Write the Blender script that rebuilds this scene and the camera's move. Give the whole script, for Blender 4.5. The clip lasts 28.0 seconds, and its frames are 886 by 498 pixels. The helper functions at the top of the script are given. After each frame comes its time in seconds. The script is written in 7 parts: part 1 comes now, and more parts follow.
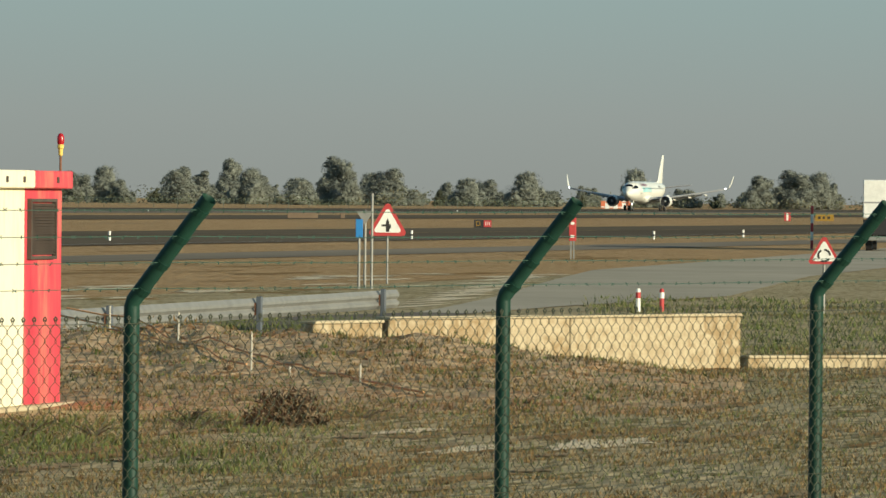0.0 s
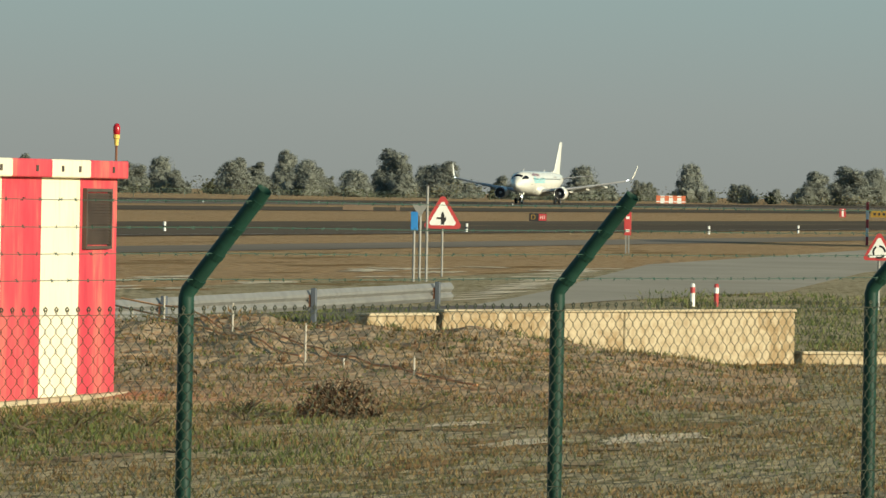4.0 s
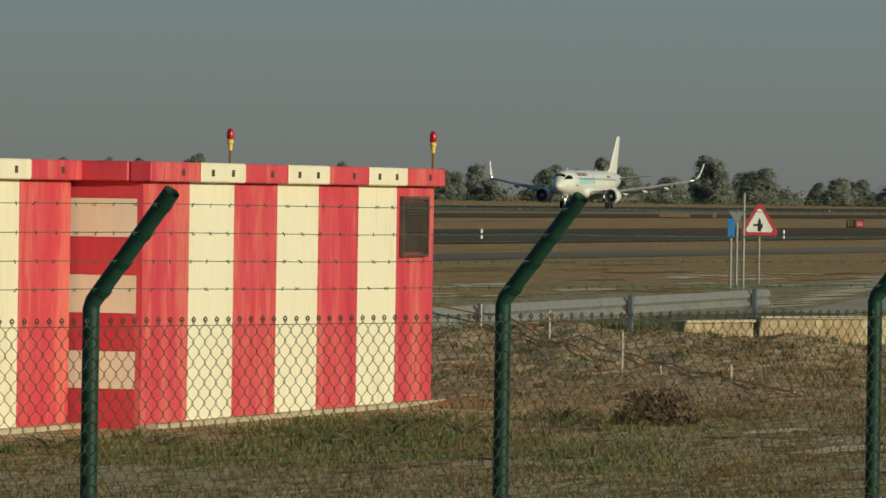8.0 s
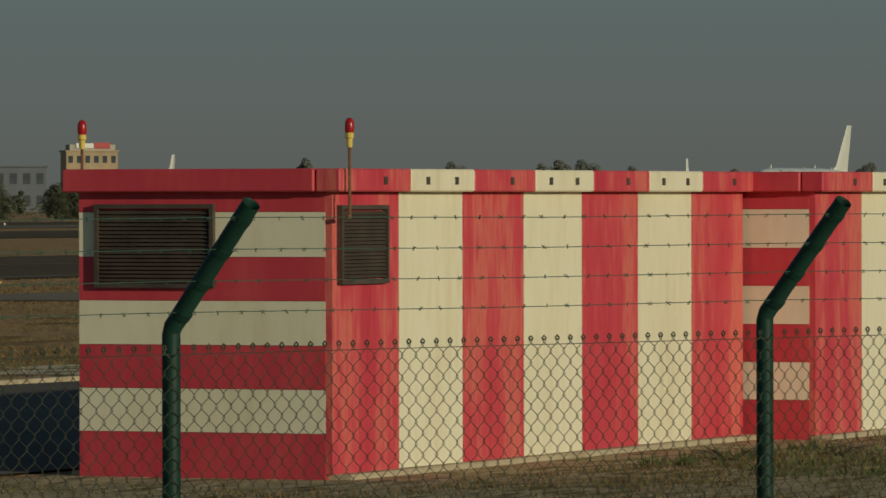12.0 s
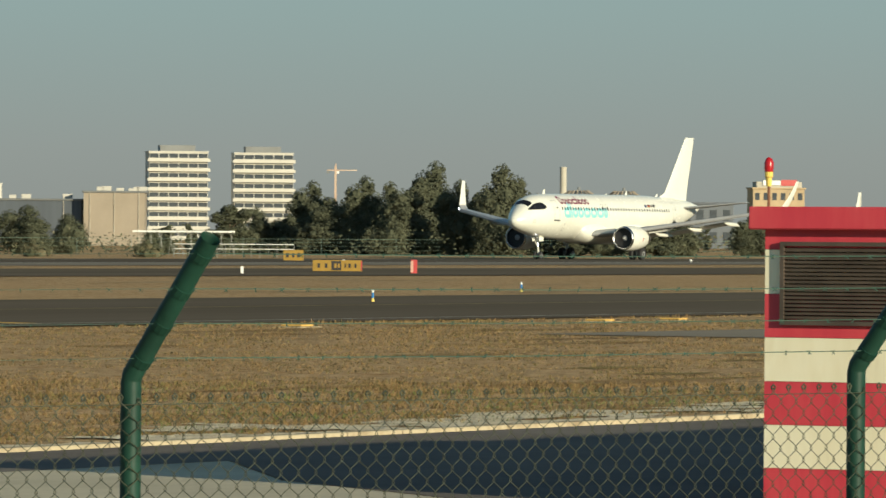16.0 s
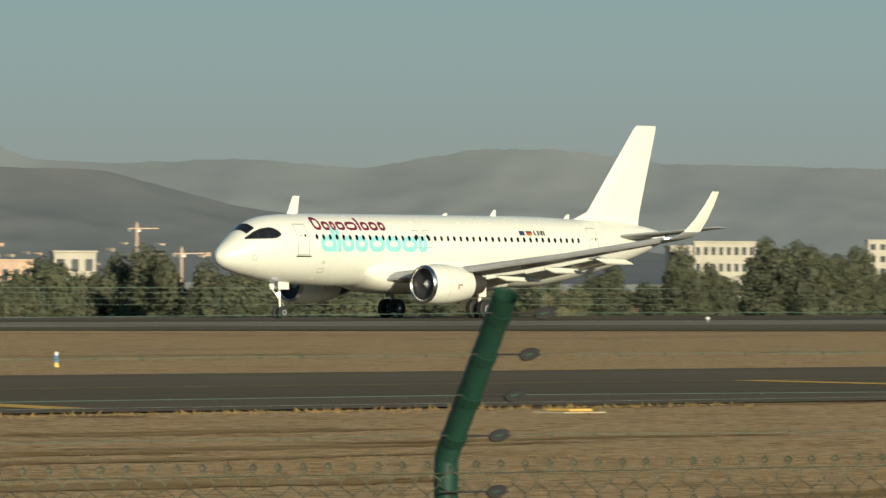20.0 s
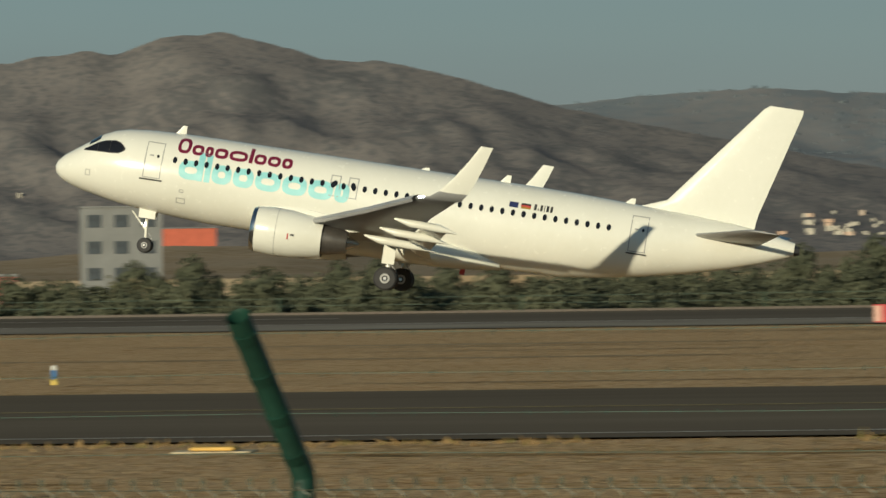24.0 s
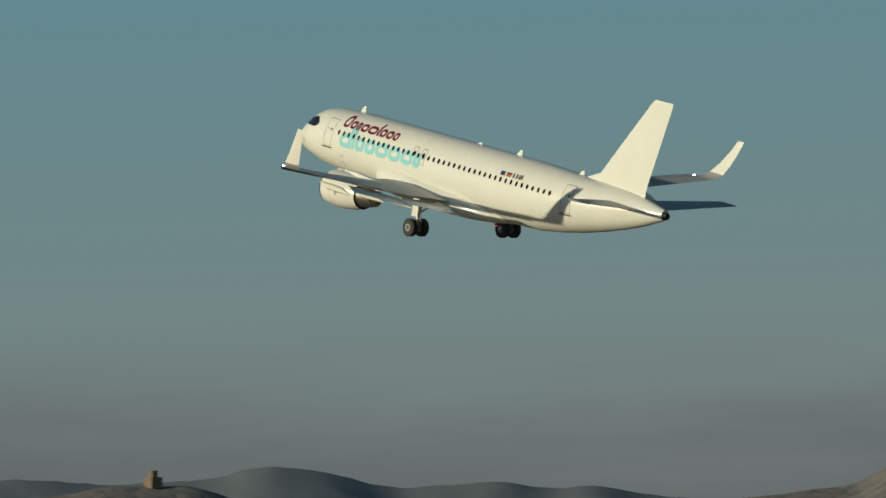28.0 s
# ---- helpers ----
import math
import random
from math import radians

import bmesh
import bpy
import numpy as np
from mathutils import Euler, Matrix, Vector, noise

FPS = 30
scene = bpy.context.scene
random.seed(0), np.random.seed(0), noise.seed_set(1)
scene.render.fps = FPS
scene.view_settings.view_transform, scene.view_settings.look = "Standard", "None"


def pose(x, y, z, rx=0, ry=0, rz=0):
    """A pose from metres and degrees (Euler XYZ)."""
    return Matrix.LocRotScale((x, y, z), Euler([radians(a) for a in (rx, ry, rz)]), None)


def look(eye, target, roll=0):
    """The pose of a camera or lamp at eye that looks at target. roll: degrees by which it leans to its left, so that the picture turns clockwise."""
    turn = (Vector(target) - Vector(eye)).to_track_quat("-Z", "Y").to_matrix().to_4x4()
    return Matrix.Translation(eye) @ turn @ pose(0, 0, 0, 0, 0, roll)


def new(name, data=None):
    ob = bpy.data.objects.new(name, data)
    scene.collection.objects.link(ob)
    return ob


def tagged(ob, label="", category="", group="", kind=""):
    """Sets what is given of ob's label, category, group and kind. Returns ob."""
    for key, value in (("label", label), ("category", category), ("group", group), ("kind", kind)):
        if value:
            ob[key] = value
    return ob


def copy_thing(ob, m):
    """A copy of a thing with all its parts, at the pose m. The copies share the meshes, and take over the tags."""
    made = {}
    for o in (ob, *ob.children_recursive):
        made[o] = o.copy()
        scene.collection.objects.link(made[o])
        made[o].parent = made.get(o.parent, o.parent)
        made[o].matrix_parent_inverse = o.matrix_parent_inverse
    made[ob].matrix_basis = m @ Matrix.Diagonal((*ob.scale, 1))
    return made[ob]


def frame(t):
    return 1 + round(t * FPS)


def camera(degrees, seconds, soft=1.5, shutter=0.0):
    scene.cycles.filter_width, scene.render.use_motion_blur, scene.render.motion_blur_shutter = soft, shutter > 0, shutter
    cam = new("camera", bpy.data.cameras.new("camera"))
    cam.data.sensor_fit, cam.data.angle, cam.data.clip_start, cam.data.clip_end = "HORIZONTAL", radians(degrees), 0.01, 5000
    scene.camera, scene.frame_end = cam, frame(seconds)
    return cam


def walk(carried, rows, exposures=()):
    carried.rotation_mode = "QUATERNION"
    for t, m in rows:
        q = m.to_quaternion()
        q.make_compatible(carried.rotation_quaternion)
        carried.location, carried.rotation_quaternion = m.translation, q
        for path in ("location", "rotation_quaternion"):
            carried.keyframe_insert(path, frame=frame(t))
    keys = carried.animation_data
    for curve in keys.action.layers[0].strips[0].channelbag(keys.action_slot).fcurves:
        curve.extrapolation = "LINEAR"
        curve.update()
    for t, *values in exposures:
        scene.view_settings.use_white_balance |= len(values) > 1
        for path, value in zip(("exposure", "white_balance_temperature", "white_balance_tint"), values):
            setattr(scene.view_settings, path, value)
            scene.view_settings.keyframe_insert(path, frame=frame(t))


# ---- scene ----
EYE = (0.0, 0.0, 2.3)
FOV = 7.888


def ray(az, el):
    """The way to a bearing (degrees to the right of +y) and a height over the horizon."""
    a, e = radians(az), radians(el)
    return Vector((math.sin(a) * math.cos(e), math.cos(a) * math.cos(e), math.sin(e)))


# seconds, bearing, tilt, lean
PATH = [
    (0.0, 76.028, -0.455, 0.57),
    (0.5, 75.834, -0.538, 0.68),
    (1.0, 75.889, -0.518, 0.82),
    (1.5, 76.181, -0.570, 0.48),
    (2.0, 76.053, -0.555, 0.60),
    (2.5, 75.953, -0.525, 0.96),
    (4.5, 75.383, -0.503, 0.98),
    (5.0, 75.204, -0.468, 0.94),
    (5.5, 75.113, -0.461, 0.91),
    (6.0, 74.881, -0.399, 0.81),
    (6.5, 74.527, -0.290, 0.92),
    (7.0, 73.913, -0.392, 1.01),
    (7.5, 73.392, -0.538, 0.94),
    (8.0, 72.716, -0.507, 0.88),
    (8.5, 72.181, -0.356, 0.99),
    (9.0, 71.545, -0.329, 0.72),
    (9.5, 71.067, -0.294, 0.87),
    (10.0, 70.795, -0.076, 0.49),
    (10.5, 70.260, -0.275, 0.30),
    (11.0, 69.027, -0.388, 0.52),
    (11.5, 67.804, -0.498, -0.00),
    (12.0, 66.724, -0.448, -0.12),
    (12.5, 65.778, -0.471, 0.05),
    (14.5, 63.322, 0.034, 0.49),
    (15.0, 62.510, 0.063, 0.55),
    (15.5, 61.679, -0.024, 0.61),
    (16.0, 60.612, -0.130, 0.40),
    (16.5, 59.393, -0.146, 0.44),
    (17.0, 57.872, -0.090, 0.44),
    (17.5, 56.188, 0.001, 0.71),
    (18.0, 54.214, 0.015, 0.88),
    (18.5, 52.003, 0.020, 0.52),
    (19.0, 49.199, 0.090, 0.36),
    (19.5, 46.458, 0.105, 0.61),
    (20.0, 42.927, 0.277, 0.18),
    (20.5, 38.716, 0.407, 0.31),
    (22.5, 17.148, 0.359, 0.11),
    (23.0, 9.871, 0.263, -0.12),
    (23.5, 2.552, 0.263, -0.45),
    (24.0, -5.028, 0.157, -0.79),
    (24.5, -12.524, 0.336, -1.08),
    (25.0, -19.940, 0.672, -0.81),
    (25.5, -27.248, 1.073, -0.81),
    (26.0, -33.739, 1.361, -0.86),
    (26.5, -38.709, 1.538, -0.76),
    (27.0, -42.896, 2.450, -1.21),
    (27.5, -46.579, 2.540, -1.84),
    (28.0, -50.484, 2.999, -1.53),
]

cam = camera(FOV, 28.0, 1.5, 0.12)
walk(cam, [(t, look(EYE, Vector(EYE) + ray(a, e), r)) for t, a, e, r in PATH],
     exposures=[(0.0, 0.46), (2.5, 0.46), (4.5, 0.46), (6.0, 0.36), (7.0, 0.1), (8.0, -0.32), (9.0, -0.47), (10.0, -0.8), (11.0, -1.01), (12.5, -1.03), (14.5, 0.1), (15.0, 0.14), (16.0, 0.4), (18.0, 0.46), (20.5, 0.28), (22.5, -0.02), (26.0, -0.1), (27.0, -0.04), (28.0, -0.3)])

# ---- light ----
SUN_AZ, SUN_EL = -158.0, 11.8
world = bpy.data.worlds.new("sky")
scene.world = world
world.use_nodes = True
wn, wl = world.node_tree.nodes, world.node_tree.links
sky = wn.new("ShaderNodeTexSky")
sky.sky_type, sky.sun_disc = "NISHITA", False
sky.sun_elevation, sky.sun_rotation = radians(SUN_EL), radians(SUN_AZ)
sky.air_density, sky.dust_density, sky.ozone_density = 1.0, 1.0, 4.0
wn["Background"].inputs["Strength"].default_value = 0.1
tint = wn.new("ShaderNodeMix")
tint.data_type, tint.blend_type = "RGBA", "MULTIPLY"
tint.inputs[0].default_value = 1.0
wl.new(sky.outputs["Color"], tint.inputs[6])
tint.inputs[7].default_value = (1.08, 1.0, 0.78, 1)
# the dusty air low over the horizon, all the way round
way = wn.new("ShaderNodeTexCoord")
axes = wn.new("ShaderNodeSeparateXYZ")
wl.new(way.outputs["Generated"], axes.inputs[0])
low = wn.new("ShaderNodeMapRange")
low.inputs["From Max"].default_value = 0.16
wl.new(axes.outputs["Z"], low.inputs["Value"])
dust = wn.new("ShaderNodeValToRGB")
stops = dust.color_ramp.elements
stops[0].color, stops[1].color, stops[1].position = (0.205, 0.222, 0.205, 1), (0.12, 0.318, 0.4, 1), 0.88
for where, col in ((0.08, (0.218, 0.246, 0.23, 1)), (0.22, (0.215, 0.29, 0.28, 1)), (0.5, (0.165, 0.3, 0.33, 1))):
    e = stops.new(where)
    e.color = col
wl.new(low.outputs["Result"], dust.inputs["Fac"])
lift = wn.new("ShaderNodeVectorMath")
lift.operation = "SCALE"
lift.inputs["Scale"].default_value = 10.0
wl.new(dust.outputs["Color"], lift.inputs[0])
high = wn.new("ShaderNodeMapRange")
high.inputs["From Min"].default_value, high.inputs["From Max"].default_value = 0.14, 0.4
wl.new(axes.outputs["Z"], high.inputs["Value"])
haze = wn.new("ShaderNodeMix")
haze.data_type = "RGBA"
wl.new(high.outputs["Result"], haze.inputs[0])
wl.new(lift.outputs["Vector"], haze.inputs[6])
wl.new(tint.outputs[2], haze.inputs[7])
# thin grey cloud banks low in the west
veil = wn.new("ShaderNodeMapping")
veil.inputs["Scale"].default_value = (4.0, 4.0, 26.0)
wl.new(way.outputs["Generated"], veil.inputs["Vector"])
puff = wn.new("ShaderNodeTexNoise")
puff.inputs["Scale"].default_value, puff.inputs["Detail"].default_value, puff.inputs["Roughness"].default_value = 1.5, 6, 0.55
wl.new(veil.outputs["Vector"], puff.inputs["Vector"])
cut = wn.new("ShaderNodeMapRange")
cut.inputs["From Min"].default_value, cut.inputs["From Max"].default_value, cut.inputs["To Max"].default_value = 0.34, 0.62, 0.7
wl.new(puff.outputs["Fac"], cut.inputs["Value"])
west = wn.new("ShaderNodeMapRange")
west.inputs["From Min"].default_value, west.inputs["From Max"].default_value = -0.02, -0.3
wl.new(axes.outputs["X"], west.inputs["Value"])
thin = wn.new("ShaderNodeMapRange")
thin.inputs["From Min"].default_value, thin.inputs["From Max"].default_value = 0.042, 0.022
wl.new(axes.outputs["Z"], thin.inputs["Value"])
both, cloud = wn.new("ShaderNodeMath"), wn.new("ShaderNodeMath")
both.operation = cloud.operation = "MULTIPLY"
wl.new(west.outputs["Result"], both.inputs[0])
wl.new(thin.outputs["Result"], both.inputs[1])
wl.new(both.outputs[0], cloud.inputs[0])
wl.new(cut.outputs["Result"], cloud.inputs[1])
banks = wn.new("ShaderNodeMix")
banks.data_type = "RGBA"
wl.new(cloud.outputs[0], banks.inputs[0])
wl.new(haze.outputs[2], banks.inputs[6])
banks.inputs[7].default_value = (1.35, 1.45, 1.55, 1)
wl.new(banks.outputs[2], wn["Background"].inputs["Color"])
sun = new("sun", bpy.data.lights.new("sun", "SUN"))
sun.data.energy, sun.data.angle, sun.data.color = 4.4, radians(0.6), (1.0, 0.9, 0.64)
sun.matrix_world = look((0, 0, 50), Vector((0, 0, 50)) - ray(SUN_AZ, SUN_EL))


# ---- materials ----
def mat(name, colors, rough=0.7, scale=3.0, metal=0.0, bump=0.0, bump_scale=30.0, stretch=(1, 1, 1), fine=0.25, coords="Object", island=0.0, spec=0.5):
    """A surface whose colour wanders over the given colours at two scales, with a fine relief."""
    m = bpy.data.materials.new(name)
    m.use_nodes = True
    n, l = m.node_tree.nodes, m.node_tree.links
    b = n["Principled BSDF"]
    b.inputs["Metallic"].default_value = metal
    b.inputs["Specular IOR Level"].default_value = spec
    if coords == "World":
        src = n.new("ShaderNodeNewGeometry").outputs["Position"]
    else:
        src = n.new("ShaderNodeTexCoord").outputs[coords]
    mp = n.new("ShaderNodeMapping")
    mp.inputs["Scale"].default_value = stretch
    l.new(src, mp.inputs["Vector"])
    big, small = n.new("ShaderNodeTexNoise"), n.new("ShaderNodeTexNoise")
    big.inputs["Scale"].default_value, big.inputs["Detail"].default_value = scale, 5
    small.inputs["Scale"].default_value, small.inputs["Detail"].default_value = scale * 9, 4
    for t in (big, small):
        l.new(mp.outputs["Vector"], t.inputs["Vector"])
    mix = n.new("ShaderNodeMix")
    mix.inputs["Factor"].default_value = fine
    l.new(big.outputs["Fac"], mix.inputs["A"])
    l.new(small.outputs["Fac"], mix.inputs["B"])
    fac = mix.outputs["Result"]
    if island:
        rnd = n.new("ShaderNodeNewGeometry").outputs["Random Per Island"]
        add = n.new("ShaderNodeMath")
        add.operation = "MULTIPLY_ADD"
        l.new(rnd, add.inputs[0])
        add.inputs[1].default_value = island
        l.new(fac, add.inputs[2])
        sub = n.new("ShaderNodeMath")
        sub.operation = "SUBTRACT"
        l.new(add.outputs[0], sub.inputs[0])
        sub.inputs[1].default_value = island / 2
        fac = sub.outputs[0]
    ramp = n.new("ShaderNodeValToRGB")
    el = ramp.color_ramp.elements
    k = len(colors)
    for i, c in enumerate(colors):
        p = 0.32 + 0.36 * i / max(1, k - 1)
        e = el[i] if i < 2 else el.new(p)
        e.position, e.color = p, (*c, 1)
    l.new(fac, ramp.inputs["Fac"])
    l.new(ramp.outputs["Color"], b.inputs["Base Color"])
    rr = n.new("ShaderNodeMapRange")
    rr.inputs["To Min"].default_value, rr.inputs["To Max"].default_value = max(0.03, rough - 0.1), min(1, rough + 0.1)
    l.new(small.outputs["Fac"], rr.inputs["Value"])
    l.new(rr.outputs["Result"], b.inputs["Roughness"])
    if bump:
        bt = n.new("ShaderNodeTexNoise")
        bt.inputs["Scale"].default_value, bt.inputs["Detail"].default_value = bump_scale, 6
        l.new(mp.outputs["Vector"], bt.inputs["Vector"])
        bp = n.new("ShaderNodeBump")
        bp.inputs["Strength"].default_value, bp.inputs["Distance"].default_value = bump, 0.5 / bump_scale
        l.new(bt.outputs["Fac"], bp.inputs["Height"])
        l.new(bp.outputs["Normal"], b.inputs["Normal"])
    return m


def glow(name, color, strength):
    m = mat(name, [color, color], 0.3)
    b = m.node_tree.nodes["Principled BSDF"]
    b.inputs["Emission Color"].default_value, b.inputs["Emission Strength"].default_value = (*color, 1), strength
    return m


def plain(c, k=0.12):
    return [tuple(v * (1 - k) for v in c), c, tuple(min(1, v * (1 + k)) for v in c)]


def leafy(m, share=0.35):
    """Thin leaves: part of the light passes through them."""
    n, l = m.node_tree.nodes, m.node_tree.links
    b, out = n["Principled BSDF"], n["Material Output"]
    thin = n.new("ShaderNodeBsdfTranslucent")
    l.new(b.inputs["Base Color"].links[0].from_socket, thin.inputs["Color"])
    mix = n.new("ShaderNodeMixShader")
    mix.inputs["Fac"].default_value = share
    l.new(b.outputs["BSDF"], mix.inputs[1])
    l.new(thin.outputs["BSDF"], mix.inputs[2])
    l.new(mix.outputs["Shader"], out.inputs["Surface"])
    return m


DRY = mat("dry_grass_ground", [(0.195, 0.113, 0.05), (0.405, 0.245, 0.116), (0.56, 0.395, 0.225), (0.3, 0.184, 0.082), (0.46, 0.3, 0.15)], 0.95, 0.3, bump=0.8, bump_scale=3.0, coords="World", fine=0.62, spec=0.0)
NEAR = mat("near_field", [(0.1, 0.085, 0.04), (0.36, 0.29, 0.165), (0.5, 0.42, 0.27), (0.2, 0.165, 0.075), (0.46, 0.37, 0.22)], 0.95, 0.5, bump=1.0, bump_scale=7.0, coords="World", stretch=(0.3, 1, 1), fine=0.62, spec=0.0)
ASPHALT = mat("asphalt", plain((0.15, 0.125, 0.094), 0.2), 0.95, 0.05, bump=0.2, bump_scale=40, coords="World", stretch=(0.2, 1, 1), spec=0.0)
RUNWAY = mat("runway_asphalt", plain((0.135, 0.115, 0.09), 0.25), 0.95, 0.04, bump=0.15, bump_scale=40, coords="World", stretch=(0.15, 1, 1), spec=0.0)
SHOULDER = mat("pale_shoulder", plain((0.25, 0.222, 0.178), 0.2), 0.9, 0.1, coords="World", spec=0.0)
ROAD = mat("light_road", plain((0.46, 0.415, 0.325), 0.14), 0.9, 0.15, bump=0.2, bump_scale=20, coords="World", spec=0.0)
SERVICE = mat("worn_service_asphalt", plain((0.27, 0.235, 0.185), 0.22), 0.9, 0.06, coords="World", stretch=(0.2, 1, 1), spec=0.0)
CONCRETE = mat("concrete", [(0.4, 0.34, 0.23), (0.5, 0.43, 0.3), (0.33, 0.26, 0.17)], 0.9, 1.2, bump=0.4, bump_scale=14, spec=0.0)
CHALK = mat("pale_gravel", [(0.42, 0.33, 0.2), (0.66, 0.55, 0.37), (0.86, 0.75, 0.55), (0.36, 0.26, 0.14)], 0.95, 1.6, coords="World", bump=1.0, bump_scale=6, fine=0.5, spec=0.0)
YELLOW = mat("yellow_paint", plain((0.66, 0.42, 0.13), 0.2), 0.8, 2.0, spec=0.0)
PALE_LINE = mat("worn_white_paint", plain((0.5, 0.48, 0.42), 0.2), 0.85, 2.0, spec=0.0)
RED = mat("red_paint", [(0.5, 0.035, 0.06), (0.57, 0.048, 0.07), (0.62, 0.075, 0.09)], 0.6, 1.6, stretch=(1, 1, 0.25), fine=0.35)
RED_WORN = mat("worn_red_paint", [(0.47, 0.03, 0.055), (0.55, 0.045, 0.07), (0.6, 0.065, 0.085), (0.66, 0.16, 0.125), (0.57, 0.052, 0.075)], 0.6, 2.0, stretch=(1.1, 1, 0.16), fine=0.35)
WHITE = mat("cream_white_paint", [(0.68, 0.61, 0.44), (0.78, 0.72, 0.53), (0.82, 0.77, 0.59), (0.75, 0.68, 0.49)], 0.55, 0.9, stretch=(1.3, 1, 0.25), fine=0.4)
LOUVRE = mat("dark_louvre", plain((0.075, 0.058, 0.046), 0.3), 0.6, 4)
GREEN = mat("green_plastic_coat", plain((0.008, 0.04, 0.028), 0.25), 0.55, 4, bump=0.1, spec=0.3)
MESH_WIRE = mat("weathered_mesh_wire", plain((0.075, 0.082, 0.055), 0.35), 0.5, 6)
STAKE = mat("weathered_stake", plain((0.48, 0.45, 0.38), 0.1), 0.9, 4)
DARKGREEN = mat("green_wire", plain((0.03, 0.075, 0.055), 0.2), 0.5, 6)
STEEL = mat("galvanised_steel", plain((0.25, 0.25, 0.235), 0.18), 0.6, 3, metal=0.3)
POLE = mat("grey_painted_pole", plain((0.25, 0.265, 0.225), 0.1), 0.5, 2)
RUST = mat("rusty_steel", [(0.1, 0.05, 0.03), (0.2, 0.09, 0.05), (0.28, 0.14, 0.08)], 0.9, 6)
BLACK = mat("black_rubber", plain((0.02, 0.02, 0.022), 0.2), 0.7, 5)
GLASS_DARK = mat("dark_glass", plain((0.012, 0.013, 0.016), 0.2), 0.08, 2)
LAMP_RED = glow("red_lamp_glass", (0.35, 0.01, 0.015), 0.12)
LAMP_YELLOW = mat("yellow_lamp_base", plain((0.75, 0.55, 0.12)), 0.5, 4)
SIGN_YELLOW = mat("yellow_board", plain((0.3, 0.18, 0.025)), 0.5, 3)
SIGN_RED = mat("red_board", plain((0.45, 0.05, 0.05)), 0.5, 3)
SIGN_WHITE = mat("white_board", plain((0.78, 0.78, 0.74)), 0.5, 3)
SIGN_BLUE = mat("blue_board", plain((0.03, 0.2, 0.5)), 0.4, 3)
LEAF = leafy(mat("olive_green_leaves", [(0.07, 0.078, 0.053), (0.096, 0.104, 0.07), (0.13, 0.136, 0.09)], 0.9, 0.35, island=0.18, coords="Object", spec=0.0), 0.1)
LEAF_GREY = leafy(mat("grey_green_leaves", [(0.085, 0.092, 0.058), (0.13, 0.132, 0.084), (0.2, 0.175, 0.11)], 0.8, 0.5, island=0.35, spec=0.0), 0.1)
BARK = mat("bark", plain((0.12, 0.09, 0.06), 0.3), 0.95, 3, bump=0.5)
# the blue-grey of this range is aerial haze painted into its colour
HILL_FAR = mat("hazed_far_hills", [(0.16, 0.185, 0.205), (0.178, 0.2, 0.218), (0.194, 0.212, 0.225)], 1.0, 0.006, coords="World", spec=0.0)
HILL = mat("scrub_hills", [(0.112, 0.114, 0.119), (0.145, 0.143, 0.144), (0.2, 0.184, 0.175), (0.128, 0.128, 0.131), (0.16, 0.152, 0.148)], 1.0, 0.016, coords="World", fine=0.5, spec=0.0, bump=0.3, bump_scale=0.2)
# greyer than the nearer scrub hills: haze painted into the colour
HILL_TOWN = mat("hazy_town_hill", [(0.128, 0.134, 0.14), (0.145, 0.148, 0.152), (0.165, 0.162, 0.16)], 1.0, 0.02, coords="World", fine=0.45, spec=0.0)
# next three: distance haze put into the colour, bluer and paler
HILL_MID = mat("hazed_mountain_scrub", [(0.132, 0.16, 0.182), (0.148, 0.172, 0.192), (0.185, 0.188, 0.195), (0.14, 0.167, 0.187)], 1.0, 0.008, coords="World", fine=0.4, spec=0.0, bump=0.12, bump_scale=0.1)
HILL_FAINT = mat("haze_paled_hills", [(0.198, 0.222, 0.24), (0.212, 0.235, 0.25), (0.224, 0.244, 0.256)], 1.0, 0.006, coords="World", spec=0.0)
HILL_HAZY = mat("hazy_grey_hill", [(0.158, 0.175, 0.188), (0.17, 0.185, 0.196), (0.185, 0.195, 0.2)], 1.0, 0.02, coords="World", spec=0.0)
PLANE_WHITE = mat("aircraft_white", [(0.69, 0.69, 0.62), (0.72, 0.72, 0.655), (0.74, 0.74, 0.675)], 0.24, 0.4)
PLANE_GREY = mat("aircraft_grey", plain((0.3, 0.305, 0.31), 0.12), 0.4, 0.6)
CHROME = mat("bare_metal", plain((0.6, 0.6, 0.6), 0.1), 0.22, 2, metal=1.0)
MAROON = mat("maroon_paint", plain((0.16, 0.012, 0.04), 0.08), 0.35, 2)
TURQUOISE = mat("turquoise_paint", plain((0.26, 0.6, 0.63), 0.06), 0.35, 2)


TOWER = mat("white_render", plain((0.52, 0.5, 0.45), 0.06), 0.7, 0.3)
PALE = mat("cream_render", [(0.36, 0.335, 0.28), (0.44, 0.41, 0.345), (0.5, 0.47, 0.4)], 0.8, 0.3)
PALE_PINK = mat("terracotta_render", [(0.42, 0.28, 0.2), (0.5, 0.36, 0.27), (0.55, 0.45, 0.36)], 0.8, 0.15)
OCHRE = mat("ochre_render", [(0.5, 0.36, 0.2), (0.55, 0.42, 0.26), (0.58, 0.5, 0.38)], 0.8, 0.12)
BRICK = mat("orange_brick", [(0.4, 0.2, 0.12), (0.46, 0.25, 0.16), (0.5, 0.3, 0.2)], 0.85, 0.4)
BRICK_PALE = mat("pale_brown_brick", plain((0.42, 0.32, 0.2), 0.15), 0.85, 0.4)
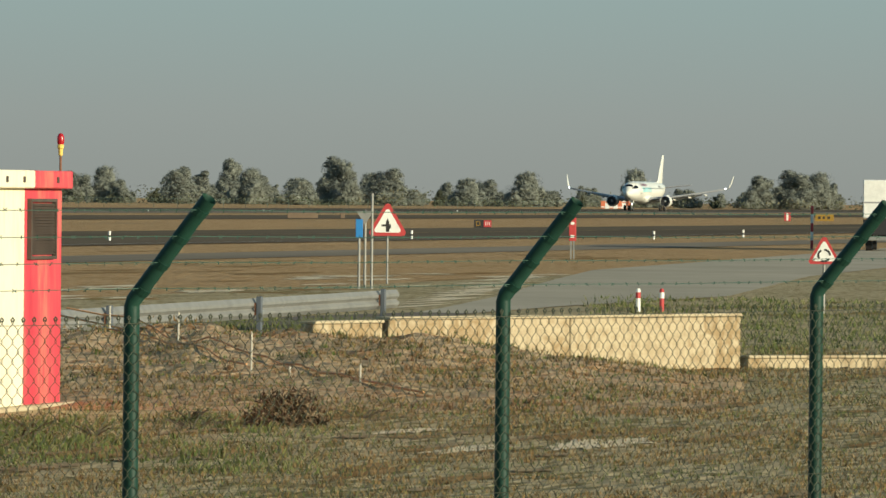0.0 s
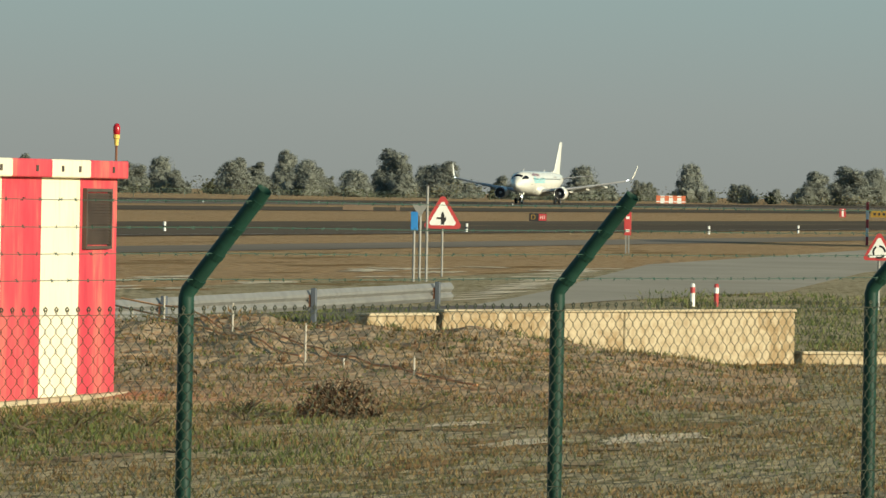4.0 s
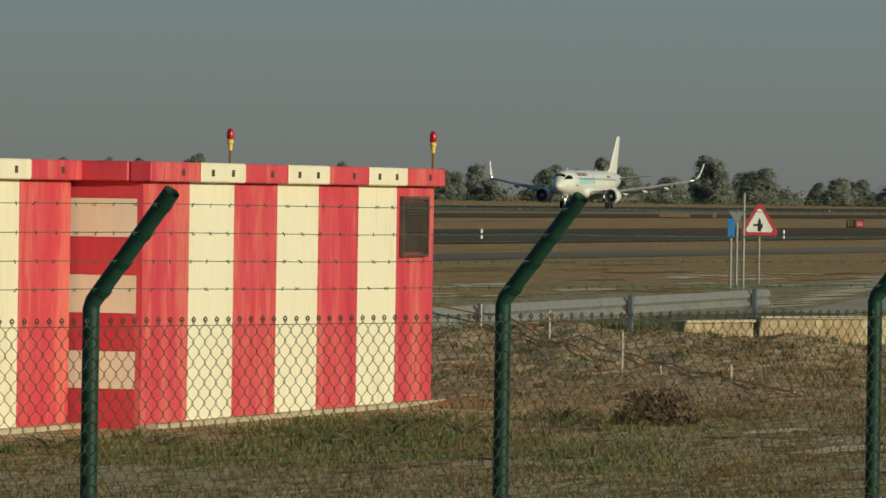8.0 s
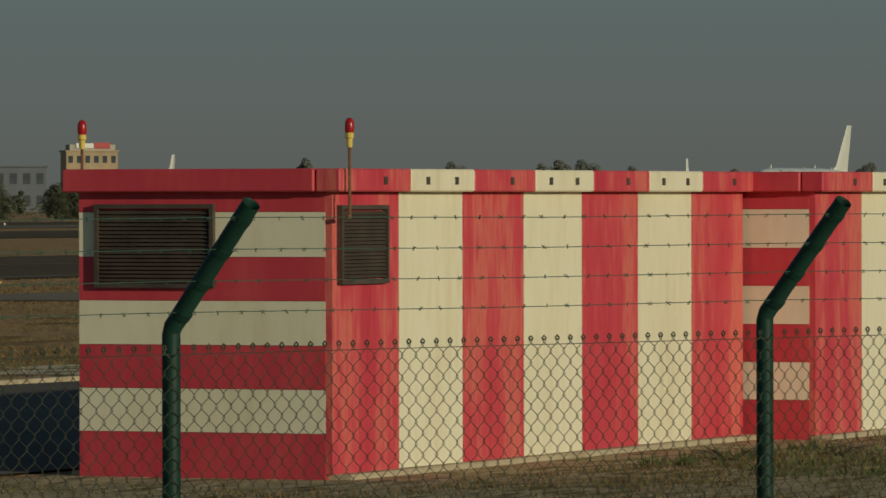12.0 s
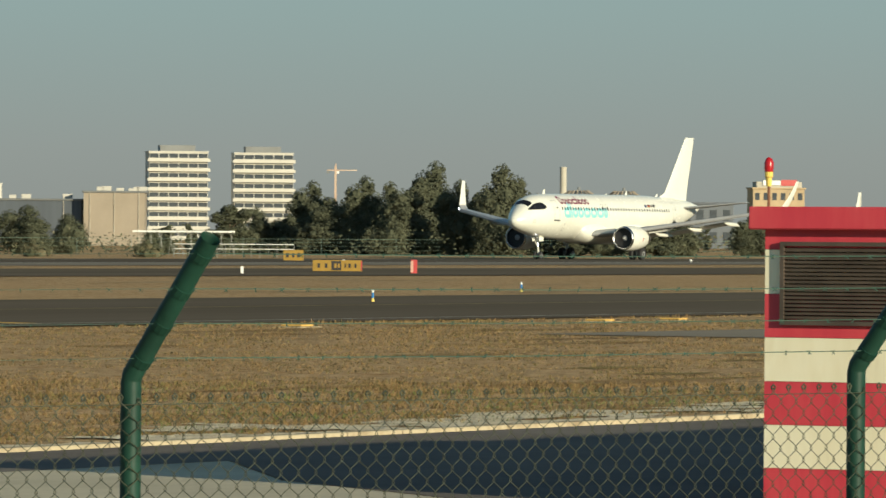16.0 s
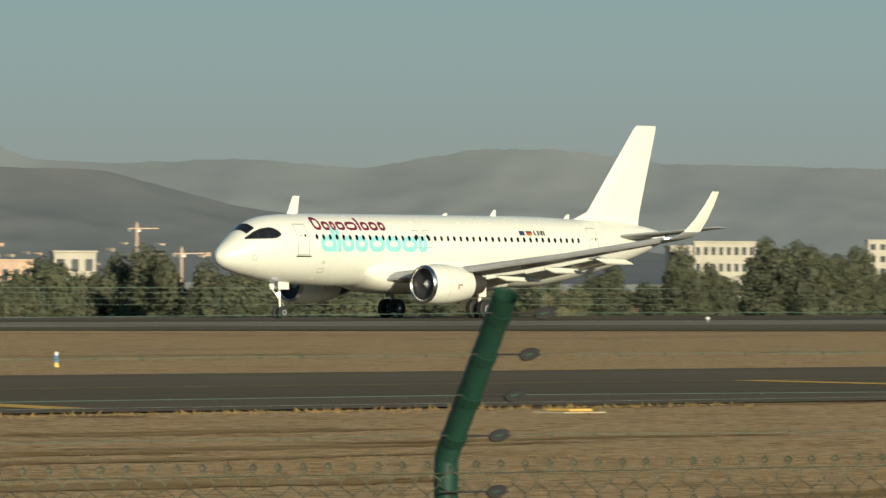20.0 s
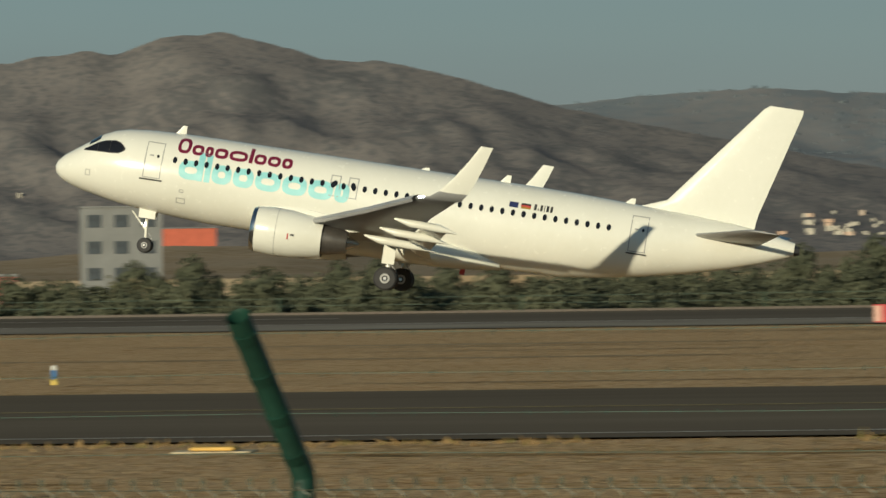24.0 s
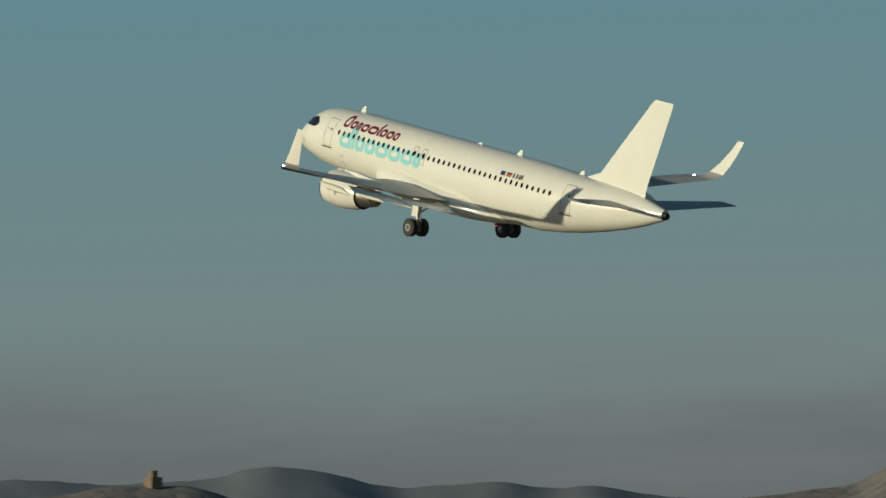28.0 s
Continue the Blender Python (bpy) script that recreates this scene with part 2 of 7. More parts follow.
HALL_DARK = mat("dark_blue_cladding", plain((0.085, 0.1, 0.12), 0.12), 0.6, 0.2, stretch=(4, 4, 0.2))
HALL_GREY = mat("grey_cladding", plain((0.17, 0.178, 0.178), 0.15), 0.6, 0.2)
TAN = mat("tan_panels", plain((0.32, 0.27, 0.21), 0.1), 0.7, 0.2)
SILO = mat("pale_silo_paint", plain((0.42, 0.41, 0.36), 0.1), 0.6, 0.4, stretch=(2, 2, 0.3))
WAREHOUSE = mat("white_cladding", plain((0.6, 0.58, 0.52), 0.08), 0.6, 0.2)
ROOF_RED = mat("dull_red_sheet", plain((0.3, 0.12, 0.1), 0.15), 0.7, 0.2)
CONTAINER = mat("red_container", plain((0.5, 0.12, 0.07), 0.12), 0.6, 0.5)
PANE = mat("window_glass", plain((0.06, 0.07, 0.08), 0.3), 0.15, 0.5)
ORANGE = mat("orange_tape", plain((0.75, 0.36, 0.16), 0.15), 0.7, 3)
STRAW = mat("dry_straw", [(0.17, 0.11, 0.05), (0.24, 0.165, 0.08), (0.14, 0.095, 0.045), (0.13, 0.11, 0.045)], 0.9, 0.25, coords="World", island=0.5, spec=0.1)
WEED = mat("green_weeds", [(0.075, 0.1, 0.032), (0.11, 0.135, 0.048), (0.15, 0.15, 0.065)], 0.9, 0.4, coords="World", island=0.5, spec=0.1)
DEADBUSH = mat("brown_dead_bush", [(0.09, 0.06, 0.035), (0.14, 0.095, 0.06), (0.18, 0.13, 0.08)], 0.95, 2, island=0.5, spec=0.1)


WEED_GROUND = mat("green_grass_ground", [(0.24, 0.18, 0.075), (0.29, 0.22, 0.1), (0.34, 0.26, 0.13)], 0.95, 0.6, coords="World", bump=0.8, bump_scale=9, spec=0.0)
RUSTGRASS = mat("rust_brown_grass", [(0.25, 0.15, 0.07), (0.31, 0.195, 0.09), (0.38, 0.26, 0.14), (0.27, 0.19, 0.085)], 0.95, 0.7, coords="World", bump=0.8, bump_scale=9, spec=0.0)
STRAW_GROUND = mat("straw_ground", [(0.3, 0.22, 0.13), (0.38, 0.29, 0.18), (0.26, 0.18, 0.1)], 0.95, 0.25, coords="World", bump=0.6, bump_scale=6, spec=0.0)
MOUND = mat("weedy_earth", [(0.14, 0.125, 0.055), (0.37, 0.25, 0.13), (0.54, 0.42, 0.28), (0.4, 0.21, 0.1), (0.19, 0.175, 0.075)], 0.95, 1.1, coords="World", bump=1.0, bump_scale=4, fine=0.5, spec=0.0)
ROAD_DARK = mat("worn_road_asphalt", plain((0.2, 0.178, 0.155), 0.18), 0.9, 0.3, bump=0.3, bump_scale=20, coords="World", spec=0.0)
WALLSTONE = mat("yellow_stone_wall", [(0.17, 0.13, 0.08), (0.36, 0.29, 0.19), (0.46, 0.39, 0.27), (0.3, 0.22, 0.125), (0.42, 0.35, 0.24)], 0.9, 0.55, bump=1.0, bump_scale=5, fine=0.4, spec=0.0, coords="World")
# far leaves lifted to pale grey-green: aerial haze painted into the colour
LEAF_HAZED = leafy(mat("haze_paled_leaves", [(0.18, 0.197, 0.174), (0.197, 0.213, 0.186), (0.215, 0.228, 0.197)], 0.95, 0.35, island=0.1, spec=0.0), 0.1)
SLOPE = mat("bare_ochre_earth", [(0.2, 0.155, 0.1), (0.26, 0.2, 0.13), (0.3, 0.24, 0.17), (0.2, 0.17, 0.11)], 1.0, 0.03, coords="World", fine=0.5, spec=0.0)
BARK_BOARD = mat("brown_board", plain((0.17, 0.12, 0.08), 0.15), 0.8, 0.8)
PINKISH = mat("faded_pink_paint", plain((0.6, 0.35, 0.28), 0.1), 0.7, 2)
YELLOW_WORN = mat("worn_yellow_paint", plain((0.34, 0.28, 0.14), 0.25), 0.85, 0.8, coords="World", spec=0.0)
ORANGE_RED = mat("orange_red_paint", plain((0.62, 0.17, 0.08), 0.1), 0.6, 2)


def edge(x):
    """Where the runway's far side ends."""
    return float(np.interp(x, [-35, 5, 130, 230, 600, 900], [313, 313, 313, 296, 296, 330]))


def gz(x, y):
    """The lie of the land: level, and falling away a little beyond the runway."""
    az = math.degrees(math.atan2(x, max(y, 1)))
    f = min(1, max(0, (53 - az) / 14))
    r = min(1, max(0, (y - edge(x) - 4) / 56))
    return -6.0 * f * f * (3 - 2 * f) * r * r * (3 - 2 * r)


# ---- tools ----
def part(name, bm, material, parent=None, label="", smooth=False):
    me = bpy.data.meshes.new(name)
    bmesh.ops.recalc_face_normals(bm, faces=bm.faces)
    bm.to_mesh(me)
    bm.free()
    for m in (material if isinstance(material, (list, tuple)) else [material]):
        me.materials.append(m)
    if smooth:
        me.shade_smooth()
        me.set_sharp_from_angle(angle=radians(40))
    ob = new(name, me)
    if parent is not None:
        ob.parent = parent
    if label:
        ob["label"] = label
    return ob


def thing(name, label, category, m=None, group="", kind=""):
    ob = new(name)
    ob.empty_display_size = 0.2
    if m is not None:
        ob.matrix_basis = m
    return tagged(ob, label, category, group, kind)


def box(bm, x0, x1, y0, y1, z0, z1, bevel=0.0):
    r = bmesh.ops.create_cube(bm, size=1.0)
    for v in r["verts"]:
        v.co = Vector(((x0 + x1) / 2 + v.co.x * (x1 - x0), (y0 + y1) / 2 + v.co.y * (y1 - y0), (z0 + z1) / 2 + v.co.z * (z1 - z0)))
    if bevel:
        es = list({e for v in r["verts"] for e in v.link_edges})
        bmesh.ops.bevel(bm, geom=es, offset=bevel, segments=1, affect="EDGES")
    return bm


def boxed(*a, **k):
    return box(bmesh.new(), *a, **k)


def tube(bm, pts, radii, n=8, cap=True):
    """A round bar along the points, with a radius at each."""
    rings = []
    pts = [Vector(p) for p in pts]
    if not isinstance(radii, (list, tuple)):
        radii = [radii] * len(pts)
    side = None
    for i, p in enumerate(pts):
        d = pts[min(i + 1, len(pts) - 1)] - pts[max(i - 1, 0)]
        d = d.normalized() if d.length > 1e-9 else Vector((0, 0, 1))
        if side is None:
            side = d.orthogonal().normalized()
        side = (side - d * side.dot(d)).normalized()
        up = d.cross(side)
        rings.append([bm.verts.new(p + (side * math.cos(2 * math.pi * k / n) + up * math.sin(2 * math.pi * k / n)) * radii[i]) for k in range(n)])
    for a, b in zip(rings, rings[1:]):
        for k in range(n):
            bm.faces.new((a[k], a[(k + 1) % n], b[(k + 1) % n], b[k]))
    if cap:
        bm.faces.new(rings[0][::-1])
        bm.faces.new(rings[-1])
    return bm


def tubed(pts, radii, n=8, cap=True):
    return tube(bmesh.new(), pts, radii, n, cap)


def poly(bm, pts, z=0.0):
    return bm.faces.new([bm.verts.new((p[0], p[1], p[2] if len(p) > 2 else z)) for p in pts])


def sheet(name, pts, z, material, label="", kind="structure", category=""):
    bm = bmesh.new()
    poly(bm, pts, z)
    return tagged(part(name, bm, material), label, category, kind=kind)


def strip(name, x0, x1, y0, y1, z, material, label):
    return sheet(name, [(x0, y0), (x1, y0), (x1, y1), (x0, y1)], z, material, label)


def loft(bm, rings, close_ends=True):
    vs = [[bm.verts.new(p) for p in r] for r in rings]
    n = len(vs[0])
    for a, b in zip(vs, vs[1:]):
        for k in range(n):
            bm.faces.new((a[k], a[(k + 1) % n], b[(k + 1) % n], b[k]))
    if close_ends:
        bm.faces.new(vs[0][::-1])
        bm.faces.new(vs[-1])
    return bm


# ---- ground, runway, taxiway ----
bm = bmesh.new()
gx = [-4800, -3000, -2000, -1500] + list(range(-1200, 2001, 50)) + [2500, 3200, 4800]
gy = [-300, -50, 0, 50, 100, 200, 280, 286, 290, 295, 300, 306, 312, 318, 324, 330, 336, 344, 352, 360, 368, 376, 384, 392, 400, 440, 520, 700, 1000, 1500, 2500, 4900]
gv = [[bm.verts.new((x, y, gz(x, y))) for y in gy] for x in gx]
for ca, cb in zip(gv, gv[1:]):
    for j in range(len(gy) - 1):
        bm.faces.new((ca[j], cb[j], cb[j + 1], ca[j + 1]))
tagged(part("ground", bm, DRY), "flat field of dry brown grass", "ground", kind="structure")
strip("taxiway", -900, 2500, 84.2, 117.5, 0.03, ASPHALT, "dark worn asphalt taxiway with a yellow centre line")
sheet("runway", [(-1500, 250), (3200, 250), (3200, 330)] + [(x, edge(x)) for x in (900, 600, 230, 130, 5, -35)] + [(-1500, 313)], 0.03, RUNWAY, "dark asphalt runway behind a strip of dry grass")
strip("runway_shoulder", -1500, 3200, 234, 257, 0.035, SHOULDER, "pale runway shoulder along dry grass")


sheet("exit_taxiway", [(150, 236.5), (215, 203), (253, 181), (313, 174), (700, 172), (1500, 172), (1500, 206), (700, 208), (382, 212), (300, 218), (262, 236.5)], 0.032, ASPHALT, "dark asphalt exit taxiway joining a runway")

# ---- perimeter fence ----
FENCE_AZ, FENCE_D = 19.5, 16.2
FN = ray(FENCE_AZ, 0)
FT = Vector((FN.y, -FN.x, 0))
FENCE_M = Matrix(((FT.x, FN.x, 0, FN.x * FENCE_D), (FT.y, FN.y, 0, FN.y * FENCE_D), (0, 0, 1, 0), (0, 0, 0, 1)))
# bearings of the posts, and the height of the arms' tips along the row
POSTS = [81.6, 79.36, 76.57, 73.26, 69.59, 64.3, 57.84, 50.93, 42.96, 33.7, 23.7, 13.35, 2.9, -6.3, -14.3, -21.38, -29.23, -34.35, -39.5, -44.2, -48.0]


def fence():
    f = thing("perimeter_fence", "green chain-link airport fence with angled barbed-wire arms", "fence", FENCE_M)
    out = 0.4
    spots = []
    for az in POSTS:
        tip = float(np.interp(az, [-40, -7, 13, 43, 51, 80], [2.08, 2.17, 2.21, 2.26, 2.28, 2.29]))
        spots.append((FENCE_D * math.tan(radians(az - FENCE_AZ)), tip))
    for s, tip in spots:
        elbow = tip - 0.45
        # two posts of the row have settled to one side
        lean = 0.085 if -3 < s < 2.5 else 0.0
        bm = bmesh.new()
        tube(bm, [(s + lean * (tip + 0.1), 0, -0.1), (s + lean * 0.46, 0, elbow - 0.014), (s + lean * 0.44, -0.008, elbow + 0.012), (s, -out, tip)], 0.034, 14, cap=False)
        tube(bm, [(s, -out, tip), (s, -out + 0.006, tip - 0.007), (s + lean * 0.07, -out + 0.06, tip - 0.07)], [0.034, 0.027, 0.027], 14, cap=False)
        tube(bm, [(s + lean * 0.07, -out + 0.06, tip - 0.07), (s + lean * 0.07, -out + 0.062, tip - 0.072)], [0.027, 0.001], 14, cap=False)
        post = part("post", bm, GREEN, f, "dark green bent steel post", smooth=True)
        for k in range(5 if abs(s - FENCE_D * math.tan(radians(42.96 - FENCE_AZ))) < 0.01 else 0):
            u = (k + 0.57) / 4 if k < 4 else -0.2
            y, z = -out * max(u, 0.1), elbow + 0.45 * u
            loop = [(s + 0.125 + 0.024 * math.cos(a), y - 0.02, z + 0.009 * math.sin(a) + 0.004 * math.cos(a)) for a in [2 * math.pi * q / 12 for q in range(13)]]
            strainer = part("wire_strainer", tubed(loop, 0.009, 6), BLACK, post, "dark wire strainer loop")
            part("ratchet", tubed([(s + 0.112, y - 0.02, z - 0.004), (s + 0.138, y - 0.02, z + 0.006)], [0.009, 0.006], 6), DARKGREEN, strainer)
            part("strainer_pin", tubed([(s - 0.045, y - 0.02, z), (s + 0.16, y - 0.02, z)], 0.003, 5), BLACK, post)
        for k in range(4):
            u = (k + 0.57) / 4
            bm = bmesh.new()
            y, z = -out * u, elbow + 0.45 * u
            cx = s + lean * 0.45 * (1 - u)
            tube(bm, [(cx, y - 0.01, z + 0.008), (cx, y + 0.012, z - 0.014)], 0.0358, 12)
            part("wire_clip", bm, GREEN, post)
    for (s1, tip1), (s0, tip0) in zip(spots, spots[1:]):
        e0, e1 = tip0 - 0.45, tip1 - 0.45
        for k in range(4):
            u = (k + 0.57) / 4
            bm = bmesh.new()
            p0, p1 = Vector((s0, -out * u, e0 + 0.45 * u)), Vector((s1, -out * u, e1 + 0.45 * u))
            mid = (p0 + p1) / 2 - Vector((0, 0, 0.006))
            thin = 0.0022 if s0 > 12 else 0.001
            tube(bm, [p0, mid, p1], thin, 4)
            n = int((s1 - s0) / 0.115)
            for i in range(n):
                q = p0.lerp(p1, (i + 0.5 + random.uniform(-0.1, 0.1)) / n) - Vector((0, 0, 0.004))
                for g in (1, -1):
                    d = Vector((0.006 * g, random.uniform(-0.008, 0.008), 0.007))
                    tube(bm, [q - d, q + d], thin * 0.8, 3)
            part("barbed_wire", bm, DARKGREEN, f)
        if s0 < -20:
            continue
        bm = bmesh.new()
        n = round((s1 - s0) / 0.074)
        rise = 0.045 if s0 < 9 else 0.0
        w = (s1 - s0) / n
        rows = 36
        for k in range(2 * n):
            # each wire zigzags in its own strip and hooks round its neighbours
            xa, path = s0 + (k + 0.5) * w / 2, []
            for q in range(rows):
                sgn = 1 if (k + q) % 2 else -1
                x, z = xa + sgn * (w / 4 + 0.0036), rise - 0.068 - q * w * 0.552
                top = e0 + (e1 - e0) * (x - s0) / (s1 - s0)
                path.append((x, -0.04 + 0.002 * sgn, top + z + 0.005))
                path.append((x, -0.04 - 0.002 * sgn, top + z - 0.005))
            tube(bm, path, 0.0018, 3, cap=False)
        for k in range(n - 1):
            xk = s0 + (k + 1) * w
            tz = e0 + (e1 - e0) * (xk - s0) / (s1 - s0) - 0.07 + rise
            tube(bm, [(xk - 0.004, -0.04, tz), (xk - 0.007, -0.037, tz + 0.01), (xk, -0.04, tz + 0.019), (xk + 0.007, -0.043, tz + 0.01), (xk + 0.004, -0.04, tz)], 0.0038, 4)
        for z in (rise - 0.085, -0.9):
            tube(bm, [(s0, -0.037, e0 + z), (s1, -0.037, e1 + z)], 0.0018, 3, cap=False)
        part("mesh_panel", bm, MESH_WIRE, f, "diamond wire mesh")
    return f


fence()


# ---- striped equipment shelters ----
def shelter_front(p, x0, x1, y, stripes, first_red, vent_x, z1=2.36):
    w = (x1 - x0) / stripes
    for i in range(stripes):
        red = (i % 2 == 0) == first_red
        part("wall_panel", boxed(x0 + i * w + 0.004, x0 + (i + 1) * w - 0.004, y, y + 0.06, 0.05, z1), RED_WORN if red else WHITE, p)
        part("roof_edge_panel", boxed(x0 + i * w - (0.1 if i == 0 else -0.003), x0 + (i + 1) * w + (0.02 if i == stripes - 1 else -0.003), y - 0.12, y + 0.1, z1, z1 + 0.19, 0.012), RED_WORN if red else WHITE, p)
        for dx in ((0.25, 0.7) if not red else (0.6,)):
            part("lifting_hole", boxed(x0 + (i + dx) * w - 0.035, x0 + (i + dx) * w + 0.035, y - 0.128, y - 0.121, z1 + 0.06, z1 + 0.125), LOUVRE, p)
    vx0, vx1 = vent_x
    louvre(p, vx0, vx1, y - 0.03, 1.6, 2.25)


def louvre(p, x0, x1, y, z0, z1, side=False):
    v = part("vent_frame", bmesh.new(), LOUVRE, p)
    bm = bmesh.new()
    for a in ((x0 + 0.035, x1 - 0.035, z0, z0 + 0.035), (x0 + 0.035, x1 - 0.035, z1 - 0.035, z1), (x0, x0 + 0.035, z0, z1), (x1 - 0.035, x1, z0, z1)):
        if side:
            box(bm, y - 0.02, y + 0.03, a[0], a[1], a[2], a[3])
        else:
            box(bm, a[0], a[1], y - 0.02, y + 0.03, a[2], a[3])
    bm.to_mesh(v.data)
    bm.free()
    n = 18
    for i in range(n):
        z = z0 + 0.05 + (z1 - z0 - 0.1) * (i + 0.5) / n
        bm = bmesh.new()
        if side:
            poly(bm, [(y - 0.012, x0 + 0.03, z - 0.014), (y - 0.012, x1 - 0.03, z - 0.014), (y + 0.02, x1 - 0.03, z + 0.016), (y + 0.02, x0 + 0.03, z + 0.016)])
        else:
            poly(bm, [(x0 + 0.03, y - 0.012, z - 0.014), (x1 - 0.03, y - 0.012, z - 0.014), (x1 - 0.03, y + 0.02, z + 0.016), (x0 + 0.03, y + 0.02, z + 0.016)])
        part("slat", bm, LOUVRE, v)


def side_face(p, x, y0, y1, z1=2.36):
    z = -0.05
    for i, hgt in enumerate((0.43, 0.36, 0.36, 0.365, 0.36, 0.37, 0.17)):
        part("side_panel", boxed(x, x + 0.06, y0, y1, z + 0.002, min(z + hgt, z1) - 0.002), WHITE if i % 2 else RED, p)
        z += hgt
    part("roof_edge_panel", boxed(x - 0.12, x + 0.1, y0 + 0.05, y1 + 0.1, z1, z1 + 0.19, 0.012), RED, p)


def shelter(name, x0, x1, y0, y1, vents, side_vent):
    p = thing(name, "red and white striped metal equipment shelter", "shelter", pose(0, 0, 0), group="striped shelters")
    part("plinth", boxed(x0 + 0.065, x1 + 0.12, y0 - 0.16, y1 + 0.1, -0.1, 0.05, 0.02), CONCRETE, p, "concrete plinth")
    part("body", boxed(x0 + 0.061, x1, y0 + 0.061, y1, 0.05, 2.36), RED, p)
    part("roof", boxed(x0, x1 + 0.1, y0 + 0.1, y1 + 0.1, 2.362, 2.52), RED, p)
    shelter_front(p, x0, x1, y0, 7, True, vents)
    side_face(p, x0, y0 + 0.06, y1)
    if side_vent:
        louvre(p, y0 + 1.05, y1 - 0.16, x0 - 0.03, 1.57, 2.26, side=True)
    return p


shelter("equipment_shelter", 47.8, 57.32, 21.55, 23.85, (47.9, 48.86), True)
shelter("equipment_shelter", 57.4, 66.65, 20.85, 23.3, (65.42, 66.34), False)


def beacon(x, y, z):
    p = thing("obstruction_light", "red obstruction light on a thin rusty pole", "lamp", pose(x, y, z), group="obstruction lights")
    part("pole", tubed([(0, 0, -0.35), (0, 0, 0.22)], 0.013, 6), RUST, p)
    part("base", tubed([(0, 0, 0.22), (0, 0, 0.29), (0, 0, 0.3), (0, 0, 0.34)], [0.022, 0.026, 0.036, 0.034], 10), LAMP_YELLOW, p, "yellow lamp base")
    part("lens", tubed([(0, 0, 0.34), (0, 0, 0.37), (0, 0, 0.42), (0, 0, 0.45), (0, 0, 0.462)], [0.033, 0.039, 0.039, 0.027, 0.01], 10), LAMP_RED, p, "red glass dome", smooth=True)
    part("bracket", boxed(-0.06, 0.02, -0.01, 0.03, -0.36, -0.33), RUST, p)
    return p


beacon(47.78, 21.38, 2.5)
beacon(48.0, 23.92, 2.5)
beacon(66.5, 23.15, 2.5)
beacon(66.75, 20.9, 2.5)


TAXI_LIGHT = glow("taxi_light_glass", (0.9, 0.92, 1.0), 25.0)
NAVY = mat("navy_paint", plain((0.02, 0.03, 0.1)), 0.4, 3)


# ---- the airliner: nose towards -x, origin under the main wheels ----
MAIN_X = 17.71
HULL = [(0, 3.620, 0.03, 0.030), (0.12, 3.615, 0.34, 0.335), (0.4, 3.650, 0.62, 0.600), (0.9, 3.730, 0.95, 0.900), (1.6, 3.870, 1.28, 1.250), (2.2, 4.030, 1.5, 1.530), (2.8, 4.100, 1.67, 1.730), (3.5, 4.125, 1.82, 1.875), (4.5, 4.125, 1.95, 1.975), (6, 4.095, 2.03, 2.075), (8, 4.045, 2.04, 2.145), (24, 4.030, 2.04, 2.160), (26, 4.050, 2, 2.120), (28, 4.150, 1.87, 1.950), (30, 4.290, 1.63, 1.730), (32, 4.470, 1.32, 1.470), (34, 4.675, 0.97, 1.145), (35.5, 4.825, 0.68, 0.825), (36.8, 4.950, 0.41, 0.450), (37.2, 4.990, 0.31, 0.330)]


def hull_at(x):
    for a, b in zip(HULL, HULL[1:]):
        if a[0] <= x <= b[0]:
            t = (x - a[0]) / (b[0] - a[0])
            return [p + (q - p) * t for p, q in zip(a[1:], b[1:])]
    return HULL[-1][1:]


def skin(x, z, off=0.0, side=-1):
    """The point of the hull's side at that length and height."""
    zc, hw, hh = hull_at(x)
    s = max(-0.999, min(0.999, (z - zc) / hh))
    return Vector((x - MAIN_X, side * (hw * math.sqrt(1 - s * s) + off), z + off * s))


def on_skin(bm, pts, off, side=-1):
    """A thin patch that follows the hull, drawn by its outline of (length, height)."""
    vs = [bm.verts.new(skin(x, z, off, side)) for x, z in pts]
    return bm.faces.new(vs)


def patch(bm, x0, x1, z0, z1, off, side=-1, nx=2, nz=3, round_=False):
    """A curved rectangle on the hull."""
    g = [[bm.verts.new(skin(x0 + (x1 - x0) * i / nx, z0 + (z1 - z0) * j / nz, off, side)) for j in range(nz + 1)] for i in range(nx + 1)]
    for i in range(nx):
        for j in range(nz):
            bm.faces.new((g[i][j], g[i + 1][j], g[i + 1][j + 1], g[i][j + 1]))


def outline(bm, x0, x1, z0, z1, w, off, side):
    patch(bm, x0, x1, z0, z0 + w, off, side, 2, 1)
    patch(bm, x0, x1, z1 - w, z1, off, side, 2, 1)
    patch(bm, x0, x0 + w, z0, z1, off, side, 1, 5)
    patch(bm, x1 - w, x1, z0, z1, off, side, 1, 5)


def aerofoil(le, te, y, z, thick, vertical=False, n=9):
    """A ring of points round a wing section, leading edge first."""
    c = te - le
    up, lo = [], []
    for i in range(n):
        u = (1 - math.cos(math.pi * i / (n - 1))) / 2
        t = thick * c * (2.97 * math.sqrt(u) - 1.26 * u - 3.516 * u * u + 2.843 * u ** 3 - 1.015 * u ** 4) / 2 * 1.0
        up.append((le + u * c, t))
        lo.append((le + u * c, -t * 0.8))
    ring = up + lo[-2:0:-1]
    if vertical:
        return [Vector((x - MAIN_X, t, z)) for x, t in ring]
    return [Vector((x - MAIN_X, y, z + t)) for x, t in ring]


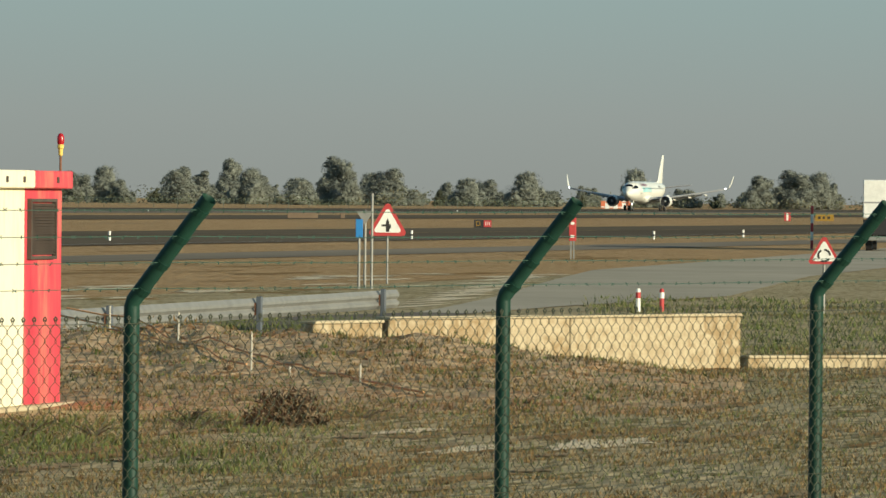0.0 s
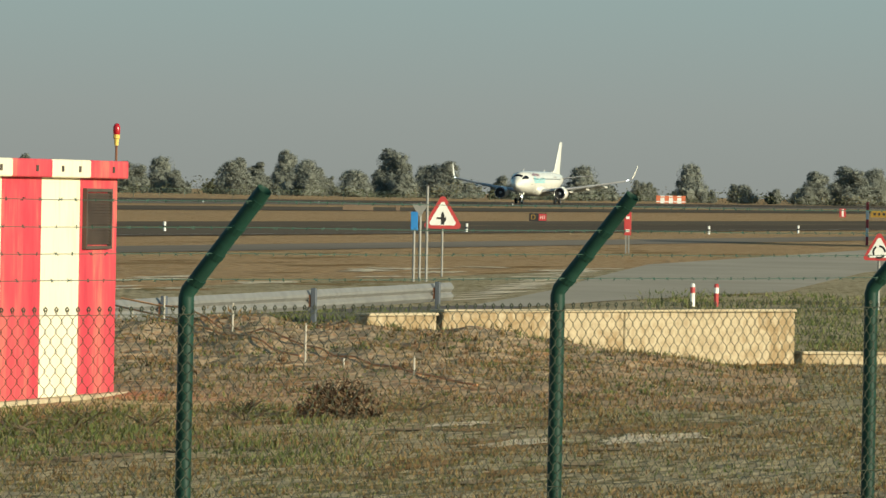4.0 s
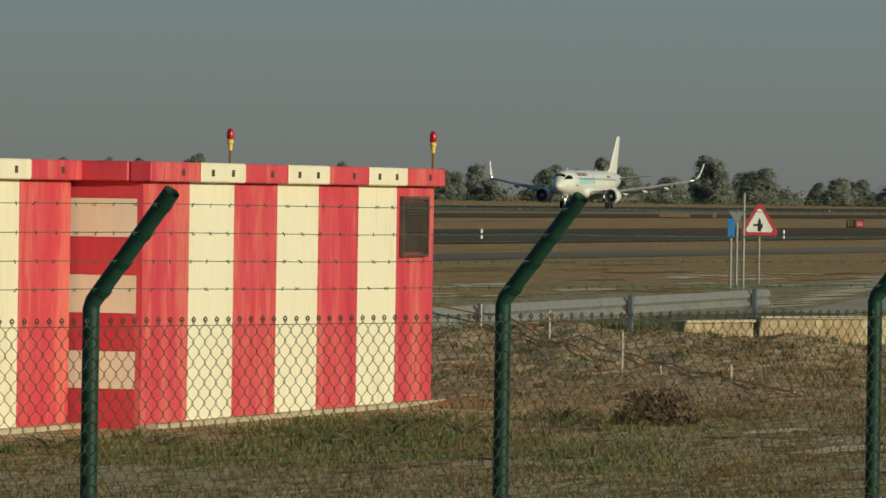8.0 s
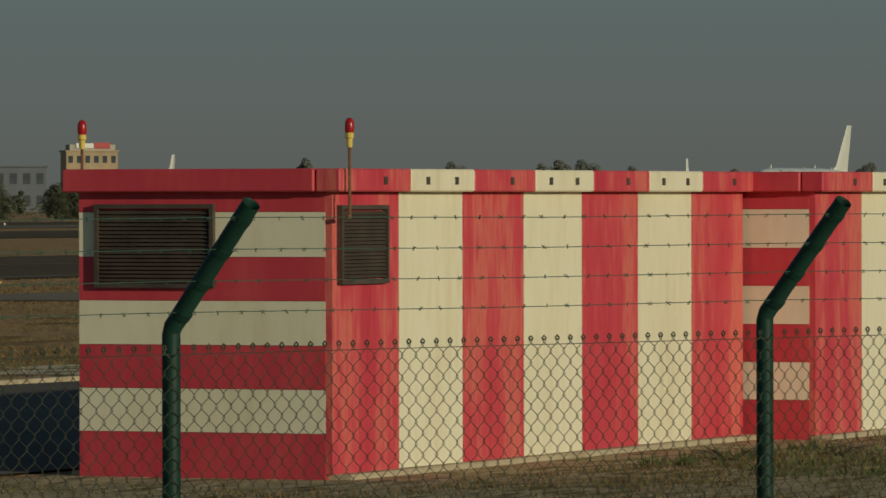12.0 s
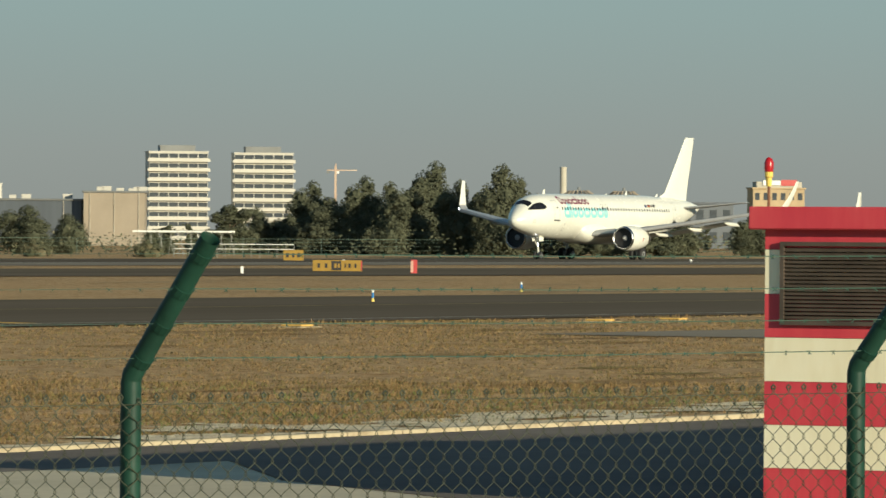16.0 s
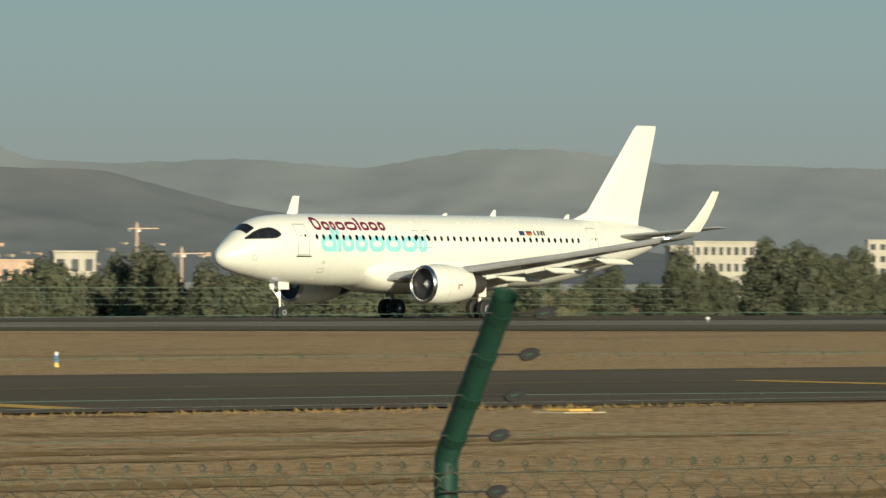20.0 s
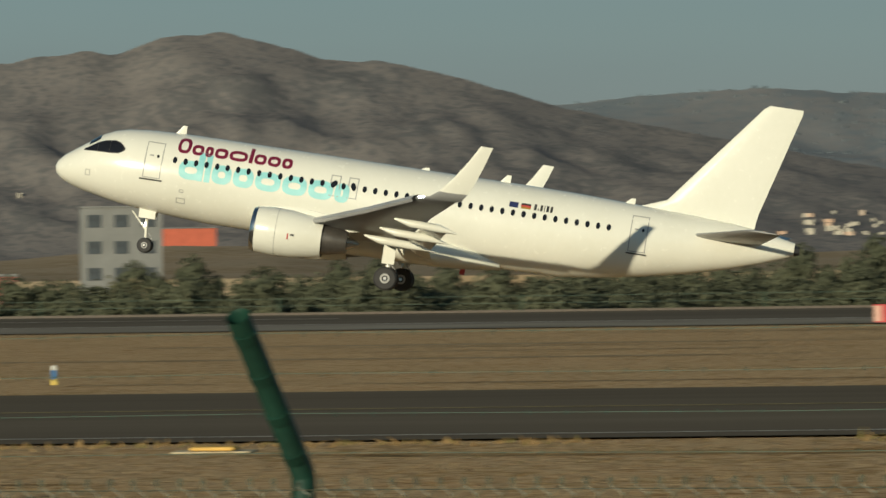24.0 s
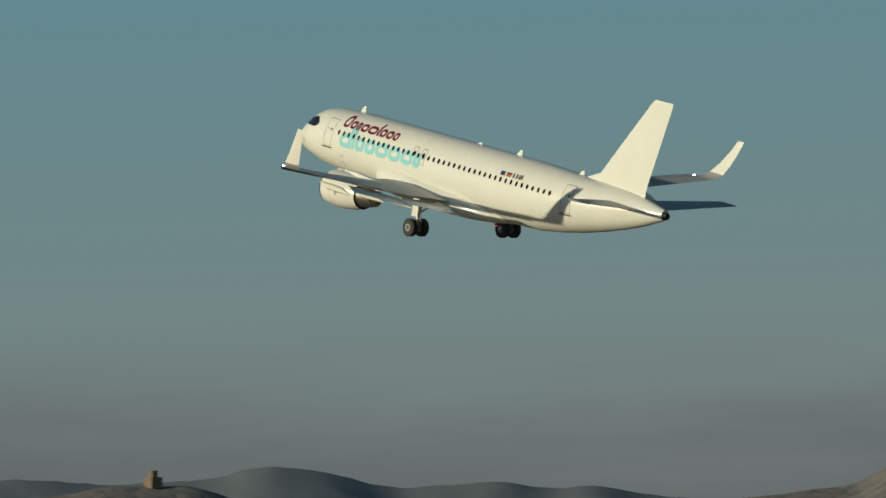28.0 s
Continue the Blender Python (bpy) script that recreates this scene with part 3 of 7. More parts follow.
def airliner():
    p = thing("airliner", "white twin-jet airliner with maroon and turquoise markings, gear down", "airplane", pose(0, 286, 0))
    bm = bmesh.new()
    rings = []
    n = 40
    fine = []
    for a, b in zip(HULL, HULL[1:]):
        k = 8 if b[0] - a[0] > 5 else 2
        fine += [a[0] + (b[0] - a[0]) * i / k for i in range(k)]
    for x in fine + [37.2]:
        zc, hw, hh = hull_at(x)
        rings.append([Vector((x - MAIN_X, hw * math.cos(2 * math.pi * i / n), zc + hh * math.sin(2 * math.pi * i / n))) for i in range(n)])
    body = part("fuselage", loft(bm, rings), PLANE_WHITE, p, "glossy white fuselage", smooth=True)
    # belly fairing
    bm = bmesh.new()
    rings = []
    for x, hw, zb, zt in ((10.3, 1.5, 2.5, 3.2), (10.5, 1.86, 2.2, 3.42), (10.9, 2.04, 1.85, 3.62), (11.7, 2.13, 1.6, 3.78), (12.8, 2.18, 1.5, 3.85), (15, 2.25, 1.45, 3.5), (18, 2.25, 1.45, 3.15), (20, 2.1, 1.5, 2.95), (21.6, 1.7, 1.62, 2.7), (22.9, 0.9, 1.8, 2.3)):
        zc, hh = (zb + zt) / 2, (zt - zb) / 2
        rings.append([Vector((x - MAIN_X, hw * math.copysign(abs(math.cos(2 * math.pi * i / 24)) ** 0.7, math.cos(2 * math.pi * i / 24)), zc + hh * math.copysign(abs(math.sin(2 * math.pi * i / 24)) ** 0.8, math.sin(2 * math.pi * i / 24)))) for i in range(24)])
    part("belly_fairing", loft(bm, rings), PLANE_WHITE, p, smooth=True)
    # APU outlet
    part("tail_outlet", tubed([(37.15 - MAIN_X, 0, 4.93), (37.45 - MAIN_X, 0, 4.95)], [0.27, 0.2], 14), BLACK, p, "dark exhaust cone")
    # flight deck glass
    for side in (-1, 1):
        bm = bmesh.new()
        cols = []
        for i in range(15):
            x = 1.45 + 2.15 * i / 14
            lo = float(np.interp(x, [1.4, 2.14, 2.95, 3.31, 3.6], [4.62, 4.66, 4.68, 4.72, 4.9]))
            hi = float(np.interp(x, [1.4, 1.73, 2.14, 2.54, 3.03, 3.35, 3.6], [4.68, 4.88, 5.14, 5.28, 5.35, 5.27, 5.02]))
            cols.append([bm.verts.new(skin(x, lo + (hi - lo) * j / 4, 0.006, side)) for j in range(5)])
        for c, d in zip(cols, cols[1:]):
            for j in range(4):
                bm.faces.new((c[j], d[j], d[j + 1], c[j + 1]))
        part("window_mask", bm, BLACK, p, "black painted window surround")
        for k, (xa, xb) in enumerate(((1.53, 2.15), (2.18, 2.78), (2.81, 3.5))):
            bm = bmesh.new()
            cols = []
            for i in range(7):
                x = xa + (xb - xa) * i / 6
                lo = float(np.interp(x, [1.5, 2.14, 2.95, 3.31, 3.52], [4.68, 4.71, 4.73, 4.77, 4.9]))
                hi = float(np.interp(x, [1.5, 1.73, 2.14, 2.54, 3.03, 3.35, 3.52], [4.72, 4.85, 5.1, 5.23, 5.3, 5.21, 5.0]))
                cols.append([bm.verts.new(skin(x, lo + (hi - lo) * j / 4, 0.014, side)) for j in range(5)])
            for c, d in zip(cols, cols[1:]):
                for j in range(4):
                    bm.faces.new((c[j], d[j], d[j + 1], c[j + 1]))
            part("flight_deck_window", bm, GLASS_DARK, p, "black flight deck glazing")
    bm = bmesh.new()
    g = []
    for j in range(5):
        x = 1.66 + j * 0.13
        zc, hw, hh = hull_at(x)
        g.append([bm.verts.new((x - MAIN_X, hw * 1.012 * math.sin(a), zc + hh * 1.012 * math.cos(a))) for a in [-0.62 + 0.155 * i for i in range(9)]])
    for r, s in zip(g, g[1:]):
        for i in range(8):
            bm.faces.new((r[i], r[i + 1], s[i + 1], s[i]))
    part("windscreen", bm, GLASS_DARK, p, "black windscreen")
    # cabin windows
    for side in (-1, 1):
        x = 6.2
        while x < 28.1:
            bm = bmesh.new()
            cz = 4.8 - (x - 6) * 0.004
            on_skin(bm, [(x + 0.11 * math.cos(a), cz + 0.165 * math.sin(a)) for a in [2 * math.pi * i / 10 for i in range(10)]], 0.016, side)
            part("cabin_window", bm, GLASS_DARK, p)
            x += 0.533
        for d0, d1, z0, z1, nm in ((4.68, 5.58, 3.74, 5.55, "door"), (14.05, 14.55, 4.2, 5.25, "overwing_exit"), (14.95, 15.45, 4.2, 5.25, "overwing_exit"), (29.12, 29.98, 3.7, 5.5, "door")):
            bm = bmesh.new()
            outline(bm, d0, d1, z0, z1, 0.045, 0.008, side)
            dr = part(nm, bm, PLANE_GREY, p, "closed cabin door outline")
            bm = bmesh.new()
            cx, cz, rr = (d0 + d1) / 2 + (0.2 if nm == "door" else 0), z0 + (z1 - z0) * 0.62, 0.07 if nm == "door" else 0.12
            on_skin(bm, [(cx + rr * math.cos(a), cz + rr * 1.25 * math.sin(a)) for a in [2 * math.pi * i / 10 for i in range(10)]], 0.018, side)
            part("door_window", bm, GLASS_DARK, dr)
            if nm == "door":
                bm = bmesh.new()
                patch(bm, cx - 0.42, cx - 0.22, cz - 0.02, cz + 0.05, 0.012, side, 1, 1)
                part("door_handle", bm, PLANE_GREY, dr)
        for x0, x1, z0 in ((4.55, 5.7, 3.64), (29.05, 30.05, 3.6)):
            bm = bmesh.new()
            patch(bm, x0, x1, z0, z0 + 0.07, 0.05, side)
            part("door_sill", bm, BLACK, p, "dark door sill strip")
    # markings as plain blocks, one for each mark
    for side in (-1, 1):
        mark(p, 6.2, 5.2, [(0.72, 1.0), (0.64, 0.68), (0.46, 0.68), (0.72, 0.68), (0.98, 0.68), (0.24, 0.98), (0.66, 0.68), (0.7, 0.68), (0.58, 0.68)], 0.76, MAROON, "maroon lettering block", side)
        mark(p, 6.45, 3.94, [(1.3, 1.42), (0.34, 1.36), (1.05, 0.95), (1.1, 0.95), (1.35, 0.95), (1.3, 0.95), (1.3, 0.95), (0.8, 0.95)], 1.0, TURQUOISE, "turquoise lettering block", side)
        mark(p, 24.25, 5.0, [(0.17, 1), (0.1, 0.35), (0.17, 1), (0.09, 1), (0.18, 1), (0.17, 1)], 0.3, BLACK, "black registration bars", side)
        bm = bmesh.new()
        patch(bm, 23.0, 23.45, 5.0, 5.27, 0.009, side)
        part("flag", bm, NAVY, p, "small navy flag")
        for k, m in enumerate((SIGN_YELLOW, SIGN_RED, BLACK)):
            bm = bmesh.new()
            patch(bm, 23.6, 24.08, 5.0 + k * 0.09, 5.09 + k * 0.09, 0.009, side, 1, 1)
            part("flag", bm, m, p)
    for side in (-1, 1):
        for x0, x1, z0, z1 in ((1.72, 1.98, 3.42, 3.72), (6.5, 6.95, 2.72, 2.98), (6.62, 6.84, 3.25, 3.4)):
            bm = bmesh.new()
            outline(bm, x0, x1, z0, z1, 0.03, 0.008, side)
            part("access_panel", bm, PLANE_GREY, p, "small outlined access panel")
    # antennas
    for x, h in ((5.75, 0.42), (18.1, 0.12), (22.2, 0.36), (28.5, 0.25)):
        zc, hw, hh = hull_at(x)
        bm = bmesh.new()
        loft(bm, [aerofoil(x, x + 0.55, 0, zc + hh - 0.05, 0.12, True), aerofoil(x + 0.35, x + 0.55, 0, zc + hh + h, 0.12, True)])
        part("antenna", bm, PLANE_WHITE, p)
    # fin
    bm = bmesh.new()
    loft(bm, [aerofoil(28.3, 35.1, 0, 5.7, 0.03, True), aerofoil(29.6, 35.13, 0, 6.12, 0.04, True), aerofoil(30.6, 35.2, 0, 6.5, 0.06, True), aerofoil(34.68, 36.63, 0, 11.65, 0.09, True), aerofoil(34.95, 36.62, 0, 11.87, 0.05, True)])
    part("fin", bm, PLANE_WHITE, p, "plain white tail fin", smooth=True)
    for side in (-1, 1):
        bm = bmesh.new()
        loft(bm, [aerofoil(31.9, 35.5, side * 0.4, 4.95, 0.1), aerofoil(32.3, 35.6, side * 1.2, 5.0, 0.1), aerofoil(35.0, 36.7, side * 6.1, 5.55, 0.1), aerofoil(35.4, 36.7, side * 6.25, 5.57, 0.05)])
        part("tailplane", bm, PLANE_GREY, p, "grey tailplane", smooth=True)
        wing(p, side)
        engine(p, side)
        main_gear(p, side)
    nose_gear(p)
    part("drain_mast", boxed(20.9 - MAIN_X, 21.15 - MAIN_X, -0.03, 0.03, 1.3, 1.95, 0.01), SIGN_RED, p, "small red drain mast")
    return p


def mark(p, x, z, blocks, gap_h, m, label, side):
    """A row of plain rounded rings and bars in the paint's colour, no characters."""
    for w, h in blocks:
        bm = bmesh.new()
        hh = h * gap_h
        if w > 0.4:
            t = 0.155 if gap_h < 0.9 else 0.31
            full = min(hh, gap_h * 0.95) if h > 1 else hh
            cx, cz, rx, rz = x + (w - 0.06) / 2, z + full / 2, (w - 0.06) / 2, full / 2
            ring = []
            for k in range(20):
                c, s = math.cos(2 * math.pi * k / 20), math.sin(2 * math.pi * k / 20)
                c, s = math.copysign(abs(c) ** 0.75, c), math.copysign(abs(s) ** 0.75, s)
                ring.append((bm.verts.new(skin(cx + rx * c, cz + rz * s, 0.009, side)), bm.verts.new(skin(cx + (rx - t) * c, cz + (rz - t) * s, 0.009, side))))
            for k in range(20):
                q, r = ring[k], ring[(k + 1) % 20]
                bm.faces.new((q[0], r[0], r[1], q[1]))
            if h > 1:
                patch(bm, x + w - 0.06 - t, x + w - 0.06, z, z + hh, 0.01, side, 1, 4)
        else:
            patch(bm, x, x + w - 0.05, z, z + hh, 0.009, side, 1, 4)
        part("marking", bm, m, p, label)
        x += w + 0.02


def wing(p, side):
    bm = bmesh.new()
    st = [(11.4, 18.6, 1.2, 2.35, 0.13), (11.9, 18.6, 2.0, 2.45, 0.13), (14.25, 18.95, 6.4, 2.95, 0.12), (17.3, 20.3, 11.8, 3.85, 0.11), (19.95, 21.8, 16.7, 4.72, 0.1)]
    rings = [aerofoil(a, b, side * y, z, t) for a, b, y, z, t in st]
    # upturned tip
    for k, (u, dy, dz) in enumerate(((0.15, 0.35, 0.1), (0.35, 0.7, 0.45), (0.6, 0.95, 1.15), (0.85, 1.2, 2.05), (1.0, 1.32, 2.68), (1.03, 1.34, 2.8))):
        le, te = 20.15 + u * 2.5, 21.9 + u * 1.35
        r = aerofoil(le, te, 0, 0, 0.09)
        ang = min(1.0, u * 1.9) * radians(75)
        rings.append([Vector((v.x, side * (16.7 + dy - v.z * math.sin(ang)), 4.72 + dz + v.z * math.cos(ang))) for v in r])
    w = part("wing", loft(bm, rings), PLANE_GREY, p, "grey wing", smooth=True)
    part("position_light", tubed([(20.05 - MAIN_X, side * 16.75, 4.74), (20.25 - MAIN_X, side * 16.95, 4.8)], 0.05, 8), TAXI_LIGHT, w, "small bright wing tip light")
    # white sharklet skin
    bm = bmesh.new()
    rr = []
    for q in rings[6:]:
        c = sum(q, Vector()) / len(q)
        rr.append([c + (v - c) * 1.012 + (v - c).normalized() * 0.004 for v in q])
    part("winglet", loft(bm, rr), PLANE_WHITE, p, "white upturned wing tip", smooth=True)
    # slats: pale leading edge
    bm = bmesh.new()
    for (a, b) in zip(st[1:], st[2:]):
        def nose(s, f):
            le, te, y, z, t = s
            return [Vector((le - MAIN_X - 0.16, side * y, z - 0.22)), Vector((le - MAIN_X - 0.26, side * y, z - 0.1)), Vector((le - MAIN_X - 0.1, side * y, z + 0.1)), Vector((le - MAIN_X + 0.35, side * y, z + 0.24 * (te - le) / 5))]
        q = [bm.verts.new(v) for v in nose(a, 0)]
        r = [bm.verts.new(v) for v in nose(b, 0)]
        for i in range(3):
            bm.faces.new((q[i], q[i + 1], r[i + 1], r[i]))
    part("slat", bm, PLANE_GREY, p, "grey leading edge slat")
    # flaps, lowered a little
    for a, b in ((st[1], st[2]), (st[2], st[3])):
        bm = bmesh.new()
        ra = [Vector((v.x + 0.25, v.y, v.z)) for v in aerofoil(a[1] - 0.4, a[1] + 0.75, side * (a[2] + 0.1), a[3] - 0.3, 0.12)]
        rb = [Vector((v.x + 0.25, v.y, v.z)) for v in aerofoil(b[1] - 0.4, b[1] + 0.6, side * (b[2] - 0.08), b[3] - 0.22, 0.12)]
        for r in (ra, rb):
            c = r[0].copy()
            for v in r:
                v.z -= (v.x - c.x) * 0.3
        part("flap", loft(bm, [ra, rb]), PLANE_WHITE, p, "white lowered flap", smooth=True)
    for y, x0, x1, z in ((6.3, 16.6, 20.3, 2.5), (9.3, 17.6, 21.0, 2.98), (12.6, 18.6, 21.7, 3.52)):
        part("flap_fairing", tubed([(x0 - MAIN_X, side * y, z + 0.05), (x0 + 0.8 - MAIN_X, side * y, z - 0.08), (x0 + 2.2 - MAIN_X, side * y, z - 0.12), (x1 - MAIN_X, side * y, z - 0.25)], [0.05, 0.19, 0.2, 0.03], 10), PLANE_WHITE, p, smooth=True)


def engine(p, side):
    y, z = side * 5.75, 2.06
    e = part("engine_cowl", bmesh.new(), PLANE_WHITE, p, "white engine cowl")
    bm = bmesh.new()
    prof = [(11.12, 0.94), (11.05, 1.0), (11.1, 1.06), (11.35, 1.13), (12.1, 1.19), (13.0, 1.17), (13.9, 1.05), (14.55, 0.92)]
    rings = [[Vector((x - MAIN_X, y + r * math.cos(2 * math.pi * i / 28), z + r * math.sin(2 * math.pi * i / 28))) for i in range(28)] for x, r in prof]
    loft(bm, rings, False)
    bmesh.ops.recalc_face_normals(bm, faces=bm.faces)
    bm.to_mesh(e.data)
    bm.free()
    e.data.shade_smooth()
    part("inlet_lip", loft(bmesh.new(), [[Vector((x - MAIN_X, y + r * math.cos(2 * math.pi * i / 28), z + r * math.sin(2 * math.pi * i / 28))) for i in range(28)] for x, r in ((11.5, 0.9), (11.2, 0.92), (11.06, 0.97), (11.02, 1.015), (11.06, 1.06), (11.25, 1.115))], False), CHROME, e, "polished inlet lip", smooth=True)
    part("fan", tubed([(11.5 - MAIN_X, y, z), (11.56 - MAIN_X, y, z)], 0.93, 24), BLACK, e, "dark fan disc")
    part("spinner", tubed([(11.18 - MAIN_X, y, z), (11.5 - MAIN_X, y, z)], [0.03, 0.28], 12), PLANE_GREY, e)
    part("exhaust_ring", tubed([(14.3 - MAIN_X, y, z), (14.95 - MAIN_X, y, z), (15.75 - MAIN_X, y, z)], [0.84, 0.74, 0.55], 20), RUST_METAL, e, "brown metal nozzle", smooth=True)
    part("exhaust_core", tubed([(15.7 - MAIN_X, y, z), (16.35 - MAIN_X, y, z)], [0.4, 0.05], 16), CHROME, e)
    part("cowl_seam", loft(bmesh.new(), [[Vector((x - MAIN_X, y + r * math.cos(2 * math.pi * i / 28), z + r * math.sin(2 * math.pi * i / 28))) for i in range(28)] for x, r in ((12.28, 1.195), (12.3, 1.195))], False), PLANE_GREY, e, "thin grey cowl seam")
    part("cowl_mark", boxed(12.9 - MAIN_X, 12.96 - MAIN_X, y - 1.19, y - 1.16, z - 0.28, z + 0.02), SIGN_RED, e, "small red cowl mark")
    part("cowl_mark", boxed(13.05 - MAIN_X, 13.22 - MAIN_X, y - 1.185, y - 1.15, z - 0.08, z + 0.0), BLACK, e)
    bm = bmesh.new()
    loft(bm, [[Vector((x - MAIN_X, y + dy * 0.18, zz)) for x, dy, zz in ((12.0, 0, z + 1.1), (13, 1, z + 1.05), (15.8, 0.6, z + 0.5), (17.2, 0, z + 0.75), (15.8, -0.6, z + 0.5), (13, -1, z + 1.05))],
              [Vector((x - MAIN_X, y + dy * 0.18, zz)) for x, dy, zz in ((12.2, 0, z + 1.25), (13.6, 1, z + 1.3), (16, 0.6, z + 1.0), (17.6, 0, z + 0.95), (16, -0.6, z + 1.0), (13.6, -1, z + 1.3))]])
    part("pylon", bm, PLANE_WHITE, e)


RUST_METAL = mat("heat_tinted_metal", plain((0.2, 0.185, 0.17), 0.2), 0.4, 2, metal=0.8)


def wheel(p, x, y, r, w):
    t = part("tyre", tubed([(x, y - w / 2, r), (x, y - w / 2 + 0.05, r), (x, y + w / 2 - 0.05, r), (x, y + w / 2, r)], [r * 0.86, r, r, r * 0.86], 20), BLACK, p, "black tyre")
    part("rim", tubed([(x, y - w / 2 - 0.012, r), (x, y + w / 2 + 0.012, r)], r * 0.42, 18), PLANE_GREY, t, "grey wheel rim")
    part("rim_well", tubed([(x, y - w / 2 - 0.016, r), (x, y + w / 2 + 0.016, r)], r * 0.26, 14), BLACK, t, "dark hollow of the rim")
    part("hub", tubed([(x, y - w / 2 - 0.03, r), (x, y + w / 2 + 0.03, r)], r * 0.15, 10), CHROME, t)


def main_gear(p, side):
    g = part("main_gear_leg", tubed([(0, side * 3.6, 2.5), (0, side * 3.8, 0.58)], [0.15, 0.11], 10), PLANE_WHITE, p, "white main landing gear leg", smooth=True)
    part("axle", tubed([(0, side * 3.25, 0.58), (0, side * 4.35, 0.58)], 0.07, 8), PLANE_GREY, g)
    part("brace", tubed([(0, side * 3.72, 1.5), (0.1, side * 2.3, 2.3)], 0.06, 6), PLANE_WHITE, g)
    part("torque_link", tubed([(0.1, side * 3.75, 1.35), (0.42, side * 3.75, 1.0), (0.1, side * 3.78, 0.7)], 0.035, 6), PLANE_GREY, g)
    part("gear_door", boxed(-0.32, 0.3, side * 4.02 - 0.02, side * 4.02 + 0.02, 1.3, 2.5, 0.01), PLANE_WHITE, g)
    for d in (-0.46, 0.46):
        wheel(g, 0, side * 3.8 + d, 0.58, 0.42)


def nose_gear(p):
    x = 5.07 - MAIN_X
    g = part("nose_gear_leg", tubed([(x - 0.15, 0, 2.25), (x, 0, 0.38)], [0.1, 0.07], 10), PLANE_WHITE, p, "white nose landing gear leg", smooth=True)
    part("drag_brace", tubed([(x - 0.05, 0, 1.1), (x - 0.9, 0, 2.0)], 0.045, 6), PLANE_WHITE, g)
    part("steering_link", tubed([(x + 0.08, 0, 1.0), (x + 0.3, 0, 0.8), (x + 0.06, 0, 0.55)], 0.03, 6), PLANE_GREY, g)
    for u0, u1 in ((-0.16, -0.03), (0.03, 0.16)):
        part("board_bar", boxed(x - 0.136, x - 0.131, u0, u1, 1.8, 2.0), BLACK, g)
    part("taxi_light", tubed([(x - 0.16, 0, 1.42), (x - 0.12, 0, 1.42)], [0.13, 0.1], 10), TAXI_LIGHT, g, "bright taxi light")
    part("number_board", boxed(x - 0.13, x + 0.1, -0.24, 0.24, 1.75, 2.05, 0.01), SIGN_WHITE, g, "small white number board")
    for side in (-1, 1):
        part("gear_door", boxed(x - 0.5, x + 0.35, side * 0.36 - 0.015, side * 0.36 + 0.015, 1.72, 2.2, 0.01), PLANE_WHITE, g)
        wheel(g, x, side * 0.25, 0.38, 0.22)


plane = airliner()


# ---- trees ----
def leaf_cloud(bm, c, rx, rz, n, size, rng):
    """Leaf sprays round a lobe, mostly facing outwards, over a ragged dark heart."""
    heart = bmesh.ops.create_icosphere(bm, subdivisions=1, radius=1.0)["verts"]
    for v in heart:
        k = rng.uniform(0.4, 0.72)
        v.co = Vector((c[0] + v.co.x * rx * k, c[1] + v.co.y * rx * k, c[2] + v.co.z * rz * k))
    for _ in range(n):
        while True:
            v = Vector((rng.uniform(-1, 1), rng.uniform(-1, 1), rng.uniform(-1, 1)))
            if 0.25 < v.length < 1:
                break
        v = v.normalized() * (v.length ** 0.4)
        q = Vector((c[0] + v.x * rx, c[1] + v.y * rx, c[2] + v.z * rz))
        s = size * rng.uniform(0.5, 1.3)
        out = (v.normalized() + Vector((rng.gauss(0, 0.45), rng.gauss(0, 0.45), rng.gauss(0.1, 0.45)))).normalized()
        a = out.orthogonal().normalized()
        b = out.cross(a)
        t = rng.uniform(0, 6.28)
        a, b = (a * math.cos(t) + b * math.sin(t)) * s, (b * math.cos(t) - a * math.sin(t)) * s
        bm.faces.new([bm.verts.new(q - a * 0.6), bm.verts.new(q + b * 0.5), bm.verts.new(q + a * 0.6), bm.verts.new(q - b * 0.5)])


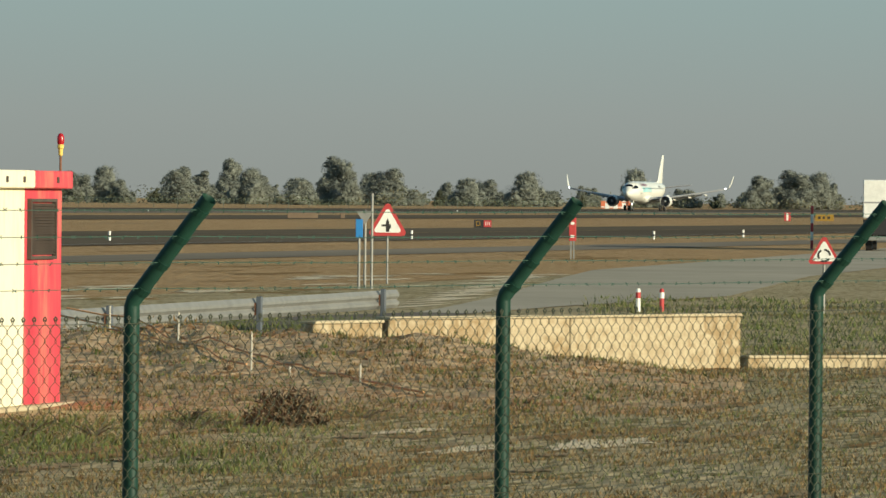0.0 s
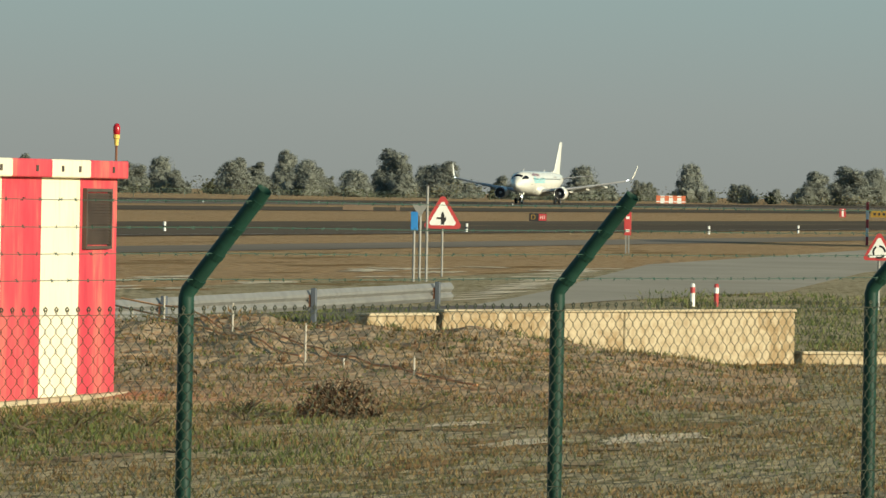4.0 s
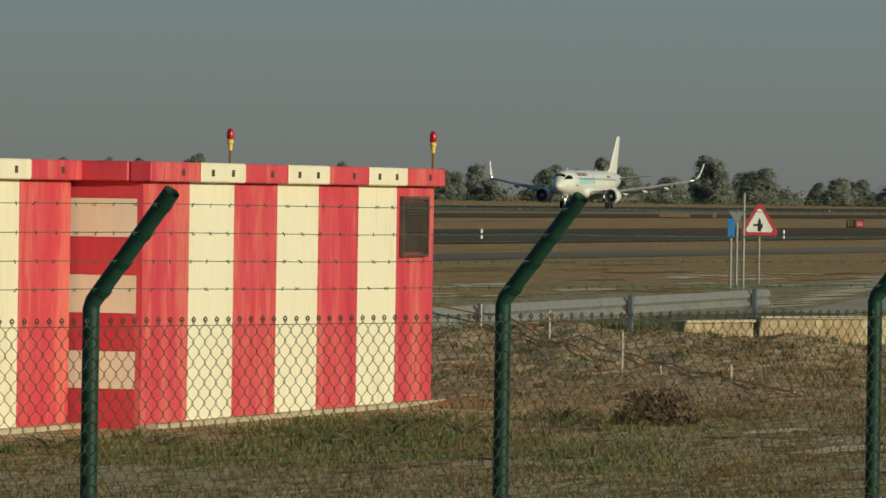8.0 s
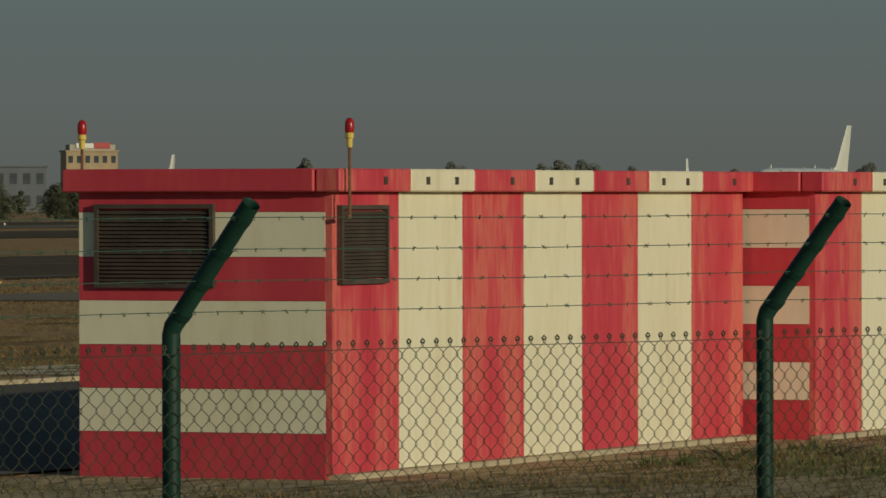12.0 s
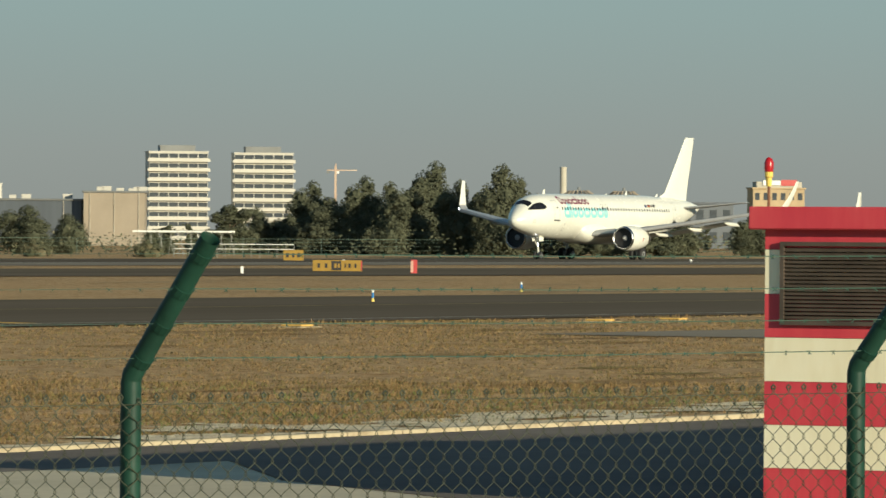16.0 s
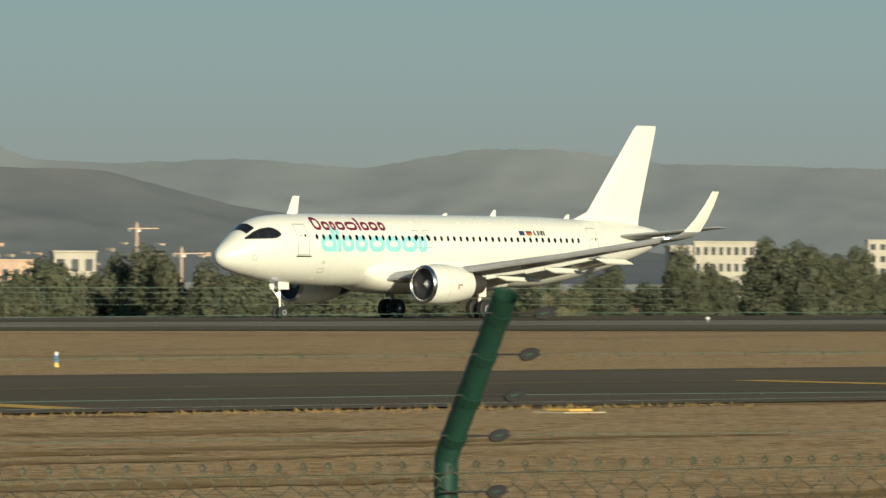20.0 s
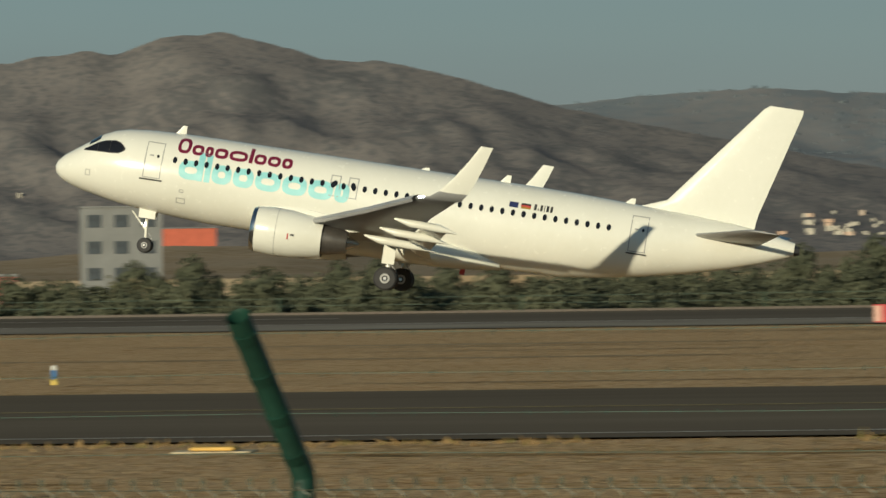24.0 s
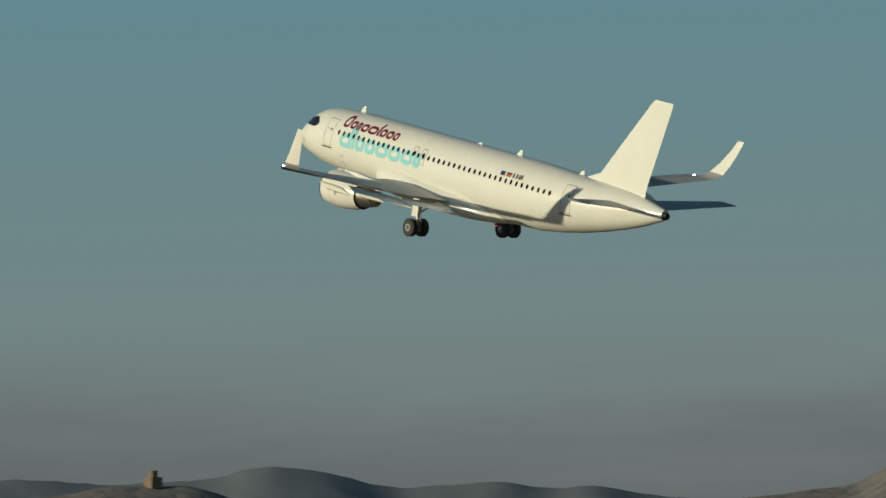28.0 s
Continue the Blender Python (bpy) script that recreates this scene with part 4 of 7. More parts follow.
def tree(name, label, seed, height, width, lobes, leaves, material, crown_from=0.3, lean=0.0, size=0.03):
    """One tree: a forked trunk and a crown of leaf clumps in uneven lobes."""
    rng = random.Random(seed)
    p = thing(name, label, "tree", pose(0, -3000, 0), kind="")
    bm = bmesh.new()
    top = Vector((rng.uniform(-0.1, 0.1) * width, 0, height * 0.7))
    tube(bm, [(0, 0, -0.2), (0.02 * width, 0, height * 0.25), tuple(top)], [height * 0.022, height * 0.017, height * 0.006], 6)
    cs = []
    # three or four leaders of unequal height carry the lobes
    leaders = [(rng.uniform(0, 6.28), rng.uniform(0.12, 0.36) * width, h) for h in (1.0, rng.uniform(0.8, 0.97), rng.uniform(0.62, 0.85), rng.uniform(0.5, 0.75))]
    leaders[0] = (leaders[0][0], leaders[0][1] * 0.4, 1.0)
    for i in range(lobes):
        a, far, h = leaders[i % 4]
        u = (i // 4 + rng.uniform(0.2, 0.8)) / math.ceil(lobes / 4)
        r = width * (0.28 - 0.1 * u) * rng.uniform(0.65, 1.1)
        z = min(height * h * (crown_from + (1 - crown_from) * (0.08 + 0.9 * u)), height * h - r * 0.7)
        off = far * (0.45 + 0.5 * u) + rng.uniform(-0.1, 0.1) * width
        a += rng.gauss(0, 0.5)
        cs.append((Vector((math.cos(a) * off + lean * u, math.sin(a) * off, z)), r))
        tube(bm, [(0, 0, height * rng.uniform(0.2, 0.45)), tuple(cs[-1][0] * 0.6 + Vector((0, 0, z * 0.25))), tuple(cs[-1][0])], [height * 0.009, height * 0.006, height * 0.002], 5)
    for i in range(6):
        a, off = 1.05 * i + rng.uniform(-0.3, 0.3), width * rng.uniform(0.1, 0.3)
        cs.append((Vector((math.cos(a) * off, math.sin(a) * off, height * (crown_from * 0.6 + rng.uniform(0.1, 0.36)))), width * rng.uniform(0.15, 0.24)))
    part("trunk", bm, BARK, p, "grey-brown trunk and limbs")
    bm = bmesh.new()
    for c, r in cs:
        leaf_cloud(bm, c, r * 0.85, r * rng.uniform(0.75, 1.1), leaves * 3 // lobes // 2, height * size * 0.8, rng)
        for _ in range(4):
            d = Vector((rng.gauss(0, 1), rng.gauss(0, 1), rng.gauss(0.2, 0.7))).normalized() * r * 0.7
            d.z = min(d.z, height - c.z - r * 0.1)
            leaf_cloud(bm, c + d, r * 0.34, r * 0.3, leaves // lobes // 4, height * size * 0.65, rng)
    part("crown", bm, material, p, "dense small leaves with gaps")
    return p


KINDS = [tree("eucalyptus_tree", "dark olive-green eucalyptus in a far row", 11, 12, 13, 18, 6120, LEAF, 0.05),
         tree("eucalyptus_tree", "tall dark eucalyptus with an uneven crown", 12, 14, 10, 15, 5440, LEAF, 0.06),
         tree("pine_tree", "broad dark pine with a domed crown", 13, 11, 16, 19, 6460, LEAF, 0.12),
         tree("poplar_tree", "narrow dark green poplar-like tree", 14, 13, 7, 13, 4420, LEAF, 0.03),
         tree("shrub", "low grey-green bushy shrub", 15, 4, 8, 10, 3060, LEAF_GREY, 0.0),
         tree("young_tree", "young olive-green tree with a round crown", 16, 7, 8, 12, 3740, LEAF, 0.0),
         tree("eucalyptus_tree", "eucalyptus with haze-paled grey-green leaves in a far row", 17, 12, 13, 24, 7140, LEAF_HAZED, 0.0, size=0.028),
         tree("eucalyptus_tree", "tall eucalyptus with haze-paled leaves and an uneven crown", 18, 14, 11, 21, 7140, LEAF_HAZED, 0.0, size=0.028),
         tree("pine_tree", "broad pine with haze-paled leaves and a domed crown", 19, 11, 18, 27, 7820, LEAF_HAZED, 0.04, size=0.028)]
BASE_H = [12, 14, 11, 13, 4, 7, 12, 14, 11]
BASE_W = [11, 8.5, 14, 6, 7, 7, 11, 9.5, 15]
USED = set()


def plant(k, az, dist, top, group, wide=1.0):
    """A tree whose top stands at that height over the eye's ground."""
    v = ray(az, 0) * dist
    zb = gz(v.x, v.y)
    # beyond 950 m, the kinds with haze painted into their leaves
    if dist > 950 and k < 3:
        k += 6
    s = (top - zb) / BASE_H[k]
    if k in USED:
        t = copy_thing(KINDS[k], pose(v.x, v.y, zb, 0, 0, random.uniform(0, 360)))
    else:
        t = KINDS[k]
        t.matrix_basis = pose(v.x, v.y, zb, 0, 0, random.uniform(0, 360))
        USED.add(k)
    t.scale = (s * wide, s * wide, s)
    tagged(t, group=group)
    return t


# filling rows behind the runway: bearing from, to, how far across (or along, for the long view), height of the tops, how many
ROWS_EAST = [(71.5, 80.3, 1980, 6.0, 30, 0), (66.5, 71.5, 1700, 6.8, 12, 0), (71.5, 80.3, 1830, 5.2, 44, 0), (66.0, 71.5, 1500, 6.8, 14, 0), (62.3, 66.0, 1000, 5.4, 14, 0), (58.9, 62.4, 730, 5.4, 26, 0), (57.9, 58.9, 690, 3.4, 6, 0), (54.6, 56.3, 650, 4.4, 12, 0), (50.0, 54.6, 640, 5.2, 32, 0), (42.0, 50.0, 560, 4.0, 30, 0)]
ROWS_WEST = [(34.0, 42.0, 390, 3.2, 26, 1), (20.0, 34.0, 380, 3.0, 28, 1), (10.0, 20.0, 375, 1.5, 26, 1), (-6.5, 10.0, 375, 1.0, 44, 1), (-9.0, -0.6, 384, 2.0, 34, 1), (-18.2, -15.6, 388, 2.6, 10, 1), (-23.5, -20.7, 388, 2.0, 12, 1), (-36.8, -29.5, 412, 3.6, 26, 1), (-11.0, -6.5, 378, 1.2, 14, 1), (-24.0, -11.0, 385, 1.3, 34, 1), (-44.0, -24.0, 400, 3.0, 50, 1)]
for a0, a1, d, h, n, across in ROWS_EAST + ROWS_WEST:
    for i in range(n):
        k = random.choice((0, 1, 2, 3, 0, 2, 5))
        az = a0 + (a1 - a0) * (i + random.uniform(0.1, 0.9)) / n
        dd = d * random.uniform(0.98, 1.12) / (math.cos(radians(az)) if across else 1)
        if -20.7 < az < -18.2:
            k, h = 5, 0.3
        plant(k, az, dd, h * random.uniform(0.6, 1.15) * (0.75 if k == 5 else 1), "trees behind the runway", random.uniform(0.95, 1.4))
for az in (58.0, 57.0, 56.2, 52.5, 47.5, 44.0, 40.2, 38.0, 33.0, 18.0, -8.0, -24.6):
    plant(4, az, 400 / math.cos(radians(az)) if az < 45 else 590, 1.6, "low shrubs before the trees", 1.2)


def grove(dist, trees):
    """Trees that stand out: bearing, top and breadth in metres, at about one distance."""
    for i, (az, top, w) in enumerate(trees):
        d = dist * (1 + 0.012 * ((i * 7) % 5))
        v = ray(az, 0) * d
        h = (top - gz(v.x, v.y)) * d / dist
        k = (2, 0)[i % 2] if w > h * 0.8 else (1, 0, 0)[i % 3]
        b = BASE_W[k + 6 if d > 950 and k < 3 else k] / BASE_H[k]
        plant(k, az, d, top, "tall trees behind the runway", min(1.6, max(0.85, w * 1.55 / (h * b))))


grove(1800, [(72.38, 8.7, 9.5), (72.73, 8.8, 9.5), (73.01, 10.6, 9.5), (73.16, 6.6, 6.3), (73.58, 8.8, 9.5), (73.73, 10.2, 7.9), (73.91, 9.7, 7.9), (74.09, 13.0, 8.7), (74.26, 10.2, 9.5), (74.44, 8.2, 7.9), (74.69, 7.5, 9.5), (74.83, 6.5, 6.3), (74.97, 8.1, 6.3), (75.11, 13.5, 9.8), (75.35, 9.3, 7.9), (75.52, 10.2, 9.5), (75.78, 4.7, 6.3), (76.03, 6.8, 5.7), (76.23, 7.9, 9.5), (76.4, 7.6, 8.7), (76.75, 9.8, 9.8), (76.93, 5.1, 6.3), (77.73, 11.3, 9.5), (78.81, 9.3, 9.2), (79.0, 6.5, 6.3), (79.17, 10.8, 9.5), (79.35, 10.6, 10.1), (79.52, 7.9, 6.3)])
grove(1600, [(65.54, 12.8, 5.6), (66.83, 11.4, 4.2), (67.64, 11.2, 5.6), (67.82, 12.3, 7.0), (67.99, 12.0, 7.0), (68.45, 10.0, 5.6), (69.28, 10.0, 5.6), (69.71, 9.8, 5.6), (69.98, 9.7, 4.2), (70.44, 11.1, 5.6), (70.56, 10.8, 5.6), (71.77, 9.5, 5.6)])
grove(700, [(58.71, 5.8, 4.3), (58.94, 5.0, 3.1), (59.42, 8.0, 4.3), (59.59, 6.8, 3.7), (59.89, 8.5, 3.7), (60.14, 7.7, 3.7), (60.39, 9.3, 4.9), (60.55, 10.2, 4.9), (60.75, 8.0, 3.7), (60.95, 7.6, 3.7), (61.17, 9.6, 4.9), (61.05, 7.0, 3.7), (61.43, 5.8, 3.7), (61.78, 4.3, 3.1), (62.09, 5.2, 3.7), (62.54, 5.9, 3.7), (62.74, 4.4, 3.7), (63.35, 4.5, 3.7)])
grove(640, [(53.97, 7.5, 5.1), (54.23, 6.4, 3.4), (54.4, 5.7, 2.3), (54.68, 6.0, 3.9), (54.88, 6.0, 3.4), (55.06, 5.0, 2.8), (55.33, 5.5, 3.4), (55.53, 5.5, 3.9), (55.68, 4.5, 2.8), (55.96, 5.4, 4.5), (56.14, 4.6, 2.8), (56.89, 4.8, 5.1), (57.27, 4.0, 3.9)])
grove(620, [(50.37, 5.4, 4.4), (50.67, 4.9, 3.3), (50.92, 6.3, 3.8), (51.12, 6.1, 3.3), (51.42, 5.4, 3.8), (51.92, 7.3, 4.9), (52.52, 9.0, 4.4), (52.27, 7.1, 3.8), (52.72, 8.3, 3.3), (52.98, 8.2, 3.3), (53.23, 7.9, 3.3), (53.58, 8.1, 4.4)])
grove(560, [(45.36, 3.5, 3.0), (45.81, 5.9, 4.4), (46.11, 5.7, 3.4), (46.43, 5.3, 3.0), (46.71, 4.8, 3.0), (47.52, 5.3, 4.4), (47.67, 7.0, 3.0), (47.92, 5.1, 3.0), (48.17, 3.7, 3.0)])
grove(470, [(39.13, 2.9, 2.5), (39.54, 3.3, 2.9), (39.99, 3.9, 2.5), (40.44, 5.2, 3.7), (40.26, 4.5, 2.9), (40.84, 3.3, 2.5), (41.14, 3.9, 2.5), (45.02, 4.7, 3.3), (45.27, 3.4, 2.5), (45.88, 5.3, 3.7), (46.23, 4.7, 3.3), (46.58, 4.7, 3.3)])
grove(400, [(6.68, 3.2, 2.5), (6.88, 3.4, 2.8), (7.26, 3.0, 2.8), (7.58, 0.9, 2.1), (7.86, 1.0, 2.1), (8.14, 0.7, 2.1), (8.54, 0.5, 2.1), (8.94, 0.7, 2.1), (12.62, 1.3, 2.8), (13.12, 2.0, 2.8), (13.47, 3.1, 3.2)])
grove(400, [(-8.6, 2.0, 2.1), (-8.32, 0.9, 2.1), (-7.74, 2.6, 2.5), (-7.57, 2.8, 2.1), (-7.21, 2.9, 2.1), (-6.72, 1.1, 1.8), (-6.36, 1.3, 2.1), (-5.96, 2.5, 2.8), (-5.65, 2.6, 2.8), (-5.3, 2.4, 2.8), (-4.95, 2.2, 2.8), (-4.55, 2.0, 2.8), (-4.14, 1.9, 2.8), (-3.74, 2.1, 2.8), (-3.34, 1.9, 2.8), (-2.99, 1.8, 2.8), (-2.58, 2.1, 2.8), (-1.83, 3.1, 2.8), (-1.58, 2.7, 2.5), (-1.22, 3.6, 3.2)])
grove(410, [(-23.74, 1.8, 2.2), (-22.91, 3.2, 4.0), (-22.08, 2.5, 2.2), (-21.78, 3.2, 3.2), (-21.33, 3.0, 2.9), (-20.93, 3.0, 3.2), (-20.07, 1.0, 2.2), (-19.72, 1.2, 2.2), (-19.22, 1.1, 2.2), (-18.86, 1.8, 2.5), (-18.56, 1.6, 2.2), (-17.96, 1.9, 2.2), (-17.47, 4.2, 4.0), (-17.0, 3.1, 3.2), (-16.59, 3.7, 3.6), (-16.2, 1.4, 2.9)])
grove(450, [(-36.55, 3.9, 4.4), (-36.19, 3.0, 2.4), (-34.43, 4.2, 2.8), (-34.08, 5.5, 4.4), (-33.57, 4.0, 2.8), (-33.27, 3.3, 2.4), (-32.37, 3.0, 2.4), (-32.09, 4.5, 4.0), (-31.61, 4.3, 2.8), (-31.33, 5.4, 4.4), (-31.16, 4.4, 2.4), (-30.51, 3.9, 3.2), (-29.95, 3.3, 3.2)])


def undergrowth():
    """The scrub under the far trees, one tangle."""
    rng = random.Random(5)
    bm = bmesh.new()
    for i in range(48000):
        az = rng.uniform(-46, 80.5)
        d = (float(np.interp(az, [-46, 34, 42, 50, 56, 62, 66, 71.5, 80.5], [372, 372, 400, 400, 415, 470, 560, 600, 600])) / 1.0)
        d = d / math.cos(radians(az)) if az < 50 else float(np.interp(az, [50, 56, 62, 66, 72, 81], [610, 650, 720, 1050, 1500, 1800]))
        d *= rng.uniform(0.97, 1.06)
        v = ray(az, 0) * d
        s = d / 1100.0
        h = rng.uniform(0.4, 1.0) * ((2.4 if az > 50 else 6.2) + 2.6 * s) * (0.6 + 0.8 * noise.noise(Vector((az * 1.3, 0, 3))))
        z0 = gz(v.x, v.y)
        q = Vector((v.x, v.y, z0 + max(0.3, h * rng.random() + 0.2)))
        r = 0.1 + 0.19 * s
        a = Vector((rng.gauss(0, 1), rng.gauss(0, 1), rng.gauss(0, 0.7))).normalized() * r
        b = Vector((rng.gauss(0, 1), rng.gauss(0, 1), rng.gauss(0, 0.7))).normalized() * r
        f = bm.faces.new([bm.verts.new(q - a), bm.verts.new(q + b * 0.6), bm.verts.new(q + a), bm.verts.new(q - b * 0.6)])
        f.material_index = 1 if noise.noise(Vector((az * 0.8, 5, 1))) > 0.15 else 0
    tagged(part("scrub", bm, [LEAF, LEAF_GREY]), "olive and grey-green scrub under far trees", "bushes", kind="stuff")


undergrowth()


# ---- mountains ----
HILLS = []


def ridge(label, dist, knots, material, depth, seed, rough=0.13, step=0.09, rows=34):
    """A range of hills: its skyline follows (bearing, height) knots, and it falls towards the viewer in spurs."""
    bm = bmesh.new()
    a0, a1 = knots[0][0], knots[-1][0]
    n = int(abs(a1 - a0) / step) + 1
    ks, es = [k[0] for k in knots], [k[1] for k in knots]
    grid = []
    for i in range(n + 1):
        az = a0 + (a1 - a0) * i / n
        el = sum(float(np.interp(az + d, ks, es)) for d in (-0.12, 0, 0.12)) / 3
        top = dist * math.tan(radians(el)) + 2.3
        fade = min(1, i / 8, (n - i) / 8) if n > 16 else 1
        col = []
        for j in range(rows + 1):
            u = j / rows
            v = ray(az, 0) * (dist - depth * u)
            t = radians(az) * dist
            q = Vector((t / 130, u * depth / 150, seed))
            spur = noise.ridged_multi_fractal(q, 0.9, 2.1, 5, 0.9, 1.6) * 0.35 - 0.42 + 0.18 * noise.fractal(q * 4, 0.8, 2.1, 4)
            z = top * ((1 - u) ** 1.25 + spur * rough * 2.6 * math.sin(math.pi * min(1, u * 1.05)) ** 0.8 * (1 - 0.5 * u))
            if j == 0:
                z = top * (1 + 0.012 * noise.fractal(q * 9, 0.8, 2.0, 4))
            z = min(z, top * (1 - 0.6 * u) * (1 - depth * u / dist * 0.5)) if j else z
            col.append(bm.verts.new((v.x, v.y, max(z, -5.0) if j < rows else -9)))
        grid.append(col)
    for a, b in zip(grid, grid[1:]):
        for j in range(rows):
            bm.faces.new((a[j], a[j + 1], b[j + 1], b[j]))
    HILLS.append((a0, a1, n, dist, depth, rows, [[v.co.z for v in c] for c in grid]))
    return tagged(part("backdrop", bm, material, smooth=True), label, "hills", kind="structure")


ridge("range on the horizon, blue-grey with painted haze", 4500, [(-60, 1.05), (-54.2, 1.04), (-53.5, 0.97), (-52.6, 1.0), (-52.1, 1.12), (-51.6, 1.04), (-50.96, 0.87), (-50.0, 0.92), (-49.6, 0.83), (-49.2, 0.865), (-48.7, 0.76), (-48, 0.68),
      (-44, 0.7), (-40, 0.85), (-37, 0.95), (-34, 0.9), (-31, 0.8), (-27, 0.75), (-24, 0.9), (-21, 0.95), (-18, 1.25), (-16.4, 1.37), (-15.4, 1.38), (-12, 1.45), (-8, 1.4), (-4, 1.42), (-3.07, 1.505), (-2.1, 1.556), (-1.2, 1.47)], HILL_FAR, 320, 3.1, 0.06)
ridge("haze-tinted grey-green mountain range with scattered houses", 4200, [(-9, 1.2), (-6, 1.38), (-4, 1.42), (-3.07, 1.505), (-2.1, 1.556), (-1.2, 1.478), (0.0, 1.6), (0.53, 1.72), (1.44, 1.763), (2.54, 1.654), (3.15, 1.724), (4.56, 1.873), (5.6, 1.98), (6.5, 2.07), (7.64, 2.21), (8.19, 2.295), (8.6, 2.305), (9.05, 2.123),
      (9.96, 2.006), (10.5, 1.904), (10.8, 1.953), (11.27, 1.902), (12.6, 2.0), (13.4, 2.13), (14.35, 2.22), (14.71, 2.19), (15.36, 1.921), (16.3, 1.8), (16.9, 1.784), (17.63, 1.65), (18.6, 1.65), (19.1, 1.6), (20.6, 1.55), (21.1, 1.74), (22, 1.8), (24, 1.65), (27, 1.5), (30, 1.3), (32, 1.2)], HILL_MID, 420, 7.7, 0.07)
ridge("far range paled by painted haze behind a town", 4600, [(28, 1.1), (32, 1.25), (34.77, 1.38), (35.37, 1.35), (35.97, 1.15), (36.9, 1.1), (38.3, 1.1), (38.82, 1.27), (39.2, 1.07), (40, 1.03), (41.2, 1.08), (42.2, 0.985), (43.26, 1.17), (44, 1.165), (44.9, 1.04), (46.9, 1.0), (47.6, 0.9), (48.3, 0.72), (49.2, 0.5), (50.2, 0.3), (51.5, 0.1), (53, -0.1)], HILL_FAINT, 260, 2.3, 0.05)
ridge("rounded hill greyed by painted haze behind a town", 3900, [(26, 0.9), (30, 1.1), (33, 1.2), (35, 1.15), (36.3, 1.0), (37.3, 1.03), (37.9, 1.19), (38.44, 1.16), (39.0, 0.99), (39.9, 0.975), (40.5, 0.81), (41.1, 0.65), (42.2, 0.5), (44, 0.35), (46, 0.1)], HILL_HAZY, 320, 4.9, 0.07)
ridge("brown rugged hill with houses on its foot", 3700, [(-19, 0.9), (-17.3, 1.28), (-16.48, 1.42), (-15.5, 1.38), (-13.94, 1.4), (-13.33, 1.565), (-12.0, 1.742), (-11.6, 1.684), (-10.85, 1.795), (-10.05, 1.73), (-9.5, 1.8), (-8.9, 1.87), (-8.2, 1.966), (-7.89, 1.922), (-7.44, 2.108), (-6.84, 2.1), (-6.53, 1.996),
      (-5.93, 1.83), (-5.48, 1.841), (-4.83, 1.671), (-3.97, 1.407), (-3, 1.2), (-1.5, 0.9), (0.5, 0.5), (2, 0.2)], HILL, 420, 5.2)
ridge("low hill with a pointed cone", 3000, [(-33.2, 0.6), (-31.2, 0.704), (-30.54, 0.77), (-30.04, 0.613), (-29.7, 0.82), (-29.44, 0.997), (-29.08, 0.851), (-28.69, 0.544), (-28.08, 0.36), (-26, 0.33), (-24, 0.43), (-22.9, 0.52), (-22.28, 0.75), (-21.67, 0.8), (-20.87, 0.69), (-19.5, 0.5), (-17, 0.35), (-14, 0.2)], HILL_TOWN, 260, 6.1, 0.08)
ridge("brown scrub hills lit from the side", 2900, [(-55.5, 0.75), (-53.98, 0.88), (-53.53, 0.957), (-52.7, 0.947), (-52.48, 0.829), (-50.96, 0.54), (-50.16, 0.62), (-48.65, 0.636), (-46.87, 0.799), (-46.47, 1.017), (-46.12, 1.020), (-45.79, 0.928), (-45.37, 0.919), (-45.11, 1.040), (-44.81, 1.084), (-44.36, 0.964), (-43.76, 0.836), (-43.40, 0.853), (-43.20, 1.025), (-43.00, 1.097), (-42.59, 1.048), (-41.94, 0.913), (-41.14, 0.866), (-40.83, 0.975), (-40.33, 0.989), (-39.97, 1.077), (-39.48, 0.935), (-38.98, 0.899),
      (-38.6, 1.0), (-37.3, 1.08), (-36.43, 1.0), (-35.2, 0.95), (-34.62, 1.228), (-34.27, 1.122), (-33.41, 0.832), (-32.76, 0.807), (-32.16, 0.712), (-31.05, 0.795), (-30.5, 0.711), (-30, 0.5), (-29, 0.3)], HILL, 260, 8.4, 0.24)


def on_hill(k, az, u):
    """A place on one of the hills: bearing, and how far down from its crest (0 to 1)."""
    a0, a1, n, dist, depth, rows, zs = HILLS[k]
    i = min(n, max(0, round((az - a0) / (a1 - a0) * n)))
    j = min(rows, round(u * rows))
    v = ray(az, 0) * (dist - depth * j / rows)
    return Vector((v.x, v.y, zs[i][j]))


def hill_at(k, az, el):
    """The place on one of the hills that stands at that bearing and height over the horizon."""
    a0, a1, n, dist, depth, rows, zs = HILLS[k]
    i = min(n, max(0, round((az - a0) / (a1 - a0) * n)))
    for j in range(rows, -1, -1):
        d = dist - depth * j / rows
        if zs[i][j] > 2.3 + d * math.tan(radians(el)):
            break
    v = ray(az, 0) * (dist - depth * j / rows)
    return Vector((v.x, v.y, zs[i][j]))


